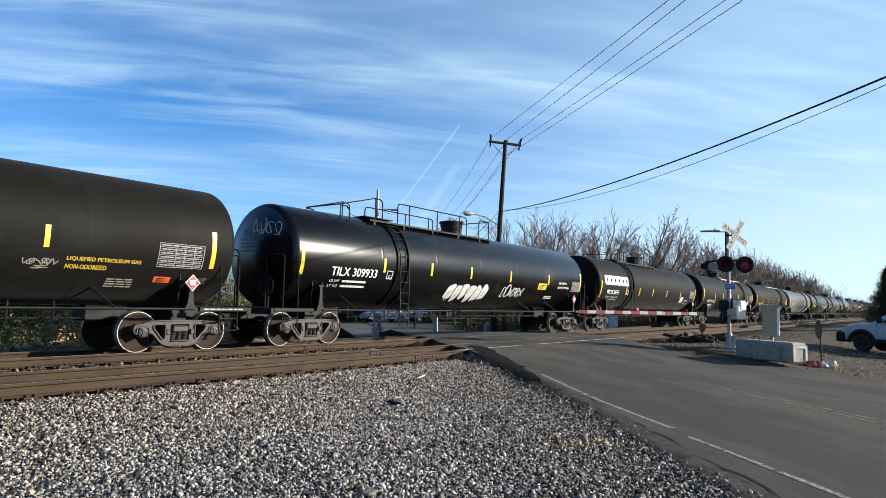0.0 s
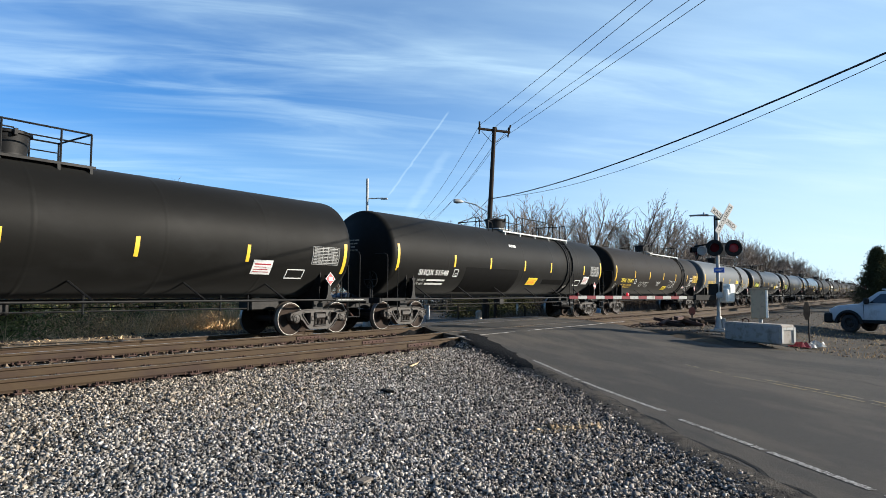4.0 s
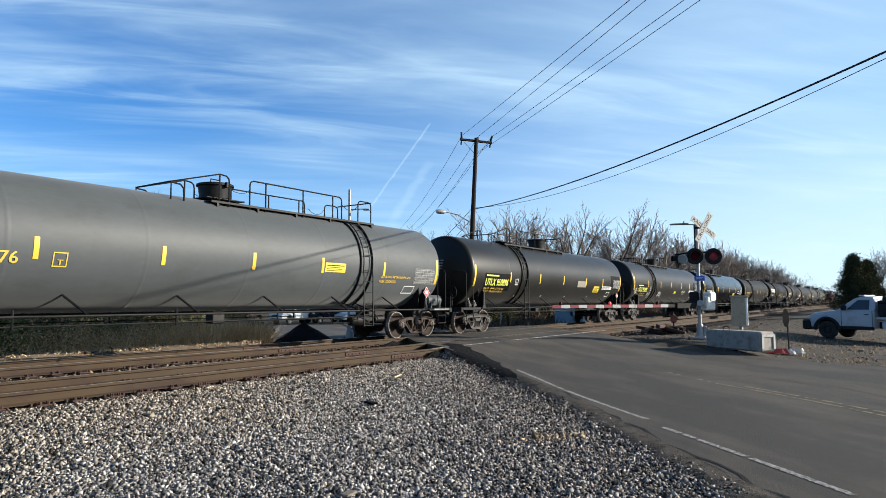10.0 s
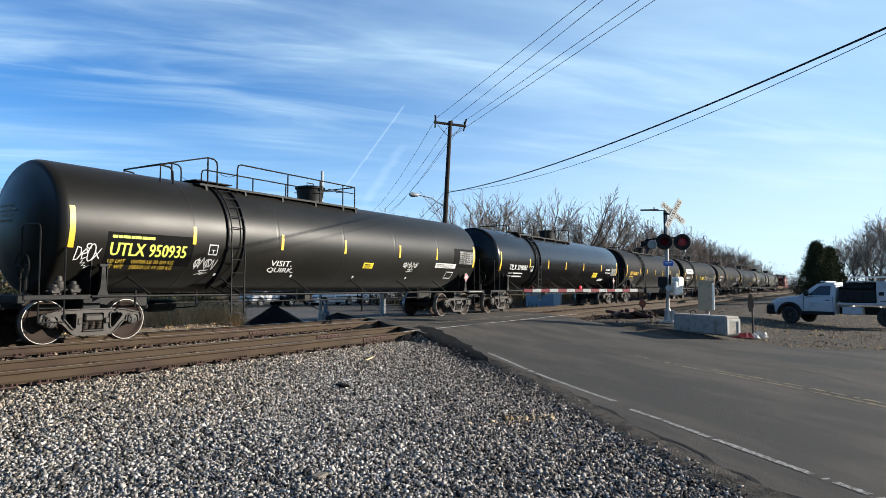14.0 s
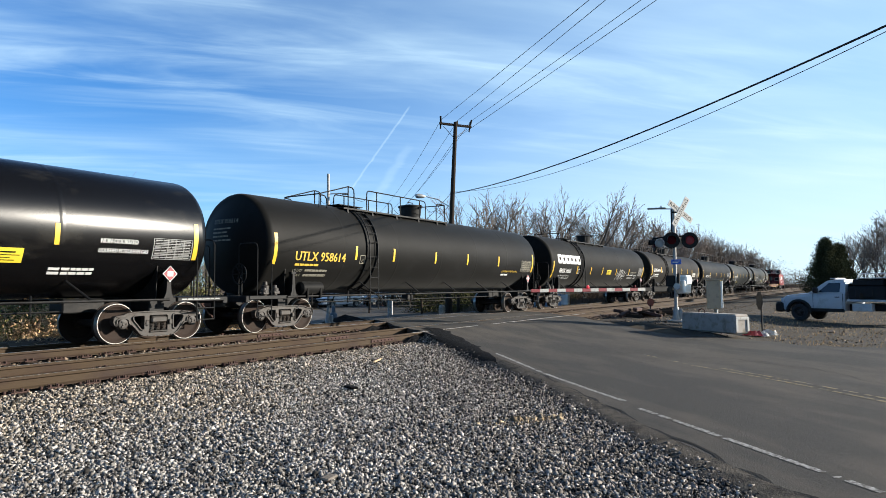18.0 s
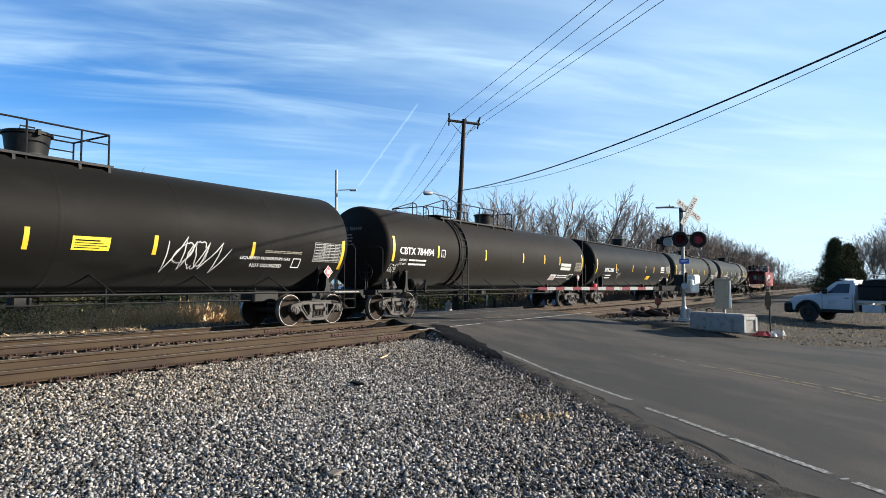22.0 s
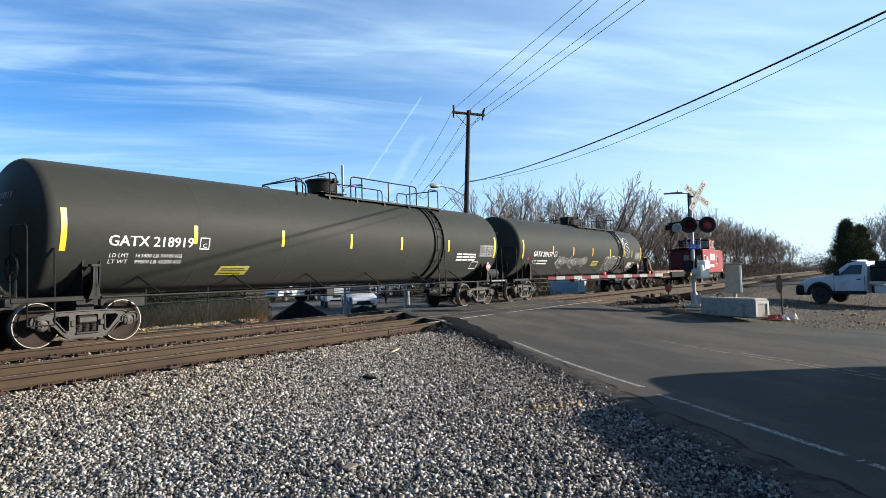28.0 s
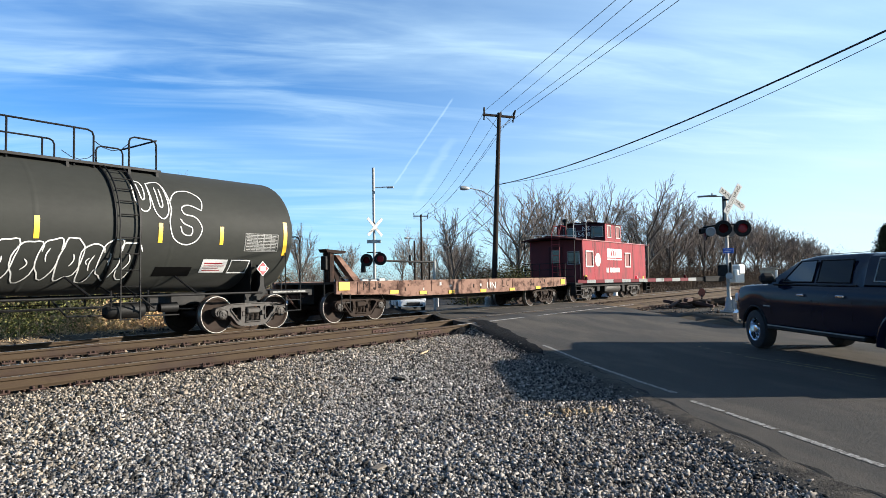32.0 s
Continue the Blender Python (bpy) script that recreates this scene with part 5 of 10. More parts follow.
M["label_dull"] = mat("faded_yellow_label_film", (0.3276, 0.2808, 0.0702), 0.6, var=0.2, scale=6, fine=40, bump=0)
M["orange"] = mat("orange_label_film", (0.585, 0.0936, 0.0234), 0.5, var=0.1, scale=6, fine=40, bump=0)
M["dull_red"] = mat("faded_red_film", (0.28, 0.022, 0.03), 0.5, var=0.2, scale=6, fine=40, bump=0)


def stripes(car, zc, *xs):
    """Yellow reflective strips down the side; the two end ones are taller."""
    for i, x in enumerate(xs):
        h = 0.43 if abs(x) > 8.1 else 0.215
        part("reflector_strip", skin_patch(x - (0.06 if h > 0.3 else 0.05), x + (0.06 if h > 0.3 else 0.05), zc - h, zc + h, 0.008, 6), M["yellow"], car)


def plate_box(car, x0, x1, z0, z1, letter="C", material=None):
    """An outlined square with a letter."""
    material = material or M["w_mark"]
    t = 0.022
    g = Geo()
    for a in ((x0, x1, z0, z0 + t), (x0, x1, z1 - t, z1), (x0, x0 + t, z0, z1), (x1 - t, x1, z0, z1)):
        p = skin_patch(*a, 0.010, 2)
        g.add(p.v, p.f)
    part("plate_frame", g, material, car, smooth=None)
    if letter:
        w, h = x1 - x0, z1 - z0
        tank_text(car, letter, x0 + w * 0.3, x1 - w * 0.3, z0 + h * 0.15, z0 + h * 0.5, material)


def bars(car, x0, x1, z0, z1, material, rows=2, cols=3, seed=1, thin=1.0):
    """Small print too fine to read: rows of plain bars."""
    r = random.Random(seed)
    g = Geo()
    dz = (z1 - z0) / rows
    for i in range(rows):
        x = x0
        while x < x1 - 0.03:
            w = min(r.uniform(0.4, 1.2) * (x1 - x0) / cols, x1 - x)
            p = skin_patch(x, x + w * 0.86, z1 - (i + 0.5 + 0.28 * thin) * dz, z1 - (i + 0.5 - 0.28 * thin) * dz, 0.009, 2)
            g.add(p.v, p.f)
            x += w
    part("small_print", g, material, car, smooth=None)


def table(car, x0, x1, z0, z1, material=None):
    """A data panel ruled in rows and columns."""
    material = material or M["tab"]
    g = Geo()
    for i in range(7):
        z = z0 + (z1 - z0) * i / 6
        p = skin_patch(x0, x1, z - 0.005, z + 0.005, 0.009, 1)
        g.add(p.v, p.f)
    for i in range(5):
        x = x0 + (x1 - x0) * (0, 0.36, 0.56, 0.78, 1.0)[i]
        p = skin_patch(x - 0.008, x + 0.008, z0, z1, 0.010, 4)
        g.add(p.v, p.f)
    part("data_panel", g, material, car, "ruled data panel", smooth=None)
    bars(car, x0 + 0.04, x1 - 0.04, z0, z1, material, 6, 6, int(abs(x0) * 100), 0.6)


def sticker(car, x0, x1, z0, z1, material, label="", ink=None, slant=0.0):
    part("sticker", skin_patch(x0, x1, z0, z1, 0.009, 4, -1, slant), material, car, label, smooth=None)
    if ink:
        m = (z1 - z0) * 0.22
        g = Geo()
        for i in range(4):
            z = z0 + m * 0.7 + i * (z1 - z0 - 1.4 * m) * 0.25
            e = 0.06 + 0.10 * (x1 - x0) * ((i * 7 + int(abs(x0) * 10)) % 3)
            p = skin_patch(x0 + 0.06 + slant * (i + 0.5) / 4, x1 - e + slant * (i + 0.5) / 4, z, z + (z1 - z0) * (0.09 if i == 3 else 0.045), 0.013, 2)
            g.add(p.v, p.f)
        part("small_print", g, ink, car, smooth=None)


def bubble(cx, cz, hw, hh, k, tilt):
    """A closed lobe, wide at the top and drawn in at the foot."""
    pts = []
    for j in range(25):
        t = 2 * math.pi * j / 24 + 0.4
        c_, s_ = math.cos(t), math.sin(t)
        e = 1 + 0.10 * math.sin(3 * t + k) + 0.06 * math.sin(5 * t + 2 * k)
        w = hw * (1 + 0.18 * s_) * e
        pts.append((cx + w * math.copysign(abs(c_) ** 0.8, c_) + tilt * hh * s_, cz + hh * e * math.copysign(abs(s_) ** 0.85, s_)))
    return pts


def spray(car, x0, x1, z0, z1, seed, loops=6, thick=0.022, material=None, tall=1.0):
    """Spray-can outline of swollen shapes side by side, with short strokes inside."""
    r = random.Random(seed)
    g = Geo()
    w = (x1 - x0) / loops
    tilt = r.uniform(0.05, 0.2)
    for i in range(loops):
        cx, cz = x0 + w * (i + 0.5), (z0 + z1) / 2 + r.uniform(-0.05, 0.05) * (z1 - z0)
        hw, hh = w * r.uniform(0.48, 0.60), (z1 - z0) / 2 * r.uniform(0.84, 0.97) * tall
        k = r.uniform(0, 6.28)
        lobe = [(x, min(max(z, z0), z1)) for x, z in bubble(cx, cz, hw, hh, k, tilt)]
        skin_stroke(g, lobe[:25 - r.randrange(0, 5)], thick * 0.7, 0.009 + 0.0006 * (i % 3))
        for q in range(r.choice((1, 1, 2))):
            dx, a, b = r.uniform(-0.3, 0.3) * hw, r.uniform(-0.5, -0.1) * hh, r.uniform(0.1, 0.5) * hh
            bend = r.uniform(-0.35, 0.35) * hw
            skin_stroke(g, [(cx + dx + bend * math.sin(math.pi * f_ / 6) + tilt * (a + (b - a) * f_ / 6), cz + a + (b - a) * f_ / 6) for f_ in range(7)], thick * 0.65, 0.0115)
    part("spray_tag", g, material or M["w_chalk"], car, "white spray-paint tag", smooth=None)


def wild(car, x0, x1, z0, z1, seed, n=7, thick=0.018, material=None, slant=0.12, sweep=True):
    """A quick angular spray tag: pointed zigzags and small loops that spell nothing."""
    r = random.Random(seed)
    g = Geo()
    w, h_ = (x1 - x0) / n, z1 - z0
    low = z0 + (0.26 * h_ if sweep else 0.0)

    def stroke(pts):
        fine = []
        for a, b in zip(pts, pts[1:]):
            for j in range(4):
                u_ = j / 4
                bend = 0.05 * math.sin(math.pi * u_) * r.uniform(-1, 1)
                fine.append((a[0] + (b[0] - a[0]) * u_ + bend * w, a[1] + (b[1] - a[1]) * u_ + bend * h_))
        fine.append(pts[-1])
        skin_stroke(g, [(x, min(max(z, z0), z1)) for x, z in fine], thick * r.uniform(0.5, 0.8), 0.009)
    # one running zigzag with turns back, then a few tilted loops thrown over it
    run, up = [], True
    for i in range(2 * n + 1):
        f_ = (i + r.uniform(-0.75, 0.75)) / (2 * n)
        b = r.uniform(0.72, 1.0) if up else r.uniform(0.0, 0.30)
        run.append((x0 + (x1 - x0) * min(1, max(0, f_)) + slant * b * h_, low + (z1 - low) * b))
        up = not up
    stroke(run)
    for i in range(max(2, n // 2)):
        cx, cz = x0 + (x1 - x0) * (i + r.uniform(0.2, 0.8)) / max(2, n // 2), low + (z1 - low) * r.uniform(0.4, 0.62)
        hw, hh, tilt = w * r.uniform(0.45, 0.8), (z1 - low) * r.uniform(0.2, 0.36), r.uniform(-0.4, 0.6)
        stroke([(cx + hw * math.cos(t) + tilt * hh * math.sin(t), cz + hh * math.sin(t)) for t in [0.5 + 0.62 * j for j in range(11)]])
    if sweep:
        m = (x0 + x1) / 2
        q = (x1 - x0)
        stroke([(m + 0.25 * q, z0 + 0.30 * h_), (m - 0.12 * q, z0 + 0.22 * h_), (m + 0.12 * q, z0 + 0.12 * h_), (m - 0.2 * q, z0 + 0.02 * h_), (m + 0.28 * q, z0 + 0.12 * h_)])
    part("spray_tag", g, material or M["w_chalk"], car, "white spray-paint tag", smooth=None)


GLYPHS = {
    "x": [[(0.0, 0.05), (0.5, 0.5), (0.95, 1.0)], [(0.05, 0.8), (0.45, 0.5), (1.0, 0.2)]],
    "o": [[(0.55 + 0.5 * math.cos(1.2 + 0.42 * k), 0.6 + 0.62 * math.sin(1.2 + 0.42 * k)) for k in range(17)]],
    "m": [[(0.0, 0.1), (0.12, 0.85), (0.38, 0.25), (0.58, 0.9), (0.85, 0.3), (1.0, 0.15)]],
    "e": [[(0.05, 0.45), (0.85, 0.62), (0.55, 0.9), (0.15, 0.6), (0.3, 0.12), (0.95, 0.3)]],
    "w": [[(0.0, 0.9), (0.22, 0.1), (0.48, 0.7), (0.66, 0.08), (1.0, 1.0)]],
    "z": [[(0.0, 0.85), (0.9, 0.95), (0.35, 0.55), (0.95, 0.5), (0.1, 0.0)]],
    "d": [[(0.1, 0.0), (0.15, 0.95), (0.7, 0.85), (0.9, 0.45), (0.6, 0.1), (0.05, 0.05)]],
}


def script_tag(car, x0, x1, z0, z1, shapes, seed, thick=0.010, crown=True, tail=True):
    """A thin joined-up spray tag: a row of strokes that spells nothing, a loop above and a flourish below."""
    r = random.Random(seed)
    g = Geo()
    w, h_ = (x1 - x0) / len(shapes), z1 - z0
    low = z0 + (0.30 if tail else 0.0) * h_

    def stroke(pts, k=1.0):
        skin_stroke(g, [(x, min(max(z, z0), z1)) for x, z in pts], thick * k * r.uniform(0.85, 1.1), 0.009)
    for i, c_ in enumerate(shapes):
        b, k = r.uniform(-0.05, 0.05), r.uniform(0.92, 1.12)
        for line in GLYPHS[c_]:
            fine = []
            for p, q in zip(line, line[1:]):
                fine += [(p[0] + (q[0] - p[0]) * j / 3, p[1] + (q[1] - p[1]) * j / 3) for j in range(3)]
            fine.append(line[-1])
            stroke([(x0 + w * (i + 1.12 * px - 0.06 + 0.18 * pz), low + (z1 - low) * 0.78 * (k * pz + b)) for px, pz in fine])
    if crown:
        c0 = x0 + 0.52 * (x1 - x0)
        stroke([(c0 + 0.10 * (x1 - x0) * math.cos(0.5 * k), z1 - 0.09 * h_ + 0.07 * h_ * math.sin(0.5 * k) - 0.02 * k * h_ * 0.3) for k in range(13)])
    m, q = (x0 + x1) / 2, x1 - x0
    if tail:
        stroke([(m - 0.10 * q, z0 + 0.34 * h_), (m - 0.16 * q, z0 + 0.20 * h_), (m + 0.02 * q, z0 + 0.24 * h_), (m - 0.08 * q, z0 + 0.10 * h_), (m + 0.08 * q, z0 + 0.13 * h_), (m + 0.03 * q, z0 + 0.02 * h_), (m + 0.26 * q, z0 + 0.14 * h_)])
    part("spray_tag", g, M["w_mark"], car, "thin white spray-paint tag", smooth=None)


def loop_tag(car, x0, x1, z0, z1, thick=0.013):
    """Outlined hanging loops that end in a big swirl."""
    g = Geo()
    lines = [[(0.0, 0.92), (0.0, 0.66), (0.10, 0.50), (0.20, 0.60), (0.22, 0.98)], [(0.07, 0.95), (0.09, 0.70), (0.14, 0.74), (0.14, 0.96), (0.02, 1.0)],
             [(0.22, 0.96), (0.25, 0.55), (0.36, 0.40), (0.46, 0.55), (0.44, 0.97), (0.32, 1.0), (0.22, 0.96)], [(0.32, 0.92), (0.33, 0.62), (0.38, 0.62), (0.38, 0.9)],
             [(0.46, 0.95), (0.50, 0.60), (0.46, 0.35), (0.52, 0.10), (0.70, 0.0), (0.88, 0.08), (0.96, 0.28), (0.86, 0.46), (0.70, 0.50), (0.66, 0.60), (0.78, 0.66), (0.98, 0.58)],
             [(0.98, 0.60), (1.0, 0.78), (0.84, 0.90), (0.62, 0.86), (0.50, 0.70)], [(0.62, 0.30), (0.66, 0.18), (0.78, 0.16), (0.80, 0.28), (0.68, 0.34), (0.62, 0.42)]]
    for k, line in enumerate(lines):
        n = len(line)
        fine = []
        for i in range(n - 1):
            p0, p1, p2, p3 = (line[max(i - 1, 0)], line[i], line[i + 1], line[min(i + 2, n - 1)])
            for j in range(5):
                t = j / 5
                fine.append(tuple(0.5 * (2 * b + (c - a) * t + (2 * a - 5 * b + 4 * c - d) * t * t + (3 * b - a - 3 * c + d) * t ** 3) for a, b, c, d in zip(p0, p1, p2, p3)))
        fine.append(line[-1])
        skin_stroke(g, [(x0 + (x1 - x0) * u, z0 + (z1 - z0) * v) for u, v in fine], thick, 0.009 + 0.0006 * (k % 3))
    part("spray_tag", g, M["w_mark"], car, "white spray-paint outline tag", smooth=None)


def fill_spray(car, x0, x1, z0, z1, seed, n=6):
    """Filled swollen shapes of a thrown-up tag, side by side, with dark outlines."""
    r = random.Random(seed)
    w = (x1 - x0) / n
    g, ink = Geo(), Geo()
    for i in range(n):
        cx, cz = x0 + w * (i + 0.5), (z0 + z1) / 2 + r.uniform(-0.04, 0.04)
        lobe = bubble(cx, cz, w * r.uniform(0.50, 0.60), (z1 - z0) / 2 * r.uniform(0.82, 0.98), r.uniform(0, 6), 0.15)
        skin_shape(g, lobe[:-1], (), 0.010 + 0.0012 * (i % 2))
        skin_stroke(ink, lobe, 0.013, 0.0145)
        for q in range(2):
            px, pz = cx + r.uniform(-0.25, 0.25) * w, cz + r.uniform(-0.18, 0.18)
            skin_stroke(ink, [(px + 0.02 * f_, pz + r.uniform(0.02, 0.05) * f_) for f_ in range(4)], 0.012, 0.0150)
    part("spray_tag", g, M["w_mark"], car, "filled white spray-paint tag", smooth=None)
    part("tag_outline", ink, M["patch"], car, "dark outline strokes", smooth=None)


def placard(car, x, z=1.55, y=-1.43):
    p = part("placard", MESH["placard"], M["label_w"], car, "red and white hazard diamond", pose(x, y, z))
    part("placard_face", MESH["placard_face"], M["dull_red"], p)
    part("placard_centre", MESH["placard_centre"], M["label_w"], p)


def capacity(car, x, z, step=0.135, w=1.5, words=("LD LMT", "LT WT"), material=None, seed=0, figures=None):
    """Two lines of stencilled weights."""
    material = material or M["w_mark"]
    for i, t in enumerate(words):
        zz = z - i * step
        tank_text(car, t, x, x + 0.26 * w, zz, zz + 0.08, material, bold=False)
        if figures:
            tank_text(car, figures[i], x + 0.36 * w, x + w * 1.05, zz, zz + 0.08, material, bold=False)
        else:
            bars(car, x + 0.34 * w, x + w, zz - 0.01, zz + 0.09, material, 1, 7, seed + i)


def letter_blocks(car, x0, x1, z0, z1):
    """The leasing firm's big name: plain white rounded blocks."""
    n, w = 6, (x1 - x0) / 6
    for i in range(n):
        a, b = x0 + w * i + 0.012, x0 + w * (i + 1) - 0.012
        h_ = z1 - z0
        g = Geo()
        low = 0.33 if i % 3 == 0 else 0.30
        skin_shape(g, rounded(a, b, z0, z1, 0.09), [rounded(a + 0.17, b - 0.15, z0 + low * h_, z1 - 0.30 * h_, 0.03)])
        part("name_block", g, M["w_mark"], car, "white block shape", smooth=None)


def dress(i):
    return TANKS[i]


c = dress(0)
stripes(c, 2.36, -8.6, -5.3, -2.6, 0.1, 2.6, 4.79, 8.43)
tank_text(c, "LIQUEFIED PETROLEUM GAS", 5.20, 6.71, 1.92, 2.01, M["y_mark"])
tank_text(c, "NON-ODORIZED", 5.20, 6.01, 1.77, 1.86, M["y_mark"])
table(c, 7.08, 8.18, 1.91, 2.43)
sticker(c, 7.11, 7.50, 1.57, 1.69, M["orange"], "orange sticker", M["patch"])
bars(c, 6.1, 6.7, 1.42, 1.62, M["dim_mark"], 4, 3, 5, 0.7)
wild(c, 4.4, 5.05, 1.74, 1.95, 3, 5, 0.016, M["dim_mark"])
spray(c, 8.10, 8.40, 1.56, 1.70, 4, 3, 0.01, M["dim_mark"])

c = dress(1)
stripes(c, 2.37, -8.78, -5.46, -3.06, -0.66, 2.18, 5.47, 8.74)
tank_text(c, "TILX 309933", -7.68, -5.79, 1.97, 2.22, M["w_mark"])
capacity(c, -7.65, 1.78, 0.14, 1.5)
plate_box(c, -5.32, -5.05, 1.96, 2.22)
fill_spray(c, -1.9, 0.70, 1.33, 2.02, 8, 6)
script_tag(c, 1.75, 3.40, 1.55, 2.10, "dowzex", 9, 0.021, crown=False, tail=False)
sticker(c, 4.59, 5.35, 1.94, 2.20, M["label_y"], "yellow label", M["patch"])
tank_text(c, "NON-ODORIZED", 6.44, 7.30, 2.22, 2.32, M["w_mark"])
tank_text(c, "LIQUEFIED PETROLEUM GAS", 6.42, 7.55, 2.02, 2.12, M["w_mark"])
table(c, 7.86, 8.70, 1.93, 2.39)
bars(c, 5.5, 6.2, 1.55, 1.68, M["w_mark"], 2, 3, 8)

c = dress(2)
stripes(c, 2.17, -8.45, -4.97, -2.87, -0.56, 2.08, 4.98, 8.40)
letter_blocks(c, -8.05, -4.72, 2.42, 2.92)
tank_text(c, "PROX 36741", -7.65, -6.07, 1.94, 2.17, M["w_mark"])
capacity(c, -7.60, 1.76, 0.14, 1.5, seed=11, figures=("162900 LB 73 850 KG", "100200 LB 45 450 KG"))
plate_box(c, -4.87, -4.60, 1.94, 2.19)
sticker(c, 5.19, 5.81, 1.66, 2.02, M["label_w"], "white label", M["dull_red"])
plate_box(c, 6.35, 6.97, 1.57, 1.82, "")
table(c, 7.14, 8.15, 1.98, 2.47)

c = dress(3)
stripes(c, 2.35, -8.40, -5.18, -2.70, 0.09, 2.59, 6.27, 8.40)
tank_text(c, "SHQX 51548", -7.2, -5.49, 1.78, 2.00, M["w_mark"])
capacity(c, -7.1, 1.60, 0.13, 1.6, seed=21)
plate_box(c, -5.14, -4.86, 1.79, 2.05)
part("paint_patch", skin_patch(-4.40, -0.40, 1.24, 2.16, 0.006, 8), M["patch"], c, "large repainted black patch")
part("paint_patch", skin_patch(2.03, 4.05, 1.60, 1.82, 0.006, 3), M["patch"], c, "repainted black patch")
sticker(c, 0.60, 1.43, 1.56, 1.86, M["label_y"], "yellow label", M["orange"], 0.06)
plate_box(c, 5.46, 6.09, 1.57, 1.84, "")
sticker(c, 6.36, 7.01, 1.66, 2.03, M["label_w"], "white label with red print", M["dull_red"])
table(c, 7.08, 8.15, 2.08, 2.55)
spray(c, 4.5, 4.75, 1.47, 1.58, 5, 2, 0.01)
sticker(c, -1.05, -0.5, 3.10, 3.2, M["label_w"], "small white label", M["patch"])

c = dress(4)
stripes(c, 2.32, -8.38, -5.31, -2.62, 0.15, 2.87, 5.67, 8.40)
tank_text(c, "TEIX 33483", -7.46, -5.50, 1.84, 2.06, M["yellow_sign"] if "yellow_sign" in M else M["y_mark"])
capacity(c, -7.44, 1.66, 0.13, 1.75, material=M["y_mark"], seed=31, figures=("155600 LB 70 600 KG", "107400 LB 48 700 KG"))
plate_box(c, -5.19, -4.87, 1.79, 2.03)
wild(c, -4.36, -2.6, 1.55, 2.0, 12, 5, 0.013, sweep=False)
wild(c, -1.27, -0.27, 1.70, 2.02, 13, 5, 0.012)
spray(c, 1.47, 3.08, 1.57, 2.08, 14, 5, 0.015)
sticker(c, 0.50, 1.29, 1.46, 1.68, M["label_y"], "yellow label", M["patch"], 0.06)
tank_text(c, "LIQUEFIED", 6.30, 7.02, 2.26, 2.36, M["w_mark"])
tank_text(c, "PETROLEUM", 6.30, 7.02, 2.09, 2.19, M["w_mark"])
tank_text(c, "GAS", 6.30, 6.58, 1.94, 2.03, M["w_mark"])
bars(c, 6.30, 7.0, 1.78, 1.88, M["w_mark"], 1, 4, 4)
table(c, 7.15, 8.25, 2.02, 2.54, M["y_mark"])
sticker(c, 5.0, 5.7, 1.58, 1.70, M["label_w"], "white label with red print", M["dull_red"])
plate_box(c, 6.0, 6.55, 1.45, 1.72, "")
spray(c, -8.26, -8.01, 1.52, 1.79, 15, 3, 0.01)

c = dress(5)
stripes(c, 2.31, -8.38, -5.05, -2.37, 0.18, 2.66, 5.45, 8.42)
tank_text(c, "UTLX 954176", -7.36, -5.36, 2.0, 2.23, M["y_mark"])
bars(c, -7.34, -6.42, 1.83, 1.90, M["y_mark"], 1, 4, 6)
capacity(c, -7.34, 1.68, 0.14, 1.3, material=M["y_mark"], seed=41)
plate_box(c, -4.73, -4.45, 1.96, 2.25, "T", M["y_mark"])
sticker(c, 2.76, 3.61, 2.13, 2.40, M["label_y"], "yellow label", M["patch"])
tank_text(c, "LIQUEFIED PETROLEUM GAS", 5.32, 6.89, 2.02, 2.10, M["y_mark"])
tank_text(c, "NON ODORIZED", 5.30, 6.15, 1.88, 1.96, M["y_mark"])
plate_box(c, 6.69, 7.29, 1.54, 1.79, "")
table(c, 7.13, 8.35, 1.88, 2.39)

for k, num, y0 in ((6, "UTLX 950896", 2.34), (7, "UTLX 950935", 2.30)):
    c = dress(k)
    dz = -0.04 if k == 7 else 0.0
    stripes(c, 2.30 if k == 6 else 2.43, -8.45, -5.5, -2.6, 0.1, 3.05, 5.5, 8.42)
    part("number_panel", skin_patch(-7.68, -5.50, 1.72 + dz, 2.42 + dz, 0.006, 6), M["patch"], c, "black number panel")
    tank_text(c, num, -7.60, -5.70, 1.92 + dz, 2.20 + dz, M["yg_mark"], 0.016)
    bars(c, -7.58, -6.55, 2.27 + dz, 2.38 + dz, M["yg_mark"], 1, 5, k)
    capacity(c, -7.58, 1.76 + dz, 0.12, 1.55, material=M["y_mark"], seed=50 + k, figures=("154400 LB 70 030 KG", "108600 LB 49 250 KG") if k == 6 else ("154700 LB 70 200 KG", "108300 LB 49 100 KG"))
    plate_box(c, -5.05, -4.78, 1.98, 2.24, "T")
    table(c, 7.25, 8.35, 2.02 if k == 6 else 2.12, 2.48 if k == 6 else 2.62)
    part("paint_patch", skin_patch(6.8, 8.42, 1.96, 2.72, 0.005, 6), M["patch"], c)
    sticker(c, 5.5, 7.0, 1.92, 2.10, M["label_w"], "white strip with print", M["patch"])
    plate_box(c, 6.46, 6.99, 1.52, 1.78, "")
for k in (6, 7):
    for x in (-4.6, -1.9, 0.9, 3.9):
        part("white_spot", skin_patch(x - 0.035, x + 0.035, 1.47, 1.53, 0.008, 2), M["w_mark"], dress(k), "small white spot")
c = dress(6)
sticker(c, 4.26, 5.07, 1.75, 2.08, M["label_y"], "yellow label", M["patch"])
part("paint_patch", skin_patch(1.9, 3.1, 2.0, 2.32, 0.006, 3), M["dim_mark"], c)
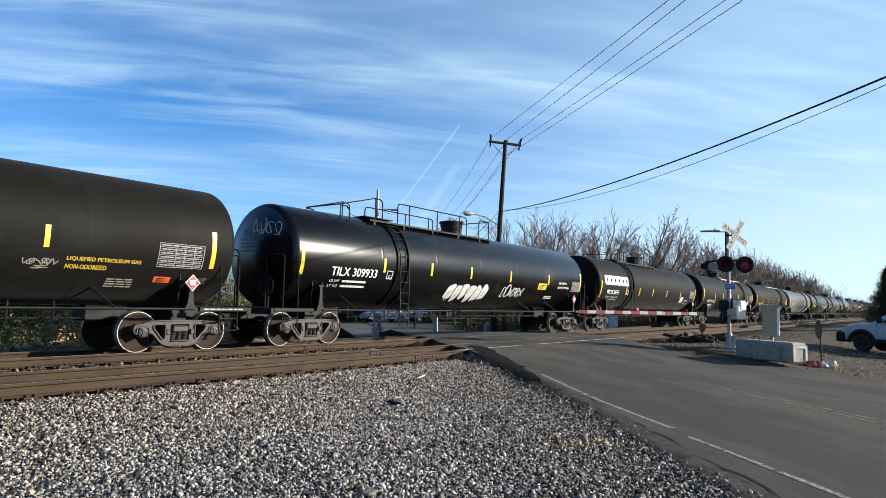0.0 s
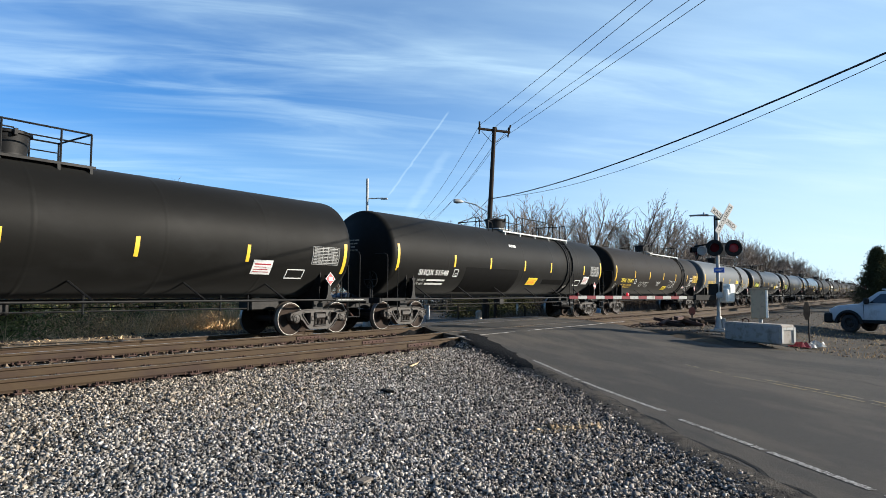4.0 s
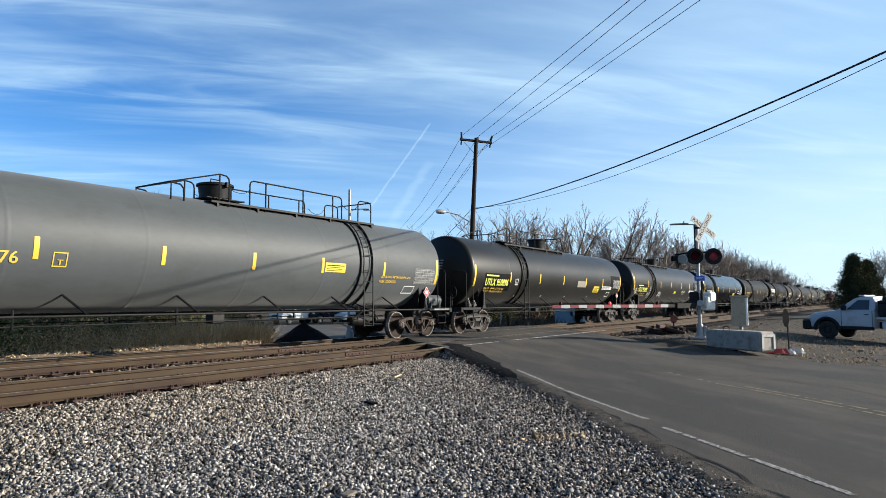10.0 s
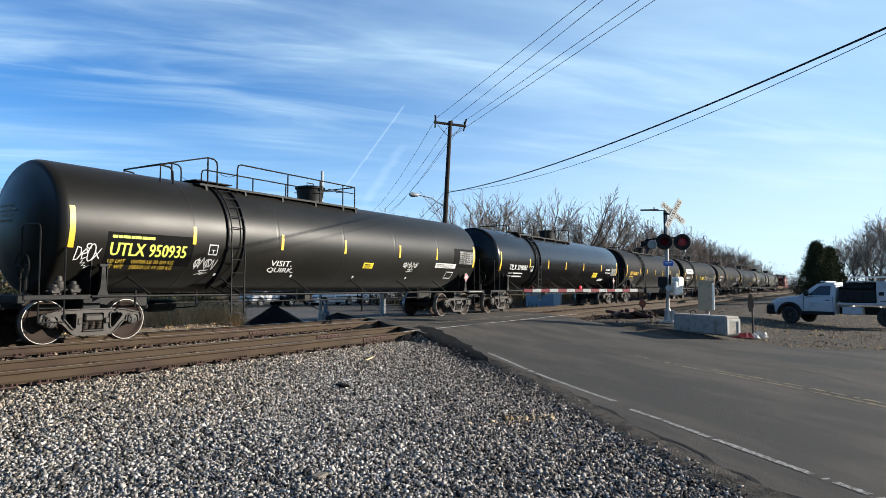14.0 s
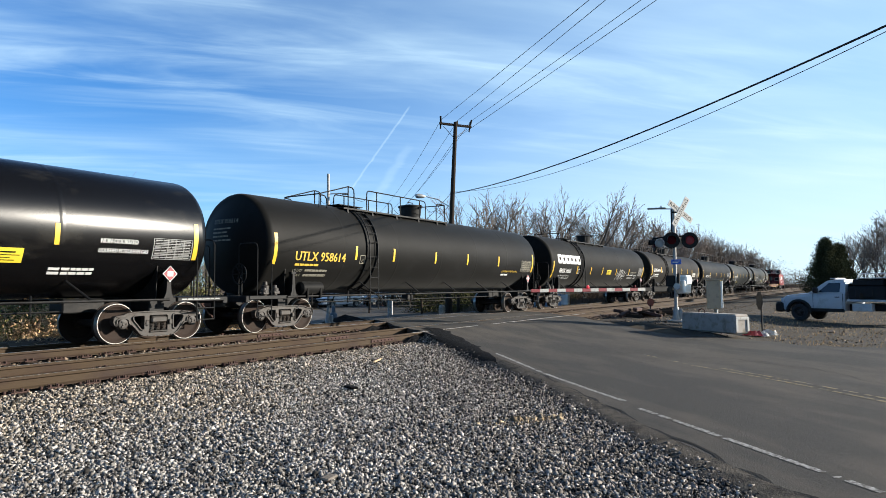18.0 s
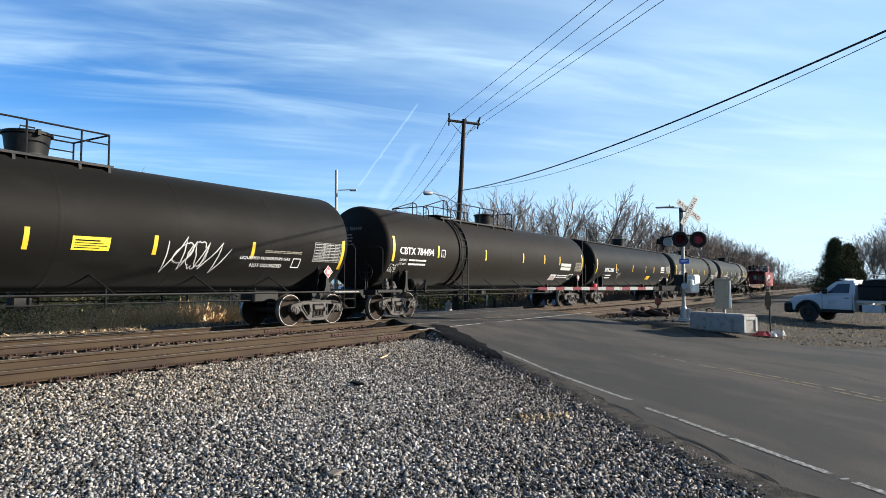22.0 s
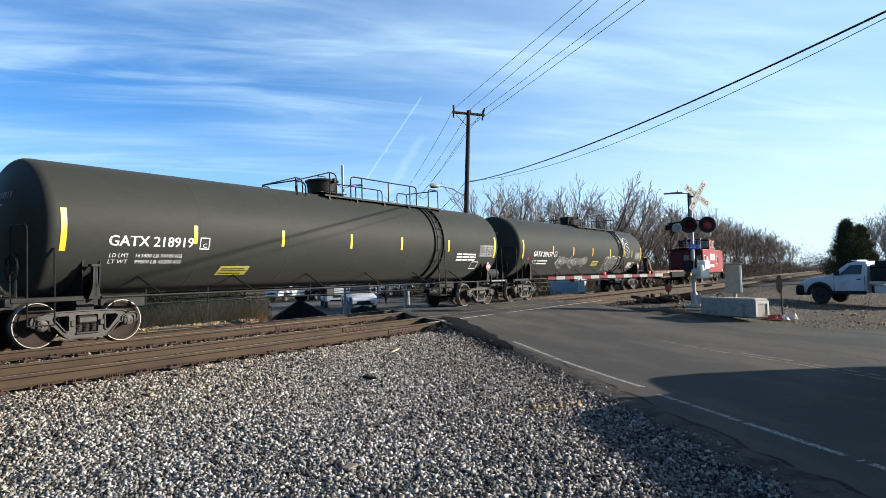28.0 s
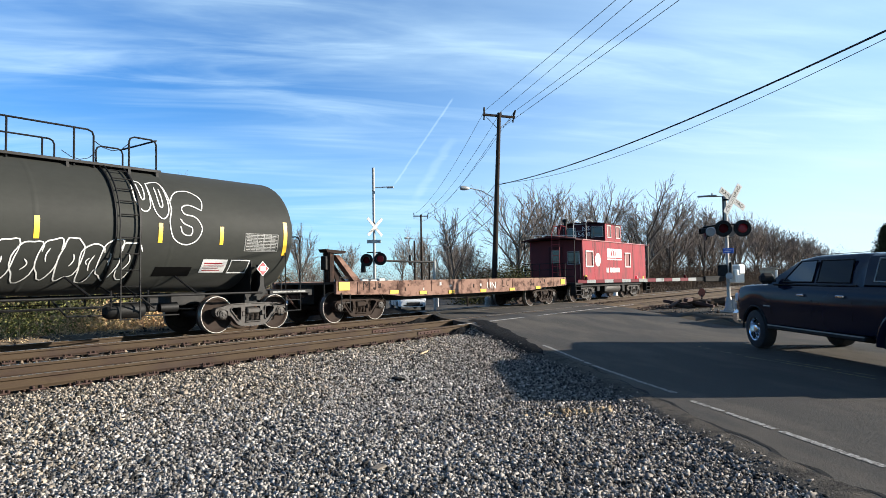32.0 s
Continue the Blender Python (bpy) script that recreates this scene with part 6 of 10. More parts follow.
c = dress(7)
script_tag(c, -8.33, -7.80, 1.58, 2.12, "deox", 61, 0.011)
wild(c, -5.45, -4.70, 1.49, 1.92, 62, 5, 0.016)
tank_text(c, "VISIT.", -2.90, -2.1, 1.77, 1.92, M["w_mark"])
tank_text(c, "QUIRK.", -2.95, -1.94, 1.58, 1.73, M["w_mark"])
sticker(c, 1.14, 1.65, 1.80, 1.98, M["label_y"], "yellow label", M["patch"])
wild(c, 3.36, 4.29, 1.72, 2.10, 63, 6, 0.016)

c = dress(8)
stripes(c, 2.35, -8.74, -5.53, -3.19, -0.68, 2.19, 5.46, 8.70)
tank_text(c, "TILX 310003", -7.80, -5.85, 1.99, 2.23, M["w_mark"])
capacity(c, -7.74, 1.79, 0.145, 1.55, seed=71)
plate_box(c, -5.39, -5.11, 1.95, 2.22)
sticker(c, 4.06, 4.88, 1.76, 2.04, M["label_y"], "yellow label", M["patch"])
tank_text(c, "NON-ODORIZED", 6.35, 7.20, 2.22, 2.32, M["w_mark"])
tank_text(c, "LIQUEFIED PETROLEUM GAS", 6.33, 7.46, 2.01, 2.11, M["w_mark"])
table(c, 7.59, 8.60, 1.92, 2.38)
bars(c, 5.42, 6.36, 1.53, 1.70, M["w_mark"], 2, 4, 74)

c = dress(9)
stripes(c, 2.32, -8.43, -5.01, -3.01, -0.38, 2.02, 4.74, 8.30)
tank_text(c, "UTLX 958614", -7.66, -5.53, 2.02, 2.28, M["y_mark"])
bars(c, -7.61, -6.63, 1.85, 1.95, M["y_mark"], 1, 4, 81)
capacity(c, -7.62, 1.70, 0.14, 1.45, material=M["dim_mark"], seed=82)
plate_box(c, -4.81, -4.55, 1.99, 2.26, "C", M["dim_mark"])
tank_text(c, "LIQUEFIED PETROLEUM GAS", 5.21, 6.76, 1.85, 1.94, M["y_mark"], bold=False)
bars(c, 5.24, 5.94, 1.69, 1.81, M["w_mark"], 1, 2, 84)
table(c, 7.07, 8.13, 1.90, 2.41, M["dim_mark"])

c = dress(10)
stripes(c, 2.10, -8.40, -4.93, -2.68, -0.59, 2.13, 4.94, 8.40)
letter_blocks(c, -7.85, -4.45, 2.42, 2.90)
tank_text(c, "PROX 36661", -7.53, -5.91, 1.93, 2.16, M["w_mark"])
capacity(c, -7.49, 1.74, 0.13, 1.45, seed=91, figures=("163300 LB 74 050 KG", "99700 LB 45 250 KG"))
plate_box(c, -4.79, -4.50, 1.89, 2.16)
sticker(c, 0.28, 1.08, 1.92, 2.20, M["label_y"], "yellow label", M["patch"])
wild(c, 2.18, 4.0, 1.32, 2.34, 92, 5, 0.024, None, 0.32, False)
tank_text(c, "LIQUEFIED PETROLEUM GAS", 4.57, 6.30, 1.86, 1.95, M["w_mark"])
tank_text(c, "NOT ODORIZED", 4.95, 6.05, 1.68, 1.77, M["w_mark"])
plate_box(c, 6.42, 6.72, 1.68, 1.94, "")
bars(c, 5.35, 6.72, 2.05, 2.13, M["dim_mark"], 2, 5, 93)
table(c, 7.18, 8.30, 1.88, 2.42)

c = dress(11)
stripes(c, 2.42, -8.74, -6.0, -2.38, 1.18, 3.56, 5.46, 8.62)
tank_text(c, "CBTX 784494", -8.41, -6.33, 2.25, 2.50, M["w_mark"])
capacity(c, -8.34, 2.02, 0.14, 1.6, seed=101)
plate_box(c, -5.81, -5.54, 2.23, 2.50)
part("aged_strip", skin_patch(5.70, 7.02, 2.15, 2.30, 0.009, 3), M["white_old"], c, "aged white strip")
part("aged_strip", skin_patch(5.70, 7.02, 1.95, 2.10, 0.009, 3), M["white_old"], c, "aged white strip")
table(c, 7.65, 8.62, 1.92, 2.39, M["dim_mark"])
sticker(c, 4.79, 5.52, 1.43, 1.71, M["label_w"], "white and red label", M["dull_red"])
bars(c, 5.67, 7.07, 1.52, 1.72, M["w_mark"], 2, 3, 103)
plate_box(c, 7.16, 7.7, 1.48, 1.76, "")
spray(c, -8.82, -8.40, 1.63, 1.91, 104, 4, 0.014)

c = dress(12)
stripes(c, 2.28, -8.38, -4.88, -1.41, 1.66, 3.78, 5.78, 8.40)
tank_text(c, "SHPX 220905", -6.96, -5.31, 1.98, 2.21, M["w_mark"])
capacity(c, -6.96, 1.73, 0.16, 1.4, seed=111)
plate_box(c, -4.77, -4.46, 1.95, 2.20)
wild(c, -4.35, -3.76, 1.54, 2.0, 112, 4, 0.012, M["dim_mark"])
sticker(c, 2.28, 3.13, 1.56, 1.81, M["label_y"], "yellow label", M["orange"], 0.06)
bars(c, 5.81, 6.71, 2.05, 2.55, M["w_mark"], 3, 2, 113)
table(c, 7.26, 8.35, 2.05, 2.58)
plate_box(c, 6.46, 7.05, 1.50, 1.78, "")

c = dress(13)
stripes(c, 2.37, -8.75, -5.73, -3.0, -0.24, 2.3, 5.2, 8.72)
tank_text(c, "GATX 218919", -7.83, -5.79, 2.07, 2.29, M["w_mark"])
capacity(c, -7.76, 1.83, 0.13, 1.65, seed=121, figures=("163400 LB 74100 KG", "99800 LB 45200 KG"))
plate_box(c, -5.60, -5.33, 2.03, 2.31)
sticker(c, -4.90, -3.98, 1.42, 1.63, M["label_dull"], "faded yellow label", M["patch"], 0.06)
bars(c, 5.86, 7.29, 1.80, 2.12, M["w_mark"], 3, 3, 122)
table(c, 7.52, 8.65, 2.0, 2.45)
plate_box(c, 7.1, 7.6, 1.50, 1.79, "")

c = dress(14)
stripes(c, 2.36, -8.70, -5.45, -2.86, -0.1, 2.78, 5.27, 6.82, 8.74)
tank_text(c, "GATX 209157", -7.61, -5.55, 2.05, 2.29, M["w_mark"])
capacity(c, -7.59, 1.81, 0.13, 1.65, seed=131)
plate_box(c, -5.24, -4.97, 2.04, 2.31)
script_tag(c, -4.95, -3.55, 1.46, 2.08, "xomeowz", 132)
script_tag(c, -3.42, -1.97, 1.44, 2.10, "xomeowz", 133, crown=False)
script_tag(c, -1.79, -0.76, 1.50, 2.08, "dxzdeow", 134, 0.009)
sticker(c, 0.08, 0.98, 1.60, 1.87, M["label_dull"], "faded yellow label", M["patch"], 0.05)
spray(c, 2.07, 4.85, 1.30, 2.18, 135, 7, 0.020, M["w_mark"])
loop_tag(c, 4.75, 6.35, 2.12, 3.5)
table(c, 7.50, 8.50, 2.02, 2.45)
sticker(c, 6.43, 7.1, 1.50, 1.80, M["label_w"], "white and red label", M["dull_red"])
plate_box(c, 7.2, 7.75, 1.48, 1.80, "")
sticker(c, -8.16, -7.98, 1.88, 1.99, M["dull_red"], "small red sticker")
part("paint_patch", skin_patch(5.3, 6.2, 1.42, 1.62, 0.006, 3), M["patch"], c)
for k, ob in TANKS.items():
    placard(ob, CARS[k][1] / 2 + 0.02, 1.58, -1.435)


def head_mark(car, half, words, seed):
    """Faint stencil on the rounded end of a tank."""
    def at(y, z):
        q = min((y * y + (z - Z_TANK) ** 2) / (R_TANK * 0.87) ** 2, 1)
        return (-(half + 0.20 + 0.30 * (1 - q)) - 0.012, y, z)
    g = Geo()
    if words:
        v, f = text_shape(words)
        g.add([at(0.55 - 1.0 * p[0], 3.05 + 0.13 * p[1]) for p in v], f)
    r = random.Random(seed)
    for i in range(4):
        y, z = 0.55, 2.93 - 0.11 * i
        while y > -0.1:
            w = r.uniform(0.06, 0.2)
            g.add([at(y, z), at(y - w, z), at(y - w, z - 0.045), at(y, z - 0.045)], [(0, 1, 2, 3)])
            y -= w + 0.03
    part("head_stencil", g, M["dim_mark"], car, "faint stencil on the tank end", smooth=None)


def head_tag(car, half, seed, y0, y1, z0, z1):
    """A quick chalky tag on the rounded end of a tank."""
    r = random.Random(seed)
    g = Geo()

    def at(y, z):
        q = min((y * y + (z - Z_TANK) ** 2) / (R_TANK * 0.87) ** 2, 1)
        return Vector((-(half + 0.20 + 0.30 * (1 - q)) - 0.012, y, z))
    n = 4
    for i in range(n):
        cy, cz = y0 + (y1 - y0) * (i + 0.5) / n, (z0 + z1) / 2 - 0.28 * (z1 - z0) * (i / n - 0.4)
        hw, hh = abs(y1 - y0) / n * 0.42, (z1 - z0) * r.uniform(0.3, 0.42)
        ph, span = r.uniform(0, 6.28), r.uniform(3.6, 5.6)
        g.tube([at(cy + hw * math.cos(ph + span * j / 9), cz + hh * math.sin(ph + span * j / 9)) for j in range(10)], 0.016, 4)
        g.tube([at(cy - hw, cz - hh), at(cy + 0.2 * hw, cz + r.uniform(-0.5, 0.5) * hh), at(cy + hw, cz + hh * r.uniform(0.4, 1))], 0.015, 4)
    part("head_tag", g, M["w_chalk"], car, "chalky white tag on the tank end", smooth=None)


head_tag(TANKS[1], 8.87, 71, 0.1, -0.95, 2.95, 3.5)
for k, words in ((1, "TILX 309933"), (2, "PROX 36741"), (3, ""), (4, "TEIX 33483"), (5, "UTLX 954176"), (6, ""), (7, ""), (9, "UTLX 958614"), (10, "PROX 36661"), (11, "CBTX 784494"), (12, ""), (13, "GATX 218919"), (14, "GATX 209157")):
    head_mark(TANKS[k], 8.87 if CARS[k][1] > 15.7 else 8.50, words, 200 + k)


# ---- flat car and caboose ----
M["rust_deck"] = mat("sun_bleached_rusty_steel", (0.200, 0.118, 0.088), 0.85, spec=0.2, var=0.25, scale=1.6, fine=22, bump=0.2, dirt=(0.046, 0.022, 0.016), amount=0.42, stretch=(0.7, 1, 1))
M["rust_dark"] = mat("dark_rusted_steel", (0.017, 0.010, 0.008), 0.85, spec=0.2, var=0.35, scale=2.5, fine=30, bump=0.25, dirt=(0.050, 0.026, 0.018), amount=0.3)
M["deck_wood"] = mat("grey_deck_planks", (0.132, 0.1122, 0.0924), 0.9, var=0.3, scale=2, fine=30, bump=0.3, rand=0.2)
M["caboose_red"] = mat("faded_red_caboose_paint", (0.2376, 0.0231, 0.03168), 0.65, spec=0.25, var=0.12, scale=1.2, fine=20, bump=0.04, dirt=(0.105, 0.024, 0.026), amount=0.42, stretch=(1.6, 1.6, 0.35))
M["pale_red"] = mat("bleached_pink_red_paint", (0.36, 0.17, 0.17), 0.7, spec=0.2, var=0.25, scale=3, fine=30, bump=0.03)
M["window_fill"] = mat("pink_window_fill", (0.22, 0.105, 0.10), 0.8, spec=0.2, var=0.25, scale=3, fine=30, bump=0.03)
# grime for seams and sill; on the end walls it carries their shade
M["caboose_dirt_shade"] = mat("grimy_shaded_maroon_paint", (0.085, 0.020, 0.022), 0.75, spec=0.2, var=0.3, scale=3, fine=30, bump=0.05)
M["caboose_dark"] = mat("dark_roof_and_shade_paint", (0.0461, 0.0132, 0.01518), 0.8, spec=0.2, var=0.2, scale=2, fine=20, bump=0.1)


def flat_car(u):
    car = thing("flat_car", "weathered rust-brown flat car with an end stand", "flat car", at=pose(u, TRAIN_Y, 0))
    for s in (-1, 1):
        y0, y1 = sorted((s * 1.40, s * 1.30))
        part("side_sill", Geo().prism([(-7.3, 1.22), (-7.3, 0.86), (-6.6, 0.82), (-5.2, 0.80), (-4.2, 0.70), (4.2, 0.70), (5.2, 0.80), (6.6, 0.82), (7.5, 0.86), (7.5, 1.22)], y0, y1), M["rust_deck"], car, "rust-brown side sill")
        g = Geo()
        for x in (-6.4, -4.6, -2.8, -1.0, 0.8, 2.6, 4.4, 6.2):
            g.cbox(x - 0.05, x + 0.05, s * 1.40 - 0.02, s * 1.40 + 0.02, 0.84, 1.20, 0.008)
        part("stake_pockets", g, M["rust_deck"], car)
    for i in range(30):
        x = -7.25 + i * 0.49
        part("deck_plank", MESH.setdefault("plank", Geo().cbox(0, 0.475, -1.30, 1.30, 1.14, 1.205, 0.008).mesh("deck_plank")), M["deck_wood"], car, at=pose(x, 0, 0))
    part("centre_sill", Geo().cbox(-7.2, 7.4, -0.35, 0.35, 0.55, 1.14, 0.02), M["black"], car)
    for x, w, z in ((-7.0, 0.22, 1.08), (-4.8, 0.20, 0.86), (-3.33, 0.18, 0.80), (-1.7, 0.18, 0.78), (0.35, 0.20, 0.78), (2.5, 0.20, 0.78), (4.7, 0.20, 0.80), (7.1, 0.2, 1.02)):
        part("reflector_patch", Geo().cbox(x - w, x + w, -1.425, -1.40, z - (0.12 if abs(x) > 6.9 else 0.055), z + (0.12 if abs(x) > 6.9 else 0.055), 0.003), M["yellow"], car)
    r = random.Random(4)
    for i in range(16):
        x = r.uniform(-6.3, 6.5)
        w, h_ = r.uniform(0.02, 0.07), r.uniform(0.03, 0.14)
        z = r.uniform(0.86, 1.05)
        part("faded_mark", Geo().box(x - w, x + w, -1.4075, -1.402, z, z + h_), M["w_chalk"] if i % 5 == 0 else M["rust_dark"], car, "faded mark")
    # old stencil letters, half worn away
    for k, (w_, x, z, ww) in enumerate((("UN", 0.95, 0.86, 0.62), ("M", -6.05, 0.98, 0.30), ("JL", -5.55, 0.97, 0.34), ("L", 1.85, 0.92, 0.16), ("C", 2.15, 0.94, 0.18), ("S", 4.1, 0.93, 0.2))):
        m = Matrix.Translation((x, -1.404, z + 0.10))
        flat_text(car, w_, m, ww, 0.26, M["w_chalk"] if k == 0 else M["rust_dark"], "worn_letter")
    # upright stand at the leading end with its one slanting brace
    part("end_post", Geo().cbox(-7.52, -7.28, -1.32, -1.12, 1.2, 2.06, 0.02).cbox(-7.50, -7.46, -1.36, -1.08, 1.2, 2.06, 0.008), M["rust_dark"], car, "dark rusty end post")
    part("post_cap", Geo().prism([(-7.66, 2.14), (-7.60, 2.05), (-7.06, 2.02), (-6.86, 2.06), (-6.90, 2.10), (-7.30, 2.12)], -1.38, -1.06), M["rust_dark"], car)
    br = part("brace", Geo().prism([(-7.26, 1.98), (-7.10, 1.98), (-6.22, 1.24), (-6.50, 1.22)], -1.33, -1.12), M["rust_deck"], car, "slanting tan brace")
    part("brace_web", Geo().prism([(-7.28, 1.86), (-7.24, 1.86), (-6.62, 1.22), (-7.0, 1.22)], -1.10, -1.06), M["rust_dark"], br)
    part("corner_step", Geo().tube([(-7.12, -1.43, 0.90), (-7.12, -1.43, 0.36), (-6.78, -1.43, 0.36), (-6.78, -1.43, 0.86)], 0.016, 6).tube([(-7.12, -1.43, 0.60), (-6.78, -1.43, 0.60)], 0.013, 6), M["truckiron"], car, "bent corner step")
    part("hand_rail", Geo().tube([(-7.2, -1.43, 1.22), (-7.2, -1.43, 1.34), (-6.85, -1.43, 1.34), (-6.85, -1.43, 1.22)], 0.013, 6), M["truckiron"], car)
    part("brake_gear", Geo().cbox(-7.62, -7.52, -1.30, -1.10, 1.55, 1.95, 0.02).tube([(-7.58, -1.2, 1.55), (-7.58, -1.2, 0.8)], 0.02, 6), M["black"], car, "black brake box")
    g = Geo()
    for x in (-5.6, -5.2, -4.8, -4.4):
        g.cbox(x, x + 0.3, -0.8, 0.8, 1.205, 1.27 + 0.03 * math.sin(x * 9), 0.02)
    part("deck_fitting", g, M["white_old"], car, "pale fitting on the deck")
    for m in (Matrix.Translation((-2.15, 0, 0)), TURN @ Matrix.Translation((-2.2, 0, 0))):
        part("coupler", MESH["coupler"], M["spike"], car, "", m)
    for s in (-1, 1):
        add_truck(car, s * 5.945, u, M["wheel"])
    TRAIN.append((car, u))


def caboose(u):
    car = thing("caboose", "faded red cupola caboose with white markings", "caboose", at=pose(u, TRAIN_Y, 0))
    red, dark = M["caboose_red"], M["caboose_dark"]
    for s in (-1, 1):
        y0, y1 = sorted((s * 1.45, s * 1.39))
        g = Geo()
        # side wall built round its window openings
        holes = [(-4.03, -3.26), (1.18, 1.90)]
        x = -4.42
        for a, b in holes:
            g.box(x, a, y0, y1, 0.93, 3.06)
            g.box(a, b, y0, y1, 0.93, 1.77)
            g.box(a, b, y0, y1, 2.46, 3.06)
            x = b
        g.box(x, 4.42, y0, y1, 0.93, 3.06)
        part("side_wall", g, red, car, "faded red side")
        for a, b in holes:
            w = part("window", Geo().box(a, b, s * 1.41 - 0.01, s * 1.41 + 0.01, 1.77, 2.46), M["window_fill"], car, "window filled with a flat pink pane")
            f = Geo()
            t, q0, q1 = 0.07, *sorted((s * 1.44, s * 1.475))
            for bx in ((a - t, b + t, 2.46, 2.46 + t), (a - t, b + t, 1.77 - t, 1.77), (a - t, a, 1.77, 2.46), (b, b + t, 1.77, 2.46)):
                f.box(bx[0], bx[1], q0, q1, bx[2], bx[3])
            part("window_frame", f, M["white_old"], w, "white frame")
    for x, s in ((-4.42, -1), (4.42, 1)):
        x0, x1 = sorted((x, x - s * 0.06))
        # darker red than the sides: porch shade put into the wall's colour
        e = part("end_wall", Geo().box(x0, x1, -1.39, 1.39, 0.93, 3.06), M["caboose_dirt_shade"], car, "maroon end wall, its shade put into the colour")
        part("end_door", Geo().cbox(*sorted((x, x + s * 0.03)), -0.38, 0.38, 0.98, 2.75, 0.01), dark, e)
        part("door_glass", Geo().cbox(*sorted((x + s * 0.03, x + s * 0.04)), -0.24, 0.24, 1.9, 2.6, 0.004), M["glass"], e)
        w = part("end_window", Geo().cbox(*sorted((x, x + s * 0.02)), -1.25, -0.68, 1.88, 2.44, 0.05), M["glass"], car)
        f = Geo()
        yy, zz = (-1.28, -0.65), (1.85, 2.47)
        f.tube([(x + s * 0.03, yy[0], zz[0]), (x + s * 0.03, yy[1], zz[0]), (x + s * 0.03, yy[1], zz[1]), (x + s * 0.03, yy[0], zz[1]), (x + s * 0.03, yy[0], zz[0])], 0.026, 6)
        part("window_frame", f, M["grey_steel"], w, "grey rounded frame")
        # end platform, railing and steps
        part("platform", Geo().cbox(*sorted((x, x + s * 0.85)), -1.42, 1.42, 0.84, 0.95, 0.02), M["black"], car)
        g = Geo()
        for y in (-1.36, 1.36):
            g.tube([(x + s * 0.72, y, 0.9), (x + s * 0.72, y, 3.06)], 0.024, 6)
            g.tube([(x + s * 0.1, y, 0.9), (x + s * 0.1, y, 1.9)], 0.018, 6)
        for z in (1.25, 1.6, 1.9):
            g.tube([(x + s * 0.82, -1.36, z), (x + s * 0.82, 1.36, z)], 0.018, 6)
        for y in (-0.9, -0.5, 0.5, 0.9):
            g.tube([(x + s * 0.82, y, 0.9), (x + s * 0.82, y, 1.9)], 0.014, 6)
        part("end_railing", g, M["black"] if s < 0 else M["truckiron"], car)
        lad = Geo()
        for y in (-0.62, -0.22):
            lad.tube([(x + s * 0.84, y, 0.95), (x + s * 0.84, y, 3.3), (x + s * 0.6, y, 3.75), (x + s * 0.1, y, 3.72), (x + s * 0.05, y, 3.1)], 0.018, 6)
        for k in range(8):
            lad.tube([(x + s * 0.84, -0.62, 1.2 + 0.27 * k), (x + s * 0.84, -0.22, 1.2 + 0.27 * k)], 0.014, 5)
        part("roof_ladder", lad, red if s < 0 else M["black"], car, "red ladder with bent grips")
        for y in (-1, 1):
            g = Geo()
            for k in range(3):
                g.cbox(*sorted((x + s * 0.22, x + s * 0.78)), *sorted((y * 1.42, y * 1.18)), 0.36 + 0.2 * k, 0.39 + 0.2 * k, 0.008)
            g.cbox(*sorted((x + s * 0.18, x + s * 0.21)), *sorted((y * 1.42, y * 1.18)), 0.34, 0.9, 0.008)
            g.cbox(*sorted((x + s * 0.79, x + s * 0.82)), *sorted((y * 1.42, y * 1.18)), 0.34, 0.9, 0.008)
            part("steps", g, M["black"], car)

    def arch(x0, x1, half, z0, rise, thick):
        g = Geo()
        n = 10
        pts = [(-half + 2 * half * i / n, z0 + rise * (1 - (2 * i / n - 1) ** 2)) for i in range(n + 1)]
        low = [(y, z - thick) for y, z in reversed(pts)]
        return g.prism(pts + low, x0, x1, "x")
    part("roof", arch(-5.20, 5.20, 1.475, 3.065, 0.15, 0.05), dark, car, "dark low-arched roof", smooth=40)
    # cupola ends darker than its sides: their shade is put into the colour
    cup = part("cupola", Geo().box(-1.42, -1.36, -1.36, 1.36, 3.00, 4.02).box(0.76, 0.82, -1.36, 1.36, 3.00, 4.02).box(-1.40, 0.80, -1.30, 1.30, 3.00, 3.10), dark, car, "cupola with windows, end shade put into its dark colour")
    for s in (-1, 1):
        y0, y1 = sorted((s * 1.40, s * 1.35))
        g = Geo()
        g.box(-1.42, 0.82, y0, y1, 3.02, 3.32).box(-1.42, 0.82, y0, y1, 3.90, 4.02)
        for a, b in ((-1.42, -1.13), (-0.71, 0.06), (0.59, 0.82)):
            g.box(a, b, y0, y1, 3.32, 3.90)
        part("cupola_side", g, red, cup, "faded red cupola side")
        for a, b in ((-1.13, -0.71), (0.06, 0.59)):
            part("cupola_window", Geo().box(a, b, s * 1.37 - 0.01, s * 1.37 + 0.01, 3.32, 3.90), M["window_fill"], cup, "window filled with a flat pink pane")
            f = Geo()
            for bx in ((a - 0.05, b + 0.05, 3.90, 3.95), (a - 0.05, b + 0.05, 3.27, 3.32), (a - 0.05, a, 3.32, 3.90), (b, b + 0.05, 3.32, 3.90)):
                f.box(bx[0], bx[1], *sorted((s * 1.40, s * 1.425)), bx[2], bx[3])
            part("cupola_frame", f, M["white_old"], cup)
    for x, s in ((-1.42, -1), (0.82, 1)):
        for y in (-0.95, 0.62):
            part("cupola_window", Geo().cbox(*sorted((x, x + s * 0.02)), y - 0.32, y + 0.32, 3.35, 3.85, 0.04), M["glass"], cup)
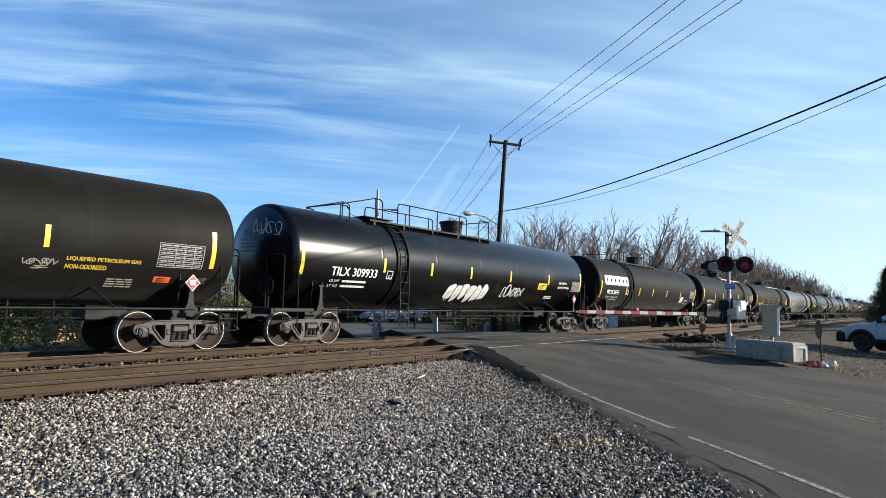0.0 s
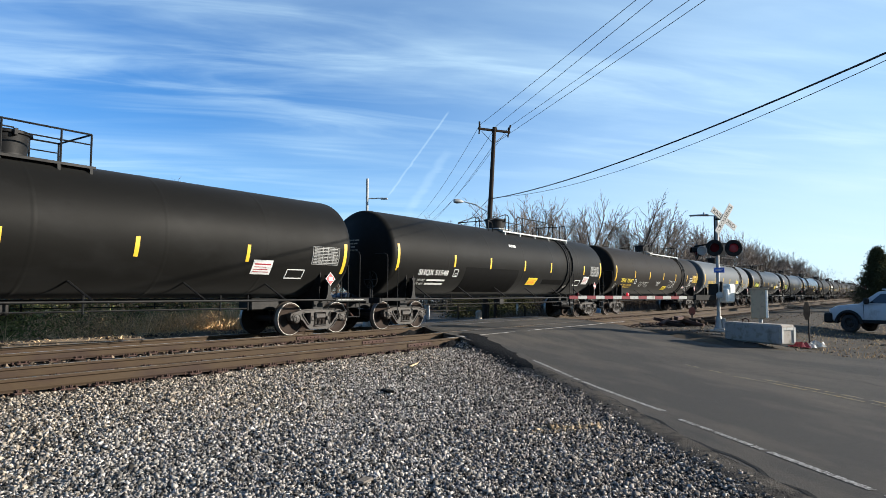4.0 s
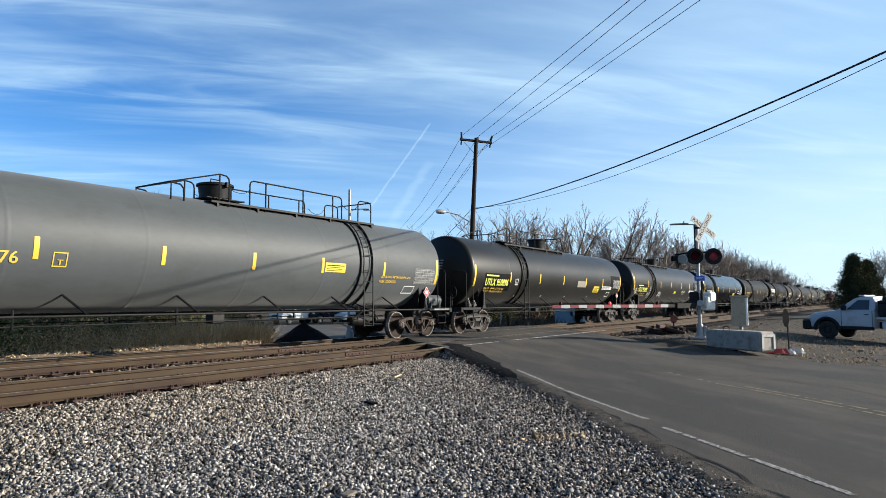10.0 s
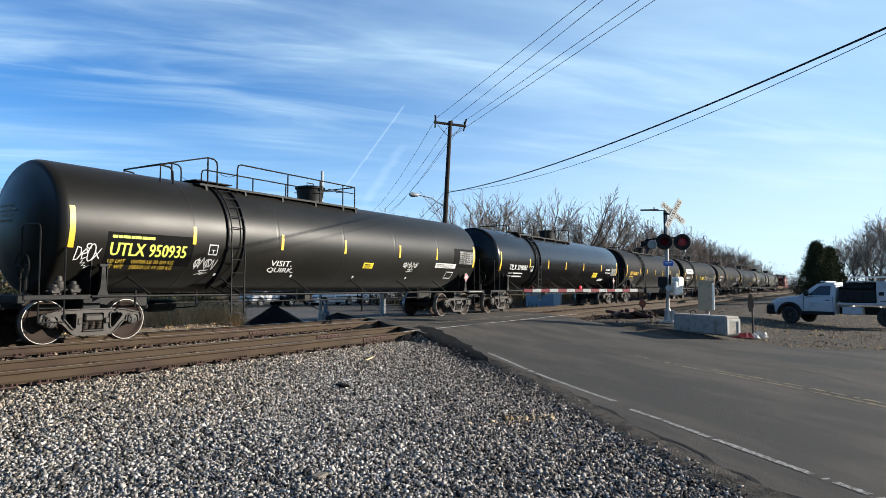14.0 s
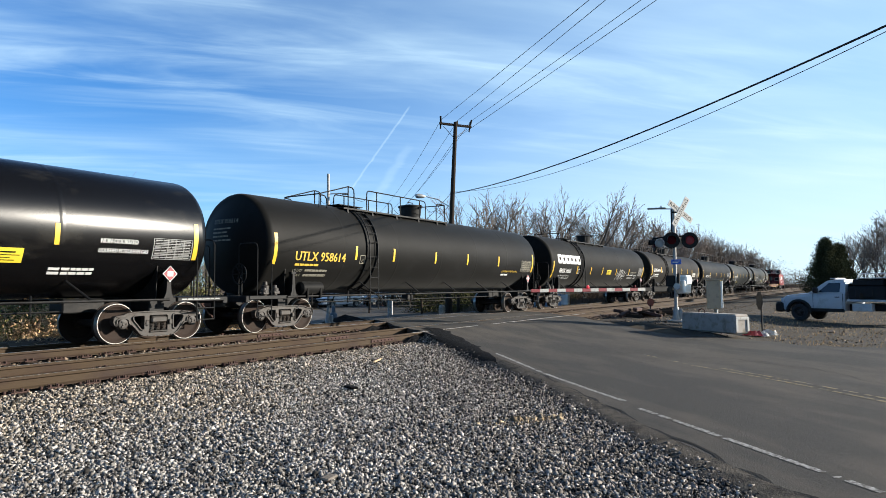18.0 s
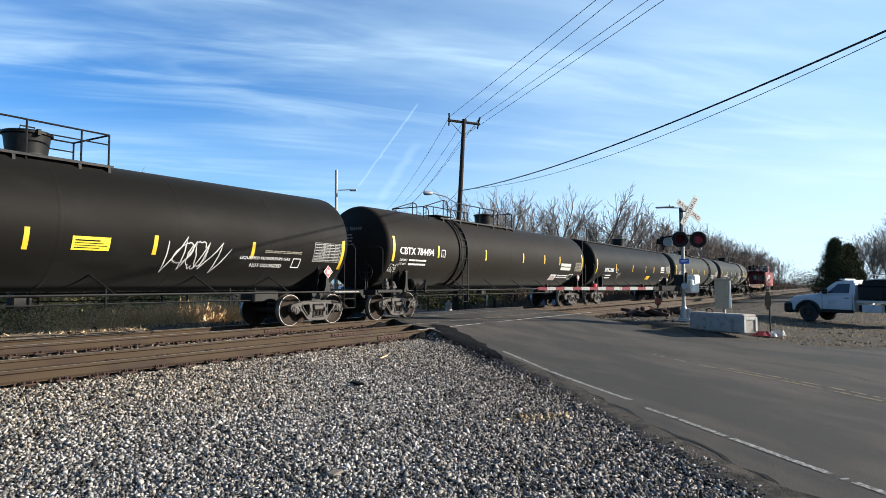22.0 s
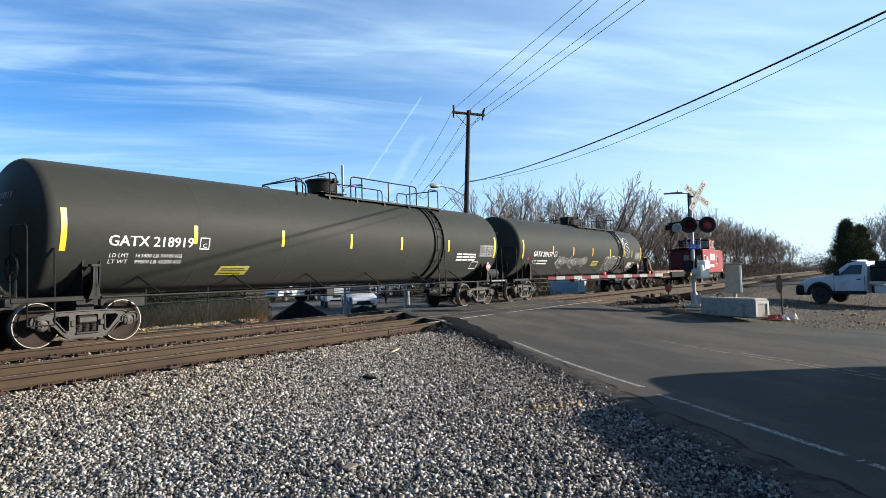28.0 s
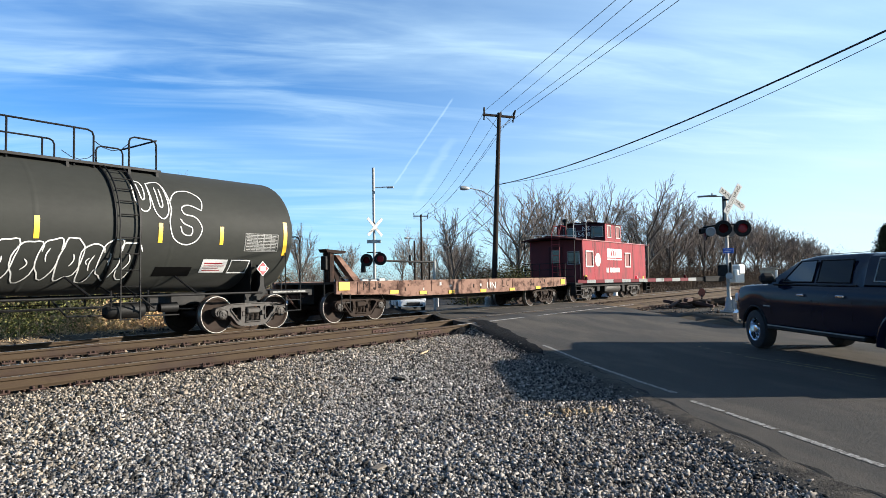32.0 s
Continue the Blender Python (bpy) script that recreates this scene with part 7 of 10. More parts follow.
            f = Geo().tube([(x + s * 0.03, y - 0.34, 3.33), (x + s * 0.03, y + 0.34, 3.33), (x + s * 0.03, y + 0.34, 3.87), (x + s * 0.03, y - 0.34, 3.87), (x + s * 0.03, y - 0.34, 3.33)], 0.022, 6)
            part("cupola_frame", f, M["white_old"], cup)
    part("cupola_roof", arch(-1.54, 0.94, 1.46, 4.03, 0.12, 0.04), dark, cup, "", smooth=40)
    part("chimney", Geo().lathe([(3.1, 0), (3.1, 0.09), (4.15, 0.09), (4.15, 0.16), (4.3, 0.16), (4.34, 0)], "z", 12, (-2.2, 0.5, 0)), M["black"], car)
    g = Geo()
    for y in (-0.9, -0.2):
        g.tube([(-2.7, y, 3.1), (-2.7, y, 3.95), (-2.55, y, 4.15), (-2.2, y, 4.2), (-1.8, y, 4.1)], 0.02, 6)
    g.tube([(-2.7, -0.9, 3.6), (-2.7, -0.2, 3.6)], 0.016, 6)
    g.tube([(-2.7, -0.9, 3.95), (-2.7, -0.2, 3.95)], 0.016, 6)
    part("roof_rail", g, M["white_old"], car, "pale bent roof rails")
    for s in (-1, 1):
        part("eave_trim", Geo().cbox(-4.42, 4.42, *sorted((s * 1.452, s * 1.485)), 3.03, 3.075, 0.008), M["pale_red"], car, "sun-bleached eave edge")
        part("cupola_trim", Geo().cbox(-1.50, 0.90, *sorted((s * 1.402, s * 1.45)), 4.0, 4.035, 0.006), M["pale_red"], cup)
    part("roof_end_rail", Geo().tube([(-5.12, -1.40, 3.08), (-5.12, -1.40, 3.22), (-5.12, 0.9, 3.34), (-5.12, 0.9, 3.2)], 0.018, 6), M["white_old"], car, "pale roof rail")
    part("roof_walk", Geo().cbox(-5.0, -1.5, -0.25, 0.25, 3.24, 3.28, 0.01), dark, car)
    for x in (-3.0, 2.4):
        part("side_seam", Geo().box(x - 0.012, x + 0.012, -1.456, -1.449, 0.95, 3.03), M["caboose_dirt_shade"], car)
    part("side_sill", Geo().cbox(-4.42, 4.42, -1.475, -1.40, 0.90, 0.98, 0.01), M["caboose_dirt_shade"], car)
    part("marker_lamp", Geo().cbox(-4.36, -4.16, -1.56, -1.46, 1.02, 1.30, 0.03), M["y_mark"], car, "yellow marker box")
    # markings
    m = Matrix.Translation((-1.435, 0, 3.72)) @ Matrix.Rotation(-math.pi / 2, 4, "Z")
    flat_text(car, "NS", m @ Matrix.Translation((0.34, 0, 0.10)), 0.42, 0.22, M["w_mark"])
    flat_text(car, "5556 8", m @ Matrix.Translation((0.0, 0, -0.22)), 1.15, 0.22, M["w_mark"])
    part("emblem_disc", Geo().lathe([(-1.462, 0), (-1.462, 0.34), (-1.45, 0.34)], "y", 24, (-2.6, 0, 2.08)), M["w_mark"], car, "white disc")
    part("emblem_block", Geo().box(-1.37, 0.65, -1.462, -1.45, 2.22, 2.69), M["w_mark"], car, "white emblem block")
    part("emblem_bar", Geo().box(-1.37, 0.65, -1.462, -1.45, 2.09, 2.16), M["w_mark"], car)
    for k in range(3):
        part("emblem_mark", Geo().prism([(-0.95 + 0.28 * k, 2.28), (-0.80 + 0.28 * k, 2.28), (-0.62 + 0.20 * k, 2.64 - 0.05 * k), (-0.74 + 0.20 * k, 2.64 - 0.05 * k)], -1.468, -1.463), red, car)
    for a, b in ((-1.52, -1.40), (-1.34, -1.22), (-1.02, -0.80), (-0.74, -0.52), (-0.46, -0.24), (-0.18, 0.04), (0.10, 0.28)):
        part("number_bar", Geo().box(a, b, -1.462, -1.45, 1.43, 1.68), M["w_mark"], car)
    for x in (4.0,):
        part("reflector_patch", Geo().box(x - 0.12, x + 0.12, -1.462, -1.45, 0.98, 1.2), M["yellow"], car)
    part("frame", Geo().cbox(-4.4, 4.4, -1.2, 1.2, 0.72, 0.92, 0.02), M["black"], car)
    part("tank_below", Geo().lathe([(-1.1, 0), (-1.1, 0.22), (-1.02, 0.26), (1.02, 0.26), (1.1, 0.22), (1.1, 0)], "x", 16, (0.1, -0.9, 0.58)), M["truckiron"], car, "grey cylinder under the floor")
    for x, h_ in ((-0.9, 0.3), (1.6, 0.35), (-1.9, 0.25)):
        part("underfloor_box", Geo().cbox(x - 0.18, x + 0.18, -1.15, -0.7, 0.72 - h_, 0.74, 0.02), M["black"], car)
    for mm in (Matrix.Translation((-4.4, 0, 0)), TURN @ Matrix.Translation((-4.4, 0, 0))):
        part("coupler", MESH["coupler"], M["spike"], car, "", mm)
    for s in (-1, 1):
        add_truck(car, s * 3.35, u, M["truckiron"])
    TRAIN.append((car, u))


flat_car(292.74)
caboose(306.45)


# ---- poles and wires ----
def sag_wire(g, a, b, sag, r, n=24):
    a, b = Vector(a), Vector(b)
    g.tube([a.lerp(b, i / n) - Vector((0, 0, 4 * sag * (i / n) * (1 - i / n))) for i in range(n + 1)], r, 5)


POLE = Vector((32.13, 20.11, -0.4))
NEXT_POLE = Vector((0.2, -17.5, -0.5))


def utility_pole(at, top, arm_dir, label, lamp=None, lean=(0, 0)):
    p = thing("utility_pole", label, "utility pole", at=Matrix.Translation(at) @ pose(0, 0, 0, lean[0], lean[1], 0))
    h = top - at[2]
    part("shaft", Geo().tube([(0, 0, -0.3), (0, 0, h * 0.5), (0, 0, h)], 0.17, 12, r1=0.11), M["wood"], p)
    a = math.degrees(math.atan2(arm_dir[1], arm_dir[0]))
    arm = part("crossarm", Geo().cbox(-0.98, 0.98, -0.06, 0.06, h - 0.25, h - 0.12, 0.01), M["wood"], p, "", pose(0, 0, 0, 0, 0, a))
    for x in (-0.9, 0.1, 0.9):
        part("insulator", Geo().lathe([(-0.12, 0.0), (-0.12, 0.03), (0.02, 0.03), (0.02, 0.06), (0.08, 0.07), (0.10, 0.04), (0.16, 0.05), (0.2, 0)], "z", 10, (x, 0, h - 0.12)), M["black"], arm)
        if abs(x) > 0.5:
            part("dead_end", Geo().tube([(x, 0, h - 0.10), (x * 1.06, -0.10, h + 0.22)], 0.055, 8).tube([(x, 0, h - 0.2), (x * 0.98, 0.1, h - 0.48)], 0.045, 8), M["black"], arm, "bulky dark line insulator")
    g = Geo()
    for s in (-1, 1):
        g.tube([(s * 0.75, 0.05, h - 0.3), (0, 0.09, h - 0.95)], 0.018, 5)
    part("brace", g, M["grey_steel"], arm)
    return p


pole_near = utility_pole(POLE, 10.9, (0.75, -0.66), "tall dark wooden utility pole with a crossarm and street lamp", lean=(2.2, 2.0))
utility_pole(NEXT_POLE, 8.9, (0.75, -0.66), "dark wooden utility pole behind the road")
pole_far = utility_pole(Vector((66.0, 52.0, -0.71)), 9.6, (0.75, -0.66), "distant wooden utility pole with a crossarm and lamp")
# street lamps on brackets
for p, z, d in ((pole_near, 6.35, Vector((-0.75, 0.66, 0))), (pole_far, 6.6, Vector((-0.75, 0.66, 0)))):
    z -= p.location.z
    g = Geo().tube([d * 0.1 + Vector((0, 0, z - 0.5)), d * 0.9 + Vector((0, 0, z - 0.1)), d * 1.7 + Vector((0, 0, z + 0.02))], 0.03, 8)
    br = part("lamp_bracket", g, M["grey_steel"], p)
    c_ = d * 1.95 + Vector((0, 0, z))
    part("street_lamp_head", Geo().lathe([(-0.32, 0.03), (-0.2, 0.10), (0.05, 0.14), (0.22, 0.12), (0.30, 0)], "x", 14), M["alum"] if "alum" in M else M["grey_steel"], br, "pale lamp head",
         Matrix.Translation(c_) @ Matrix.Rotation(math.atan2(d.y, d.x), 4, "Z"))

wires = thing("power_lines", "black overhead power and phone lines", "power line")
AX = Vector((0.75, -0.66, 0))
top_near = pole_near.matrix_basis @ Vector((0, 0, 11.38))
top_far = Vector((66.0, 52.0, 9.68))
for off, drop, q in ((-0.9, 0.0, (18.54, 5.90, 10.2)), (0.1, 0.0, (18.81, 5.5, 10.2)), (0.9, 0.0, (19.44, 4.56, 10.2)), (0.0, 1.05, (19.71, 4.16, 10.2))):
    a = top_near + AX * off - Vector((0, 0, drop))
    g = Geo()
    sag_wire(g, a, a + (Vector(q) - a) * 2.6, 0.12, 0.011)
    part("wire", g, M["wire"], wires)
    g = Geo()
    sag_wire(g, a, top_far + AX * off - Vector((0, 0, drop)), 0.9, 0.012)
    part("wire", g, M["wire"], wires)


def cable_run(z0, k, c, reach=46.0):
    """Ends and sag of a cable that leaves the pole at height z0 with slope k and curve c."""
    w = Vector((-0.653, -0.757, 0))
    a = Vector((base_n.x, base_n.y, z0))
    return a, a + w * reach + Vector((0, 0, k * reach + c * reach * reach)), c * reach * reach / 4


base_n = pole_near.matrix_basis @ Vector((0.1, 0, 7.15))
g = Geo()
sag_wire(g, *cable_run(6.67, -0.0867, 0.002437), 0.024, 40)
part("cable", g, M["wire"], wires, "thick bundled cable")
g = Geo()
sag_wire(g, *cable_run(6.76, -0.1362, 0.003993), 0.009, 40)
part("cable", g, M["wire"], wires)
for z, sg_ in ((7.2, 0.7), (6.6, 0.9), (5.4, 0.6)):
    g = Geo()
    sag_wire(g, pole_near.matrix_basis @ Vector((0, 0, z)), Vector((66.0, 52.0, z - 0.6)), sg_ * 1.6, 0.016)
    part("cable", g, M["wire"], wires)
g = Geo()
sag_wire(g, pole_near.matrix_basis @ Vector((0, 0, 7.2)), POLE + Vector((6.5, -1.5, 0)), 0.0, 0.008)
part("guy_wire", g, M["wire"], wires)
# slim posts and thin far poles by the lot
for at, h_ in (((38.5, 31.0, -0.71), 4.9), ((52.0, 40.0, -0.71), 4.4), ((74.0, 41.0, -0.71), 3.0)):
    p = thing("slim_post", "slim dark post beside the lot", "post", at=pose(*at))
    part("shaft", Geo().tube([(0, 0, -0.2), (0, 0, h_)], 0.07, 8), M["wood"], p)


# ---- trees ----
def bare_tree(seed, height, spread=0.5, twigs=5):
    """Short trunk, steep limbs and a broom-like crown of fine rising twigs, as two shapes."""
    r = random.Random(seed)
    trunk, crown = Geo(), Geo()
    tops = []

    def limb(p, d, ln, rad, n, lift, wander):
        pts, dd = [p.copy()], d.copy()
        for i in range(n):
            dd = (dd + Vector((r.uniform(-1, 1), r.uniform(-1, 1), r.uniform(-0.5, 0.5))) * wander + Vector((0, 0, lift))).normalized()
            pts.append(pts[-1] + dd * ln / n)
        tops.append(pts[-1].z)
        return pts

    def at(pts, t):
        k = min(int(t * (len(pts) - 1)), len(pts) - 2)
        f_ = t * (len(pts) - 1) - k
        return pts[k].lerp(pts[k + 1], f_), (pts[k + 1] - pts[k]).normalized()

    def fork(d, ang):
        side = d.orthogonal().normalized()
        side.rotate(Matrix.Rotation(r.uniform(0, 6.283), 3, d))
        return (d * math.cos(ang) + side * math.sin(ang)).normalized()

    stem = limb(Vector((0, 0, -0.2)), Vector((0, 0, 1)), height * 0.62, 0, 5, 0.08, 0.10)
    trunk.tube(stem, height * 0.018, 7, False, height * 0.007)
    n_limb = 9
    for a in range(n_limb):
        p, d = at(stem, 0.28 + 0.72 * a / (n_limb - 1))
        ln = height * (0.56 - 0.18 * a / n_limb) * r.uniform(0.85, 1.1)
        main = limb(p, fork(d, r.uniform(0.45, 1.0) * spread * 1.9), ln, 0, 4, 0.12, 0.09)
        trunk.tube(main, height * 0.0100, 5, False, height * 0.0032)
        for b in range(8):
            p2, d2 = at(main, 0.22 + 0.78 * (b + r.random()) / 8)
            br = limb(p2, fork(d2, r.uniform(0.35, 0.75)), ln * r.uniform(0.30, 0.48), 0, 3, 0.12, 0.11)
            crown.tube(br, height * 0.0034, 4, False, height * 0.0018)
            for c_ in range(5):
                p3, d3 = at(br, 0.15 + 0.85 * (c_ + r.random()) / 5)
                tw = limb(p3, fork(d3, r.uniform(0.3, 0.7)), ln * r.uniform(0.15, 0.26), 0, 2, 0.10, 0.12)
                crown.tube(tw, height * 0.0019, 3, False, height * 0.0011)
                for e in range(twigs):
                    p4, d4 = at(tw, r.uniform(0.2, 1.0))
                    crown.tube([p4, p4 + fork(d4, r.uniform(0.25, 0.65)) * ln * r.uniform(0.06, 0.13)], height * 0.0013, 3, False, height * 0.0008)
    k = height / max(tops)
    for g in (trunk, crown):
        g.v = [tuple(c * k for c in p) for p in g.v]
    return trunk, crown


def add_tree(seed, height, at, spread=0.5, twigs=3):
    t = thing("bare_tree", "leafless grey-brown deciduous tree", "tree", "bare trees along the line", at=pose(*at))
    a, b = bare_tree(seed, height, spread, twigs)
    part("trunk", a, M["bark"], t, smooth=60)
    part("crown", b, M["twig"], t, "fine bare twigs", smooth=None)
    return t


# tall trees standing out of the belt, then the lower growth behind and along it
tree_kinds = [add_tree(11, 11.6, (58.9, 30, -0.72)), add_tree(12, 12.6, (66.6, 28, -0.72), 0.42), add_tree(13, 13.6, (78.2, 27, -0.72), 0.46), add_tree(14, 11.2, (54.4, 31.0, -0.72), 0.52)]
for kind, x, y, s in ((2, 87.0, 27, 0.98), (1, 103.6, 27, 1.08), (3, 62.5, 31.5, 0.98), (0, 71.5, 30.5, 0.92), (3, 95.0, 29, 1.1), (0, 112.0, 28, 1.15)):
    c = copy_thing(tree_kinds[kind], pose(x, y, -0.72, 0, 0, x * 37))
    c.scale = (s, s, s)
tr = random.Random(5)
x_tree = 50.0
while x_tree < 330:
    src = tr.choice(tree_kinds)
    y = tr.uniform(28, 38) + (x_tree - 47) * 0.02
    c = copy_thing(src, pose(x_tree, y, -0.72, 0, 0, tr.uniform(0, 360)))
    s = tr.uniform(0.85, 1.15) * float(np.interp(x_tree, [50, 80, 105, 140, 200], [0.55, 0.62, 0.88, 1.05, 1.25]))
    c.scale = (s, s, s * tr.uniform(0.9, 1.1))
    x_tree += tr.uniform(2.2, 4.4) * (0.7 + x_tree / 170)


def thicket(name, n, place, height, width, material, label, seed, lean=0.25, category="brush", up=0.0):
    """Upright blades or stems, each a bent strip of two quads with three sides."""
    r = np.random.default_rng(seed)
    p = place(r, n)
    n = len(p)
    h = height[0] + (height[1] - height[0]) * r.uniform(0, 1, (n, 1)) ** 1.6
    w = r.uniform(width[0], width[1], (n, 1))
    a = r.uniform(0, 2 * math.pi, (n, 1))
    d = np.concatenate([np.cos(a), np.sin(a), np.zeros((n, 1))], 1)
    b = r.normal(0, lean, (n, 2))
    mid = np.concatenate([b * h * 0.4, h * 0.55], 1)
    top = np.concatenate([b * h * 1.1, h], 1)
    v = np.stack([p - d * w, p + d * w, p + mid - d * w * 0.8, p + mid + d * w * 0.8, p + top - d * w * 0.15, p + top + d * w * 0.15], 1)
    f = np.array([(0, 1, 3, 2), (2, 3, 5, 4)])
    f = (f[None] + 6 * np.arange(n)[:, None, None]).reshape(-1, 4)
    me = fast_mesh(name, v.reshape(-1, 3), f)
    me.materials.append(material)
    return tagged(new(name, me), label, category, kind="stuff")


M["thicket"] = mat("brown_winter_thicket", (0.105, 0.078, 0.058), 0.95, spec=0.1, var=0.2, scale=0.3, fine=3, bump=0, island=0.4)
M["straw"] = mat("dry_straw_grass", (0.66, 0.44, 0.22), 0.9, spec=0.15, var=0.2, scale=0.4, fine=4, bump=0, island=0.4)
M["cane"] = mat("bleached_cane", (0.80, 0.58, 0.34), 0.9, spec=0.15, var=0.15, scale=0.6, fine=5, bump=0, island=0.3)
M["shrub"] = mat("dark_shrub_leaves", (0.050, 0.050, 0.020), 0.9, spec=0.1, var=0.25, scale=0.5, fine=4, bump=0, island=0.45)
M["green"] = mat("dull_green_leaves", (0.185, 0.185, 0.066), 0.9, spec=0.15, var=0.25, scale=0.5, fine=4, bump=0, island=0.45)


def belt(r, n):
    x = 52 + 290 * r.uniform(0, 1, n) ** 1.7
    y = 25 + 16 * r.uniform(0, 1, n)
    return np.stack([x, y, np.full(n, -0.72)], 1)


thicket("woodland_thicket", 26000, belt, (0.6, 4.2), (0.008, 0.024), M["thicket"], "dense brown leafless undergrowth along the tree belt", 21, 0.34, "undergrowth")


def verge(r, n):
    x = -14 + 32 * r.uniform(0, 1, n)
    y = 17.2 + 4.5 * r.uniform(0, 1, n) ** 1.4
    x, y = x[x < 0.87 * y], y[x < 0.87 * y]
    return np.stack([x, y, ground_height(x, y)], 1)


thicket("verge_grass", 7000, verge, (0.06, 0.4), (0.006, 0.016), M["straw"], "dry straw-coloured grass behind the tracks", 22, 0.5, "grass")


# ---- crossing signals ----
M["alum"] = mat("dull_aluminium", (0.31, 0.30, 0.28), 0.55, metal=0.2, var=0.12, scale=4, fine=40, bump=0.05, dirt=(0.35, 0.34, 0.32), amount=0.2)
M["blue_sign"] = mat("blue_sign_film", (0.03, 0.10, 0.42), 0.5, var=0.08, scale=5, fine=40, bump=0)
M["lens_dark"] = mat("unlit_red_lens", (0.055, 0.002, 0.004), 0.5, var=0.1, scale=8, fine=60, bump=0.1, spec=0.08)
M["lens_lit"] = glow("lit_red_lens", (0.10, 0.002, 0.006), 0.10)
M["lens_bright"] = glow("bright_red_lens", (0.6, 0.02, 0.03), 0.4)
M["arm_red"] = mat("dull_red_arm_film", (0.2028, 0.0156, 0.0234), 0.6, var=0.2, scale=4, fine=40, bump=0)
M["cream"] = mat("cream_painted_casting", (0.86, 0.83, 0.74), 0.55, var=0.12, scale=4, fine=40, bump=0.05)
M["cabinet"] = mat("tan_shaded_cabinet_paint", (0.36, 0.285, 0.19), 0.6, var=0.1, scale=3, fine=40, bump=0.04, dirt=(0.18, 0.155, 0.12), amount=0.2)


def flasher(parent, m, lens):
    """A round red light with its black backing disc and hood."""
    f = part("signal_light", Geo().lathe([(0.02, 0), (0.02, 0.285), (-0.01, 0.295), (-0.02, 0.285), (-0.02, 0)], "y", 28), M["black"], parent, "black round background", m)
    part("lamp_housing", Geo().lathe([(0.02, 0.17), (0.14, 0.16), (0.22, 0.10), (0.22, 0)], "y", 18), M["black"], f)
    part("lens", Geo().lathe([(-0.03, 0.0), (-0.045, 0.10), (-0.025, 0.155), (-0.02, 0.155)], "y", 20), lens, f, "red lens")
    g = Geo()
    n = 14
    for i in range(n):
        a0, a1 = math.radians(-10 + 200 * i / n), math.radians(-10 + 200 * (i + 1) / n)
        for r0, r1 in ((0.168, 0.172),):
            v = [(r * math.cos(a), y, r * math.sin(a)) for a in (a0, a1) for r, y in ((r0, -0.02), (r1, -0.02), (r1, -0.19), (r0, -0.19))]
            g.add(v, [(0, 4, 5, 1), (1, 5, 6, 2), (2, 6, 7, 3), (3, 7, 4, 0)])
    part("hood", g, M["black"], f)
    return f


def crossbuck(parent, m, words=True, half=0.115):
    """Two crossed white boards with black lettering."""
    for i, (ang, txt) in enumerate(((-45 + 0, "RAIL ROAD"), (45, "CROSSING"))):
        mm = m @ Matrix.Rotation(radians(-ang), 4, "Y") @ Matrix.Translation((0, -0.02 * i, 0))
        b = part("crossbuck_board", Geo().cbox(-0.61, 0.61, -0.008, 0.008, -half, half, 0.004), M["white_old"], parent, "white crossed board", mm)
        if words:
            flat_text(b, txt, Matrix.Translation((0, -0.0105, 0)), 1.08, 0.13, M["patch"])
    return


def crossing_signal(at, face, top, lamp_arm=True, lit=0, arm=None, flashers=None):
    """A mast with crossbuck, flashing lights and gate gear. face: the way its lights look, in degrees."""
    s = thing("crossing_signal", "railroad crossing signal mast with crossbuck and red flashers", "crossing signal", "crossing signals", at=pose(at[0], at[1], at[2], 0, 0, face + 90))
    h = top - at[2]
    part("mast", Geo().tube([(0, 0, 0.0), (0, 0, h)], 0.062, 14), M["alum"], s, "aluminium mast")
    part("mast_base", Geo().cbox(-0.18, 0.18, -0.18, 0.18, 0.0, 0.05, 0.01).lathe([(0.05, 0.15), (0.42, 0.10), (0.48, 0.075), (0.48, 0)], "z", 12).cbox(0.10, 0.22, -0.10, 0.10, 0.05, 0.4, 0.02), M["alum"], s, "cast base and junction box")
    part("foundation", Geo().cbox(-0.32, 0.32, -0.32, 0.32, -0.35, 0.0, 0.03), M["concrete"], s)
    return s, h


sig, sig_h = crossing_signal((24.73, 5.66, -0.06), 192, 4.10, True)
to_sig = sig.matrix_basis.inverted()


# local frame of the mast: x to the viewer's right, -y towards the viewer
crossbuck(sig, pose(0.24, -0.16, 3.93, 0, -12, 42))
part("crossbuck_clamp", Geo().cbox(-0.06, 0.34, -0.10, -0.02, 3.90, 3.96, 0.01), M["black"], sig)
part("upper_mast", Geo().tube([(-0.05, 0.02, 2.9), (-0.05, 0.02, 4.06)], 0.055, 10), M["black"], sig, "dark upper pipe")
part("lamp_arm", Geo().tube([(0, 0, 4.06), (-0.86, 0.0, 4.10)], 0.02, 6), M["grey_steel"], sig)
part("area_lamp", Geo().cbox(-0.92, -0.25, -0.10, 0.10, 4.08, 4.13, 0.02).tube([(-0.42, 0, 4.13), (-0.42, 0, 4.20)], 0.03, 8), M["grey_steel"], sig, "flat area lamp on an arm")
part("light_bar", Geo().tube([(-0.78, 0.02, 2.98), (-0.35, 0.0, 3.04), (0.0, 0, 3.05), (0.32, 0, 3.05), (0.58, -0.02, 2.98)], 0.03, 8), M["black"], sig)
flasher(sig, pose(-0.09, -0.20, 2.90, 0, 0, 10), M["lens_dark"])
flasher(sig, pose(0.53, -0.16, 2.88, 0, 0, 10), M["lens_lit"])
flasher(sig, pose(-0.70, 0.22, 2.80, 0, 0, -75), M["lens_dark"])
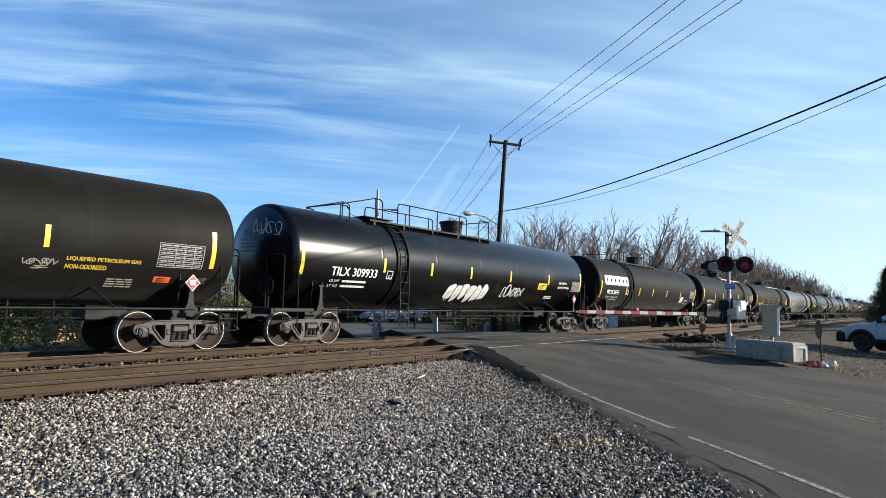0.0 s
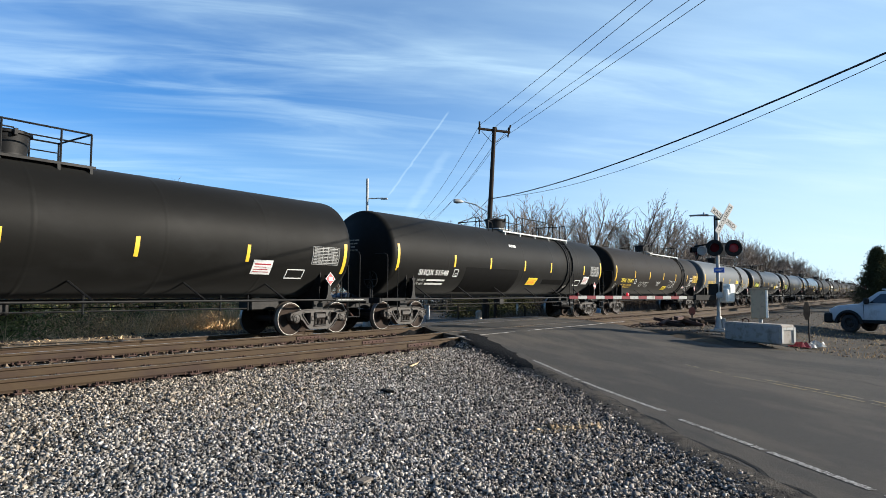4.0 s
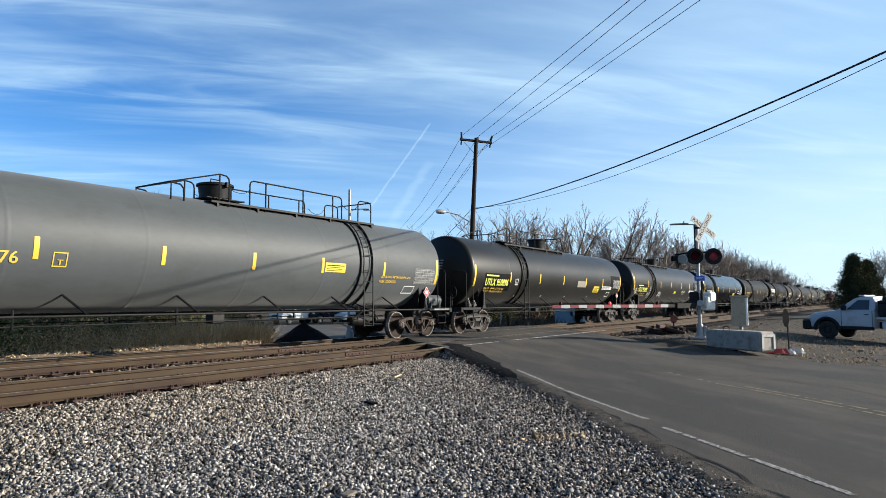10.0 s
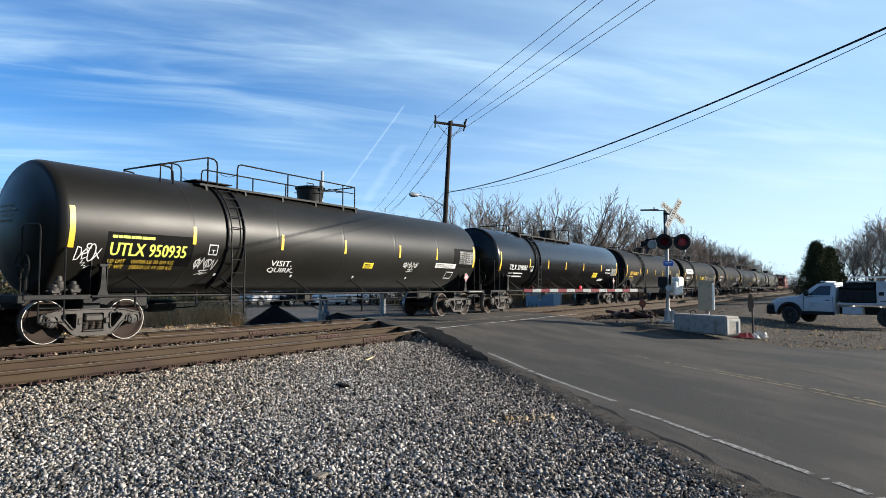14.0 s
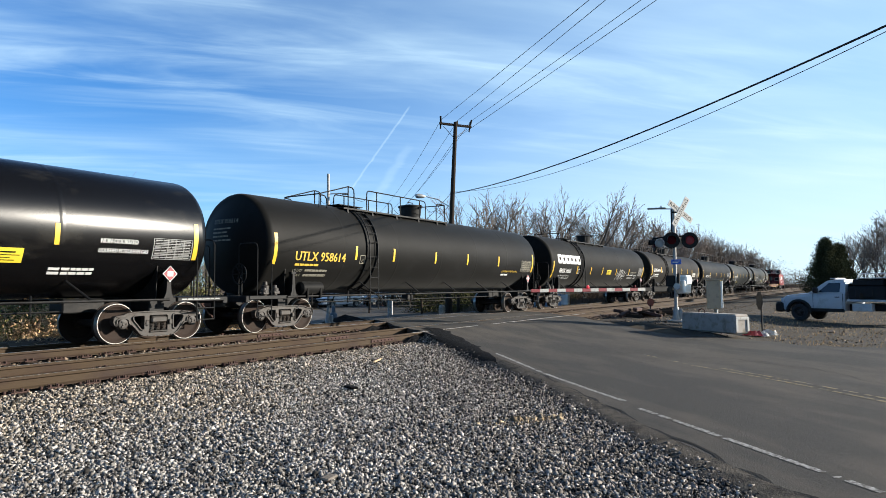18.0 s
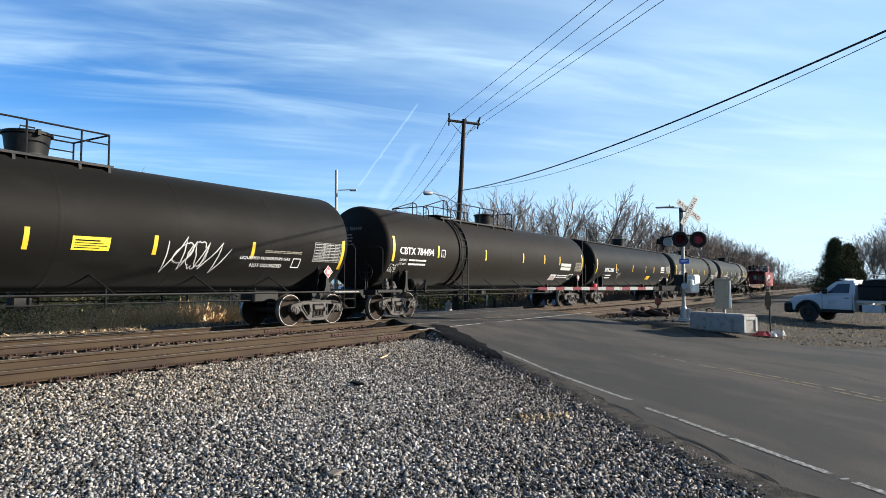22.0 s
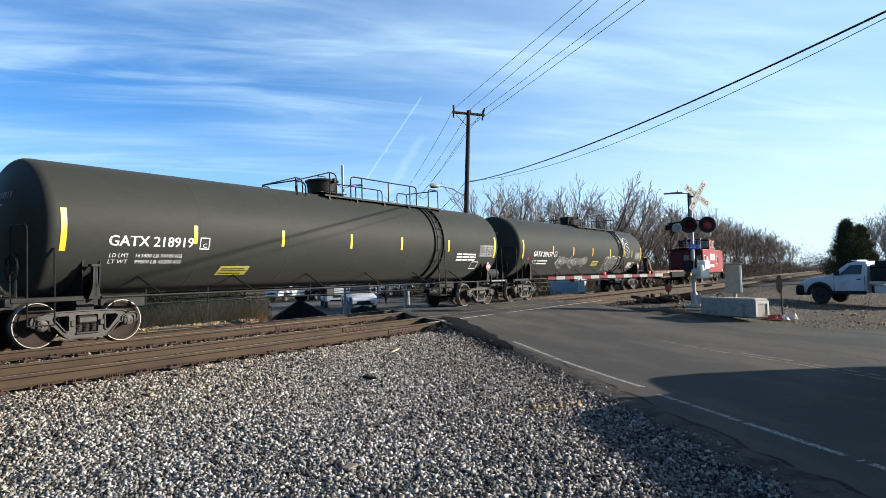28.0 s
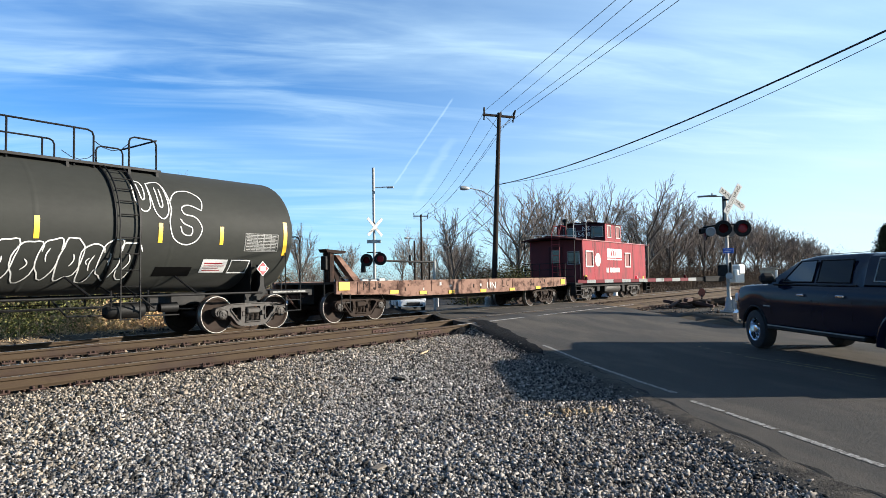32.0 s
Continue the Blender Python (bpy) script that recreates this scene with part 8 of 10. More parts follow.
part("back_disc", Geo().lathe([(0.30, 0), (0.30, 0.15), (0.24, 0.17), (0.22, 0.14)], "y", 24, (-0.50, -0.52, 2.80)), M["alum"], sig, "pale back of a side light")
part("back_disc", Geo().lathe([(0.10, 0), (0.10, 0.20), (0.05, 0.22)], "y", 24, (0.12, 0.1, 2.83)), M["alum"], sig, "pale back of a rear light")
part("notice_plate", Geo().cbox(-0.13, 0.22, -0.09, -0.075, 2.02, 2.20, 0.01), M["blue_sign"], sig, "small blue notice plate")
part("plate_print", Geo().box(-0.08, 0.17, -0.095, -0.091, 2.13, 2.15).box(-0.08, 0.12, -0.095, -0.091, 2.08, 2.10), M["w_mark"], sig)
# gate machine
part("gate_machine", Geo().cbox(-0.20, 0.22, -0.18, 0.18, 0.96, 1.46, 0.05).cbox(-0.10, 0.25, -0.20, 0.20, 1.24, 1.62, 0.06), M["cream"], sig, "cream gate machine housing", pose(0.28, 0.0, 0, 0, 0, 48))
part("counterweight", Geo().cbox(-0.32, 0.0, -0.34, -0.20, 1.18, 1.62, 0.03).cbox(0.05, 0.16, -0.40, -0.26, 1.15, 1.70, 0.03), M["black"], sig, "dark counterweight")
part("gate_hub", Geo().lathe([(-0.42, 0), (-0.42, 0.12), (0.25, 0.12), (0.25, 0)], "y", 14, (0.05, 0, 1.22)), M["grey_steel"], sig)
# gate arm: striped board across the lane
g_dir = (to_sig.to_3x3() @ Vector((-0.82, 0.572, 0))).normalized()
arm_at = Matrix.Translation((-0.05, -0.32, 1.13)) @ Matrix.Rotation(math.atan2(g_dir.y, g_dir.x), 4, "Z")
arm = part("gate_arm", Geo().cbox(0.1, 0.95, -0.05, 0.05, -0.10, 0.10, 0.02).cbox(0.9, 1.5, -0.015, 0.015, -0.06, 0.06, 0.006), M["black"], sig, "dark root of the gate arm", arm_at)
for i in range(14):
    a, b = 1.3 + 0.33 * i, 1.3 + 0.33 * (i + 1)
    part("arm_stripe", Geo().cbox(a, b, -0.022, 0.022, -0.055, 0.055, 0.005), M["arm_red"] if i % 2 == 1 else M["white_old"], arm, "red stripe" if i % 2 else "white stripe")
for k, x in enumerate((1.75, 3.7, 5.6)):
    part("gate_lamp", Geo().lathe([(0, 0), (0, 0.045), (0.05, 0.05), (0.10, 0.03), (0.11, 0)], "z", 10, (x, 0, 0.055)), M["lens_bright" if k == 1 else "lens_dark"], arm, "small red gate lamp")


# far signal across the tracks
sig2, h2 = crossing_signal((22.6, 20.6, -0.44), 215, 6.5)
crossbuck(sig2, pose(0.06, -0.14, 4.15, 0, 0, 42) @ Matrix.Diagonal((0.92, 1, 0.92, 1)), False, 0.075)
part("notice_plate", Geo().cbox(-0.32, 0.32, -0.10, -0.085, 3.40, 3.56, 0.01), M["grey_steel"], sig2)
part("light_bar", Geo().tube([(-0.34, 0, 2.98), (0.30, 0, 2.98)], 0.03, 8), M["black"], sig2)
flasher(sig2, pose(-0.34, -0.16, 2.62), M["lens_dark"])
flasher(sig2, pose(0.30, -0.16, 2.66), M["lens_lit"])
part("lamp_arm", Geo().tube([(0.02, 0, 6.0), (0.75, 0, 6.03)], 0.025, 6), M["alum"], sig2)
part("area_lamp", Geo().cbox(0.62, 0.95, -0.08, 0.08, 5.96, 6.04, 0.02), M["alum"], sig2, "area lamp on an arm")
part("side_box", Geo().cbox(-0.62, -0.42, -0.1, 0.1, 2.05, 2.45, 0.02), M["black"], sig2)

# pipe frame behind the far signal
pf = thing("pipe_frame", "pale horizontal pipe on a post by the lot entrance", "pipe frame", at=pose(24.2, 20.4, -0.45))
part("beam", Geo().tube([(-0.6, 0.5, 2.62), (1.95, -0.60, 2.54)], 0.05, 8), M["truckiron"], pf, "dull grey pipe")
part("post", Geo().tube([(1.95, -0.60, 2.64), (1.95, -0.60, 0.0)], 0.07, 8), M["alum"], pf)
part("clamp", Geo().tube([(0.7, -0.06, 2.4), (0.7, -0.06, 2.9)], 0.05, 8), M["black"], pf)

# concrete block, cabinet, sign and litter beside the road
blk = thing("concrete_block", "weathered concrete barrier block beside the road", "concrete block", at=pose(22.03, 4.90, -0.24, 0, 0, math.degrees(math.atan2(-1.80, -1.30))))
part("block", Geo().cbox(0, 2.22, 0, 0.55, 0, 0.58, 0.05).cbox(0.25, 1.9, -0.012, 0.0, 0.12, 0.5, 0.004), M["concrete"], blk)
f_ = Geo()
for q in ((0.02, 0.10, 0.08, 0.50), (0.45, 0.53, 0.08, 0.50), (0.10, 0.45, 0.42, 0.50)):
    f_.cbox(2.22, 2.245, q[0], q[1], q[2], q[3], 0.005)
part("end_mark", f_, M["white_old"], blk, "white painted bracket on the end")
f_ = Geo().tube([(0.5, 0.28, 0.57), (0.5, 0.28, 0.66), (0.62, 0.28, 0.70), (0.74, 0.28, 0.66), (0.74, 0.28, 0.57)], 0.02, 6)
part("lifting_loop", f_, M["spike"], blk)

cab_ = thing("signal_cabinet", "tan-grey metal signal cabinet on a post", "signal cabinet", at=pose(25.0, 4.35, -0.2, 0, 0, 190 + 90))
# tan body and cream door hold the shaded and lit faces in their colours
part("body", Geo().cbox(-0.30, 0.16, -0.28, 0.28, 0.56, 1.56, 0.012), M["cabinet"], cab_)
part("cabinet_lid", Geo().cbox(-0.33, 0.27, -0.31, 0.31, 1.56, 1.62, 0.012), M["cabinet"], cab_)
d_ = part("door", Geo().cbox(0.165, 0.24, -0.27, 0.27, 0.58, 1.54, 0.01), M["cream"], cab_, "door, its lit face put into the paler colour")
part("door_handle", Geo().cbox(0.24, 0.27, -0.06, 0.0, 1.0, 1.14, 0.006), M["black"], d_)
part("leg", Geo().tube([(0.0, 0, 0.0), (0.0, 0, 0.56)], 0.07, 10).cbox(-0.2, 0.2, -0.2, 0.2, -0.02, 0.04, 0.01), M["grey_steel"], cab_)

sg = thing("road_sign", "dark back of a small octagonal road sign on a post", "road sign", at=pose(24.6, 2.83, -0.34, 0, -3, 206))
part("sign_post", Geo().tube([(0, 0, -0.1), (0, 0, 1.30)], 0.028, 8), M["black"], sg)
ang = [radians(22.5 + 45 * k) for k in range(8)]
part("sign_face", Geo().prism([(0.29 * math.cos(a), 1.0 + 0.33 * math.sin(a)) for a in ang], -0.05, -0.04), M["black"], sg, "dark sign back")

lit_rng = random.Random(8)


def litter(name, at, size, material, label):
    """A crumpled scrap: a creased sheet standing up in folds."""
    n = 6
    v = [(size[0] * (i / n - 0.5) + lit_rng.uniform(-0.03, 0.03), size[1] * (j / n - 0.5) + lit_rng.uniform(-0.03, 0.03),
          size[2] * lit_rng.random() * (1 if 0 < i < n and 0 < j < n else 0.2)) for i in range(n + 1) for j in range(n + 1)]
    f = [(i * (n + 1) + j, (i + 1) * (n + 1) + j, (i + 1) * (n + 1) + j + 1, i * (n + 1) + j + 1) for i in range(n) for j in range(n)]
    ob = part(name, Geo().add(v, f), material, None, smooth=None)
    ob.matrix_basis = pose(*at, 0, 0, lit_rng.uniform(0, 180))
    tagged(ob, label, "litter", "litter by the road")


litter("red_tarp", (22.3, 2.85, -0.38), (0.6, 0.3, 0.2), M["dull_red"], "crumpled red plastic sheet on the verge")
litter("white_bag", (22.9, 2.45, -0.40), (0.5, 0.3, 0.22), M["white_old"], "crumpled white plastic bag on the verge")
litter("white_bag", (22.5, 2.55, -0.40), (0.35, 0.25, 0.12), M["white_old"], "torn white bag on the verge")

for nm, x, y, turn, shape, mt, lab in (
        ("wooden_lath", 10.4, 8.15, 28, Geo().cbox(-0.45, 0.45, -0.022, 0.022, 0.0, 0.02, 0.005), "cane", "pale split lath lying on the gravel"),
        ("rubber_scrap", 7.97, 6.79, 60, Geo().cbox(-0.16, 0.16, -0.07, 0.07, 0.0, 0.035, 0.015), "patch", "flat black scrap lying on the gravel"),
        ("wood_scrap", 4.20, 3.82, 15, Geo().cbox(-0.09, 0.09, -0.045, 0.045, 0.0, 0.025, 0.01), "deck_wood", "weathered wood scrap lying on the gravel")):
    scrap = part(nm, shape, M[mt], None)
    scrap.matrix_basis = pose(x, y, float(ground_height(x, y)) + 0.022, 3, 2, turn)
    tagged(scrap, lab, "scrap", "scraps on the gravel")

# heap of old ties and track scrap, with a rusty marker
heap = thing("scrap_heap", "heap of dark old track timber and rusty track scrap", "scrap heap", at=pose(31.6, 8.4, -0.2))
hr = random.Random(12)
for k in range(26):
    m = pose(hr.uniform(-2.6, 1.2), hr.uniform(-1.3, 0.7), 0.06 + 0.30 * hr.random() * (1 - abs(k - 13) / 26), hr.uniform(-12, 12), hr.uniform(-14, 14), hr.uniform(0, 180))
    part("scrap_timber", Geo().cbox(-hr.uniform(0.3, 0.8), hr.uniform(0.2, 0.8), -0.09, 0.09, -0.07, 0.07, 0.02), M["tie"] if k % 3 else M["spike"], heap, at=m)
mk = thing("track_marker", "rust-red round marker on a short stand", "track marker", at=pose(31.2, 8.3, -0.15, 0, 0, 105))
part("stand", Geo().tube([(0, 0, 0), (0, 0, 0.45)], 0.04, 8).cbox(-0.25, 0.25, -0.15, 0.15, 0, 0.06, 0.02), M["spike"], mk)
part("marker_disc", Geo().prism([(0.15 * math.cos(a), 0.55 + 0.20 * math.sin(a)) for a in [2 * math.pi * k / 12 for k in range(12)]], -0.02, 0.02), mat("rust_red_paint", (0.22, 0.06, 0.035), 0.8, var=0.25, scale=4, fine=30), mk)

# equipment boxes across the tracks
for at, w, hgt, m_, lab in (((46.0, 19.6, -0.45), 2.1, 2.2, mat("blue_grey_hut_paint", (0.22, 0.29, 0.36), 0.6, var=0.1, scale=2, fine=20), "blue-grey metal equipment hut beyond the tracks"),
                            ((44.6, 17.9, -0.35), 0.5, 1.0, M["white"], "small white metal relay box beyond the tracks")):
    hut = thing("equipment_box", lab, "equipment box", at=pose(*at, 0, 0, 8))
    part("shell", Geo().cbox(-w / 2, w / 2, -w / 2, w / 2, 0, hgt, 0.02), m_, hut)
    part("roof", Geo().cbox(-w / 2 - 0.06, w / 2 + 0.06, -w / 2 - 0.06, w / 2 + 0.06, hgt, hgt + 0.06, 0.02), m_, hut)
    part("door", Geo().cbox(-0.2 * w, 0.25 * w, -w / 2 - 0.03, -w / 2, 0.1, hgt * 0.9, 0.01), m_, hut)


# ---- road vehicles: +x is forward, the origin on the ground under the front axle ----
M["navy_paint"] = mat("dark_navy_car_paint", (0.0060, 0.0080, 0.0175), 0.12, var=0.05, scale=1, fine=20, bump=0, gloss_var=0.03, coat=0.0, spec=0.115)
M["privacy"] = mat("dark_privacy_glass", (0.004, 0.005, 0.007), 0.06, var=0.05, bump=0, gloss_var=0.01, spec=0.09)
M["white_car"] = mat("white_car_paint", (0.546, 0.5538, 0.5616), 0.28, var=0.04, scale=1, fine=20, bump=0, gloss_var=0.04, coat=0.3)
M["plastic"] = mat("black_trim_plastic", (0.012, 0.012, 0.012), 0.65, spec=0.25, var=0.15, scale=4, fine=40, bump=0.05)
M["headlamp"] = mat("clear_lamp_glass", (0.55, 0.56, 0.58), 0.1, var=0.1, bump=0)
M["tail_red"] = mat("red_tail_lamp", (0.35, 0.02, 0.02), 0.2, var=0.1, bump=0)
M["grimy_white"] = mat("grimy_white_truck_paint", (0.46, 0.465, 0.47), 0.4, var=0.08, scale=1.5, fine=20, bump=0, dirt=(0.3276, 0.3198, 0.3042), amount=0.25)


def prof_at(table, x):
    xs = [a for a, _ in table]
    return float(np.interp(x, xs, [b for _, b in table]))


def body_loft(x0, x1, bottom, top, width, wheels, wheel_r, step=0.09, crown=0.03, tuck=0.06):
    """A car's lower body: sections along its length, with round wheel arches cut into the bottom line."""
    g = Geo()
    xs = sorted(set([x0 + (x1 - x0) * i / round((x1 - x0) / step) for i in range(round((x1 - x0) / step) + 1)]))
    rings = []
    for x in xs:
        zb, zt, w = prof_at(bottom, x), prof_at(top, x), prof_at(width, x)
        for c in wheels:
            d = abs(x - c)
            if d < wheel_r:
                zb = max(zb, math.sqrt(wheel_r ** 2 - d ** 2) + 0.40)
        zb = min(zb, zt - 0.12)
        zm = zb + (zt - zb) * 0.55
        rings.append([(x, 0, zb), (x, w - tuck - 0.14, zb), (x, w - tuck, zb), (x, w - 0.012, zb + 0.05), (x, w, zm), (x, w - 0.02, zt - 0.10), (x, w - 0.06, zt - 0.03), (x, w - 0.13, zt), (x, w * 0.5, zt + crown * 0.7), (x, 0, zt + crown)])
    n = len(rings[0])
    v, f = [], []
    for r in rings:
        v += r + [(a, -b, c) for a, b, c in r]
    m = 2 * n
    for i in range(len(rings) - 1):
        for j in range(n - 1):
            a, b = i * m + j, (i + 1) * m + j
            f.append((a, a + 1, b + 1, b))
            f.append((a + n, b + n, b + n + 1, a + n + 1))
    for o in (0, (len(rings) - 1) * m):
        f.append(tuple(range(o, o + n)) + tuple(range(o + 2 * n - 2, o + n, -1)))
    return g.add(v, f)


def cabin_loft(stations):
    """A cabin: stations of (x, belt half-width, belt height, roof half-width, roof height)."""
    g = Geo()
    v, f = [], []
    for x, wb, zb, wt, zt in stations:
        k = max(zt - zb, 0.001)
        r = [(x, wb, zb), (x, wb - (wb - wt) * 0.5, zb + 0.5 * k), (x, wt, zb + 0.90 * k), (x, wt - 0.05, zb + 0.975 * k), (x, wt - 0.16, zt), (x, 0, zt + 0.02)]
        v += r + [(a, -b, c) for a, b, c in r]
    n = 6
    m = 2 * n
    for i in range(len(stations) - 1):
        for j in range(n - 1):
            a, b = i * m + j, (i + 1) * m + j
            f.append((a, a + 1, b + 1, b))
            f.append((a + n, b + n, b + n + 1, a + n + 1))
    return g.add(v, f)


def side_pane(pts, wb, zb, wt, zt, side, off=0.006, thick=0.01):
    """A side window: corners (x, z) on the leaning cabin side."""
    g = Geo()
    v = []
    for x, z in pts:
        t = (z - zb) / (zt - zb)
        v.append((x, side * (wb + (wt - wb) * t * 1.0 + off), z))
    w = [(x, y - side * thick, z) for x, y, z in v]
    n = len(pts)
    return g.add(v + w, [tuple(range(n)), tuple(range(2 * n - 1, n - 1, -1))] + [(i, (i + 1) % n, n + (i + 1) % n, n + i) for i in range(n)])


def make_wheel(parent, at, r, w, rim, side=1, holes=8):
    t = part("tyre", Geo().lathe([(-w / 2, r * 0.60), (-w / 2 - 0.005, r * 0.80), (-w / 2 + 0.02, r * 0.96), (-w / 4, r), (w / 4, r), (w / 2 - 0.02, r * 0.96), (w / 2 + 0.005, r * 0.80), (w / 2, r * 0.60)], "y", 32), M["rubber"], parent, "black tyre", pose(*at))
    g = Geo().lathe([(side * w * 0.50, r * 0.60), (side * w * 0.44, r * 0.55), (side * w * 0.12, r * 0.50), (side * w * 0.16, r * 0.22), (side * w * 0.40, r * 0.20), (side * w * 0.44, r * 0.12), (side * w * 0.44, 0)], "y", 28)
    part("rim", g, rim, t)
    hole = Geo().lathe([(side * w * 0.175, 0), (side * w * 0.175, r * 0.075), (side * w * 0.13, r * 0.075)], "y", 8).mesh("rim_opening")
    for k in range(holes):
        a = 2 * math.pi * k / holes
        part("rim_opening", hole, M["plastic"], t, at=pose(r * 0.37 * math.cos(a), 0, r * 0.37 * math.sin(a)))
    part("brake_drum", Geo().lathe([(side * 0.0, 0), (side * 0.0, r * 0.58), (-side * w * 0.4, r * 0.58)], "y", 20), M["plastic"], t)
    return t


SPIN = []


def pickup_truck():
    p = thing("pickup_truck", "dark navy crew-cab pickup with chrome wheels and a bed cap", "pickup truck")
    body = body_loft(-5.55, 0.98, [(-5.57, 0.56), (-4.6, 0.52), (0.4, 0.50), (0.98, 0.54)],
                     [(-5.57, 1.36), (-3.3, 1.36), (-0.5, 1.36), (-0.1, 1.35), (0.5, 1.32), (0.80, 1.28), (0.92, 1.20), (0.98, 1.08)],
                     [(-5.57, 0.98), (-4.9, 1.0), (0.2, 1.0), (0.7, 0.98), (0.98, 0.88)], (0.0, -4.35), 0.47)
    part("body", body, M["navy_paint"], p, "glossy dark navy body", smooth=32)
    cab = cabin_loft([(-0.48, 0.93, 1.33, 0.93, 1.36), (-0.80, 0.935, 1.33, 0.86, 1.56), (-1.34, 0.935, 1.33, 0.76, 1.83), (-1.8, 0.935, 1.33, 0.75, 1.885), (-3.1, 0.935, 1.33, 0.75, 1.885), (-3.30, 0.93, 1.33, 0.76, 1.87), (-3.35, 0.93, 1.33, 0.80, 1.83)])
    part("cab", cab, M["navy_paint"], p, "dark navy cab", smooth=32)
    cap = cabin_loft([(-3.36, 0.93, 1.36, 0.82, 1.82), (-3.40, 0.93, 1.36, 0.80, 1.87), (-5.36, 0.93, 1.36, 0.80, 1.885), (-5.50, 0.93, 1.36, 0.93, 1.38)])
    part("bed_cap", cap, M["navy_paint"], p, "dark bed cap", smooth=32)
    for s in (-1, 1):
        for pts, nm in (([(-1.02, 1.40), (-1.97, 1.40), (-1.97, 1.79), (-1.48, 1.79)], "front_window"), ([(-2.10, 1.40), (-3.02, 1.40), (-2.98, 1.785), (-2.10, 1.79)], "rear_window")):
            part(nm, side_pane(pts, 0.935, 1.33, 0.752, 1.905, s, 0.012), M["glass"] if nm[0] == "f" else M["privacy"], p, "bluish side glass" if nm[0] == "f" else "dark privacy glass")
            q = [(x, s * (0.935 + (0.752 - 0.935) * (z - 1.33) / 0.575 + 0.014), z) for x, z in pts]
            part("window_seal", Geo().tube(q + q[:1], 0.014, 5), M["plastic"], p)
        for x, z in ((-0.66, 1.08), (-2.03, 1.08), (-3.14, 1.08)):
            part("door_seam", Geo().box(x - 0.004, x + 0.004, *sorted((s * 0.97, s * 0.9985)), 0.76, z), M["patch"], p)
        part("belt_line", Geo().cbox(-3.2, -0.7, *sorted((s * 0.93, s * 0.955)), 1.335, 1.36, 0.005), M["plastic"], p)
        v_ = [(-4.35 + 0.56 * math.cos(a), s * 0.99, 0.42 + 0.54 * math.sin(a)) for a in [math.pi * k / 16 for k in range(17)]]
        part("rear_fender", Geo().tube(v_, 0.085, 8), M["navy_paint"], p, "bulging rear fender lip", smooth=60)
        w = part("cap_window", side_pane([(-3.62, 1.44), (-4.95, 1.44), (-4.90, 1.76), (-3.66, 1.76)], 0.93, 1.36, 0.80, 1.885, s, 0.012), M["privacy"], p, "dark cap window")
        fr = Geo()
        c4 = [(-3.60, 1.42), (-4.98, 1.42), (-4.92, 1.785), (-3.64, 1.785)]
        q = [(x, s * (0.93 + (0.80 - 0.93) * (z - 1.36) / 0.525 + 0.016), z) for x, z in c4]
        fr.tube(q + q[:1], 0.012, 5)
        part("window_trim", fr, M["alum"], w)
        out = 1.24 if s > 0 else 1.14
        part("mirror", Geo().cbox(-0.84, -0.66, *sorted((s * (out - 0.27), s * out)), 1.36, 1.58, 0.06).tube([(-0.80, s * 0.95, 1.42), (-0.74, s * (out - 0.1), 1.44)], 0.03, 6), M["plastic"], p, "black door mirror")
        for x in (-1.72, -2.86):
            part("door_handle", Geo().cbox(x - 0.11, x + 0.11, *sorted((s * 0.985, s * 1.03)), 1.14, 1.18, 0.01), M["chrome"], p, "chrome door handle")
        part("running_board", Geo().cbox(-3.5, -0.62, *sorted((s * 0.86, s * 1.06)), 0.46, 0.54, 0.02), M["black"], p)
        part("board_trim", Geo().cbox(-3.5, -0.62, *sorted((s * 1.055, s * 1.068)), 0.525, 0.545, 0.004), M["alum"], p, "bright strip")
        part("headlight", Geo().cbox(0.74, 0.965, *sorted((s * 0.62, s * 0.935)), 0.96, 1.14, 0.03), M["headlamp"], p, "clear headlight")
        part("tail_light", Geo().cbox(-5.57, -5.47, *sorted((s * 0.80, s * 0.985)), 0.95, 1.30, 0.02), M["tail_red"], p)
        part("badge", Geo().cbox(-0.62, -0.38, *sorted((s * 0.99, s * 1.006)), 0.90, 0.925, 0.003), M["alum"], p)
        for c in (0.0, -4.35):
            pts = [(c + 0.49 * math.cos(a), s * 0.99, 0.40 + 0.49 * math.sin(a)) for a in [math.pi * k / 14 for k in range(15)]]
            part("arch_trim", Geo().tube(pts, 0.022, 5), M["plastic"], p)
    part("windscreen", Geo().add([(-0.56, -0.80, 1.415), (-0.56, 0.80, 1.415), (-1.31, 0.66, 1.835), (-1.31, -0.66, 1.835), (-0.61, -0.80, 1.39), (-0.61, 0.80, 1.39)], [(0, 1, 2, 3), (0, 4, 5, 1)]), M["glass"], p)
    part("grille", Geo().cbox(0.94, 1.03, -0.60, 0.60, 0.78, 1.16, 0.03), M["chrome"], p, "chrome grille")
    part("hood_scoop", Geo().prism([(-0.3, 1.36), (-0.1, 1.43), (0.55, 1.385), (0.75, 1.32), (0.7, 1.28), (-0.3, 1.30)], -0.42, 0.42), M["navy_paint"], p, "raised hood centre", smooth=40)
    part("front_bumper", Geo().cbox(0.78, 1.10, -0.95, 0.95, 0.46, 0.76, 0.07), M["chrome"], p, "chrome front bumper")
    part("rear_bumper", Geo().cbox(-5.70, -5.52, -0.96, 0.96, 0.50, 0.72, 0.04), M["chrome"], p)
    part("roof_seam", Geo().cbox(-3.2, -1.4, -0.56, -0.54, 1.90, 1.91, 0.003).cbox(-3.2, -1.4, 0.54, 0.56, 1.90, 1.91, 0.003), M["plastic"], p)
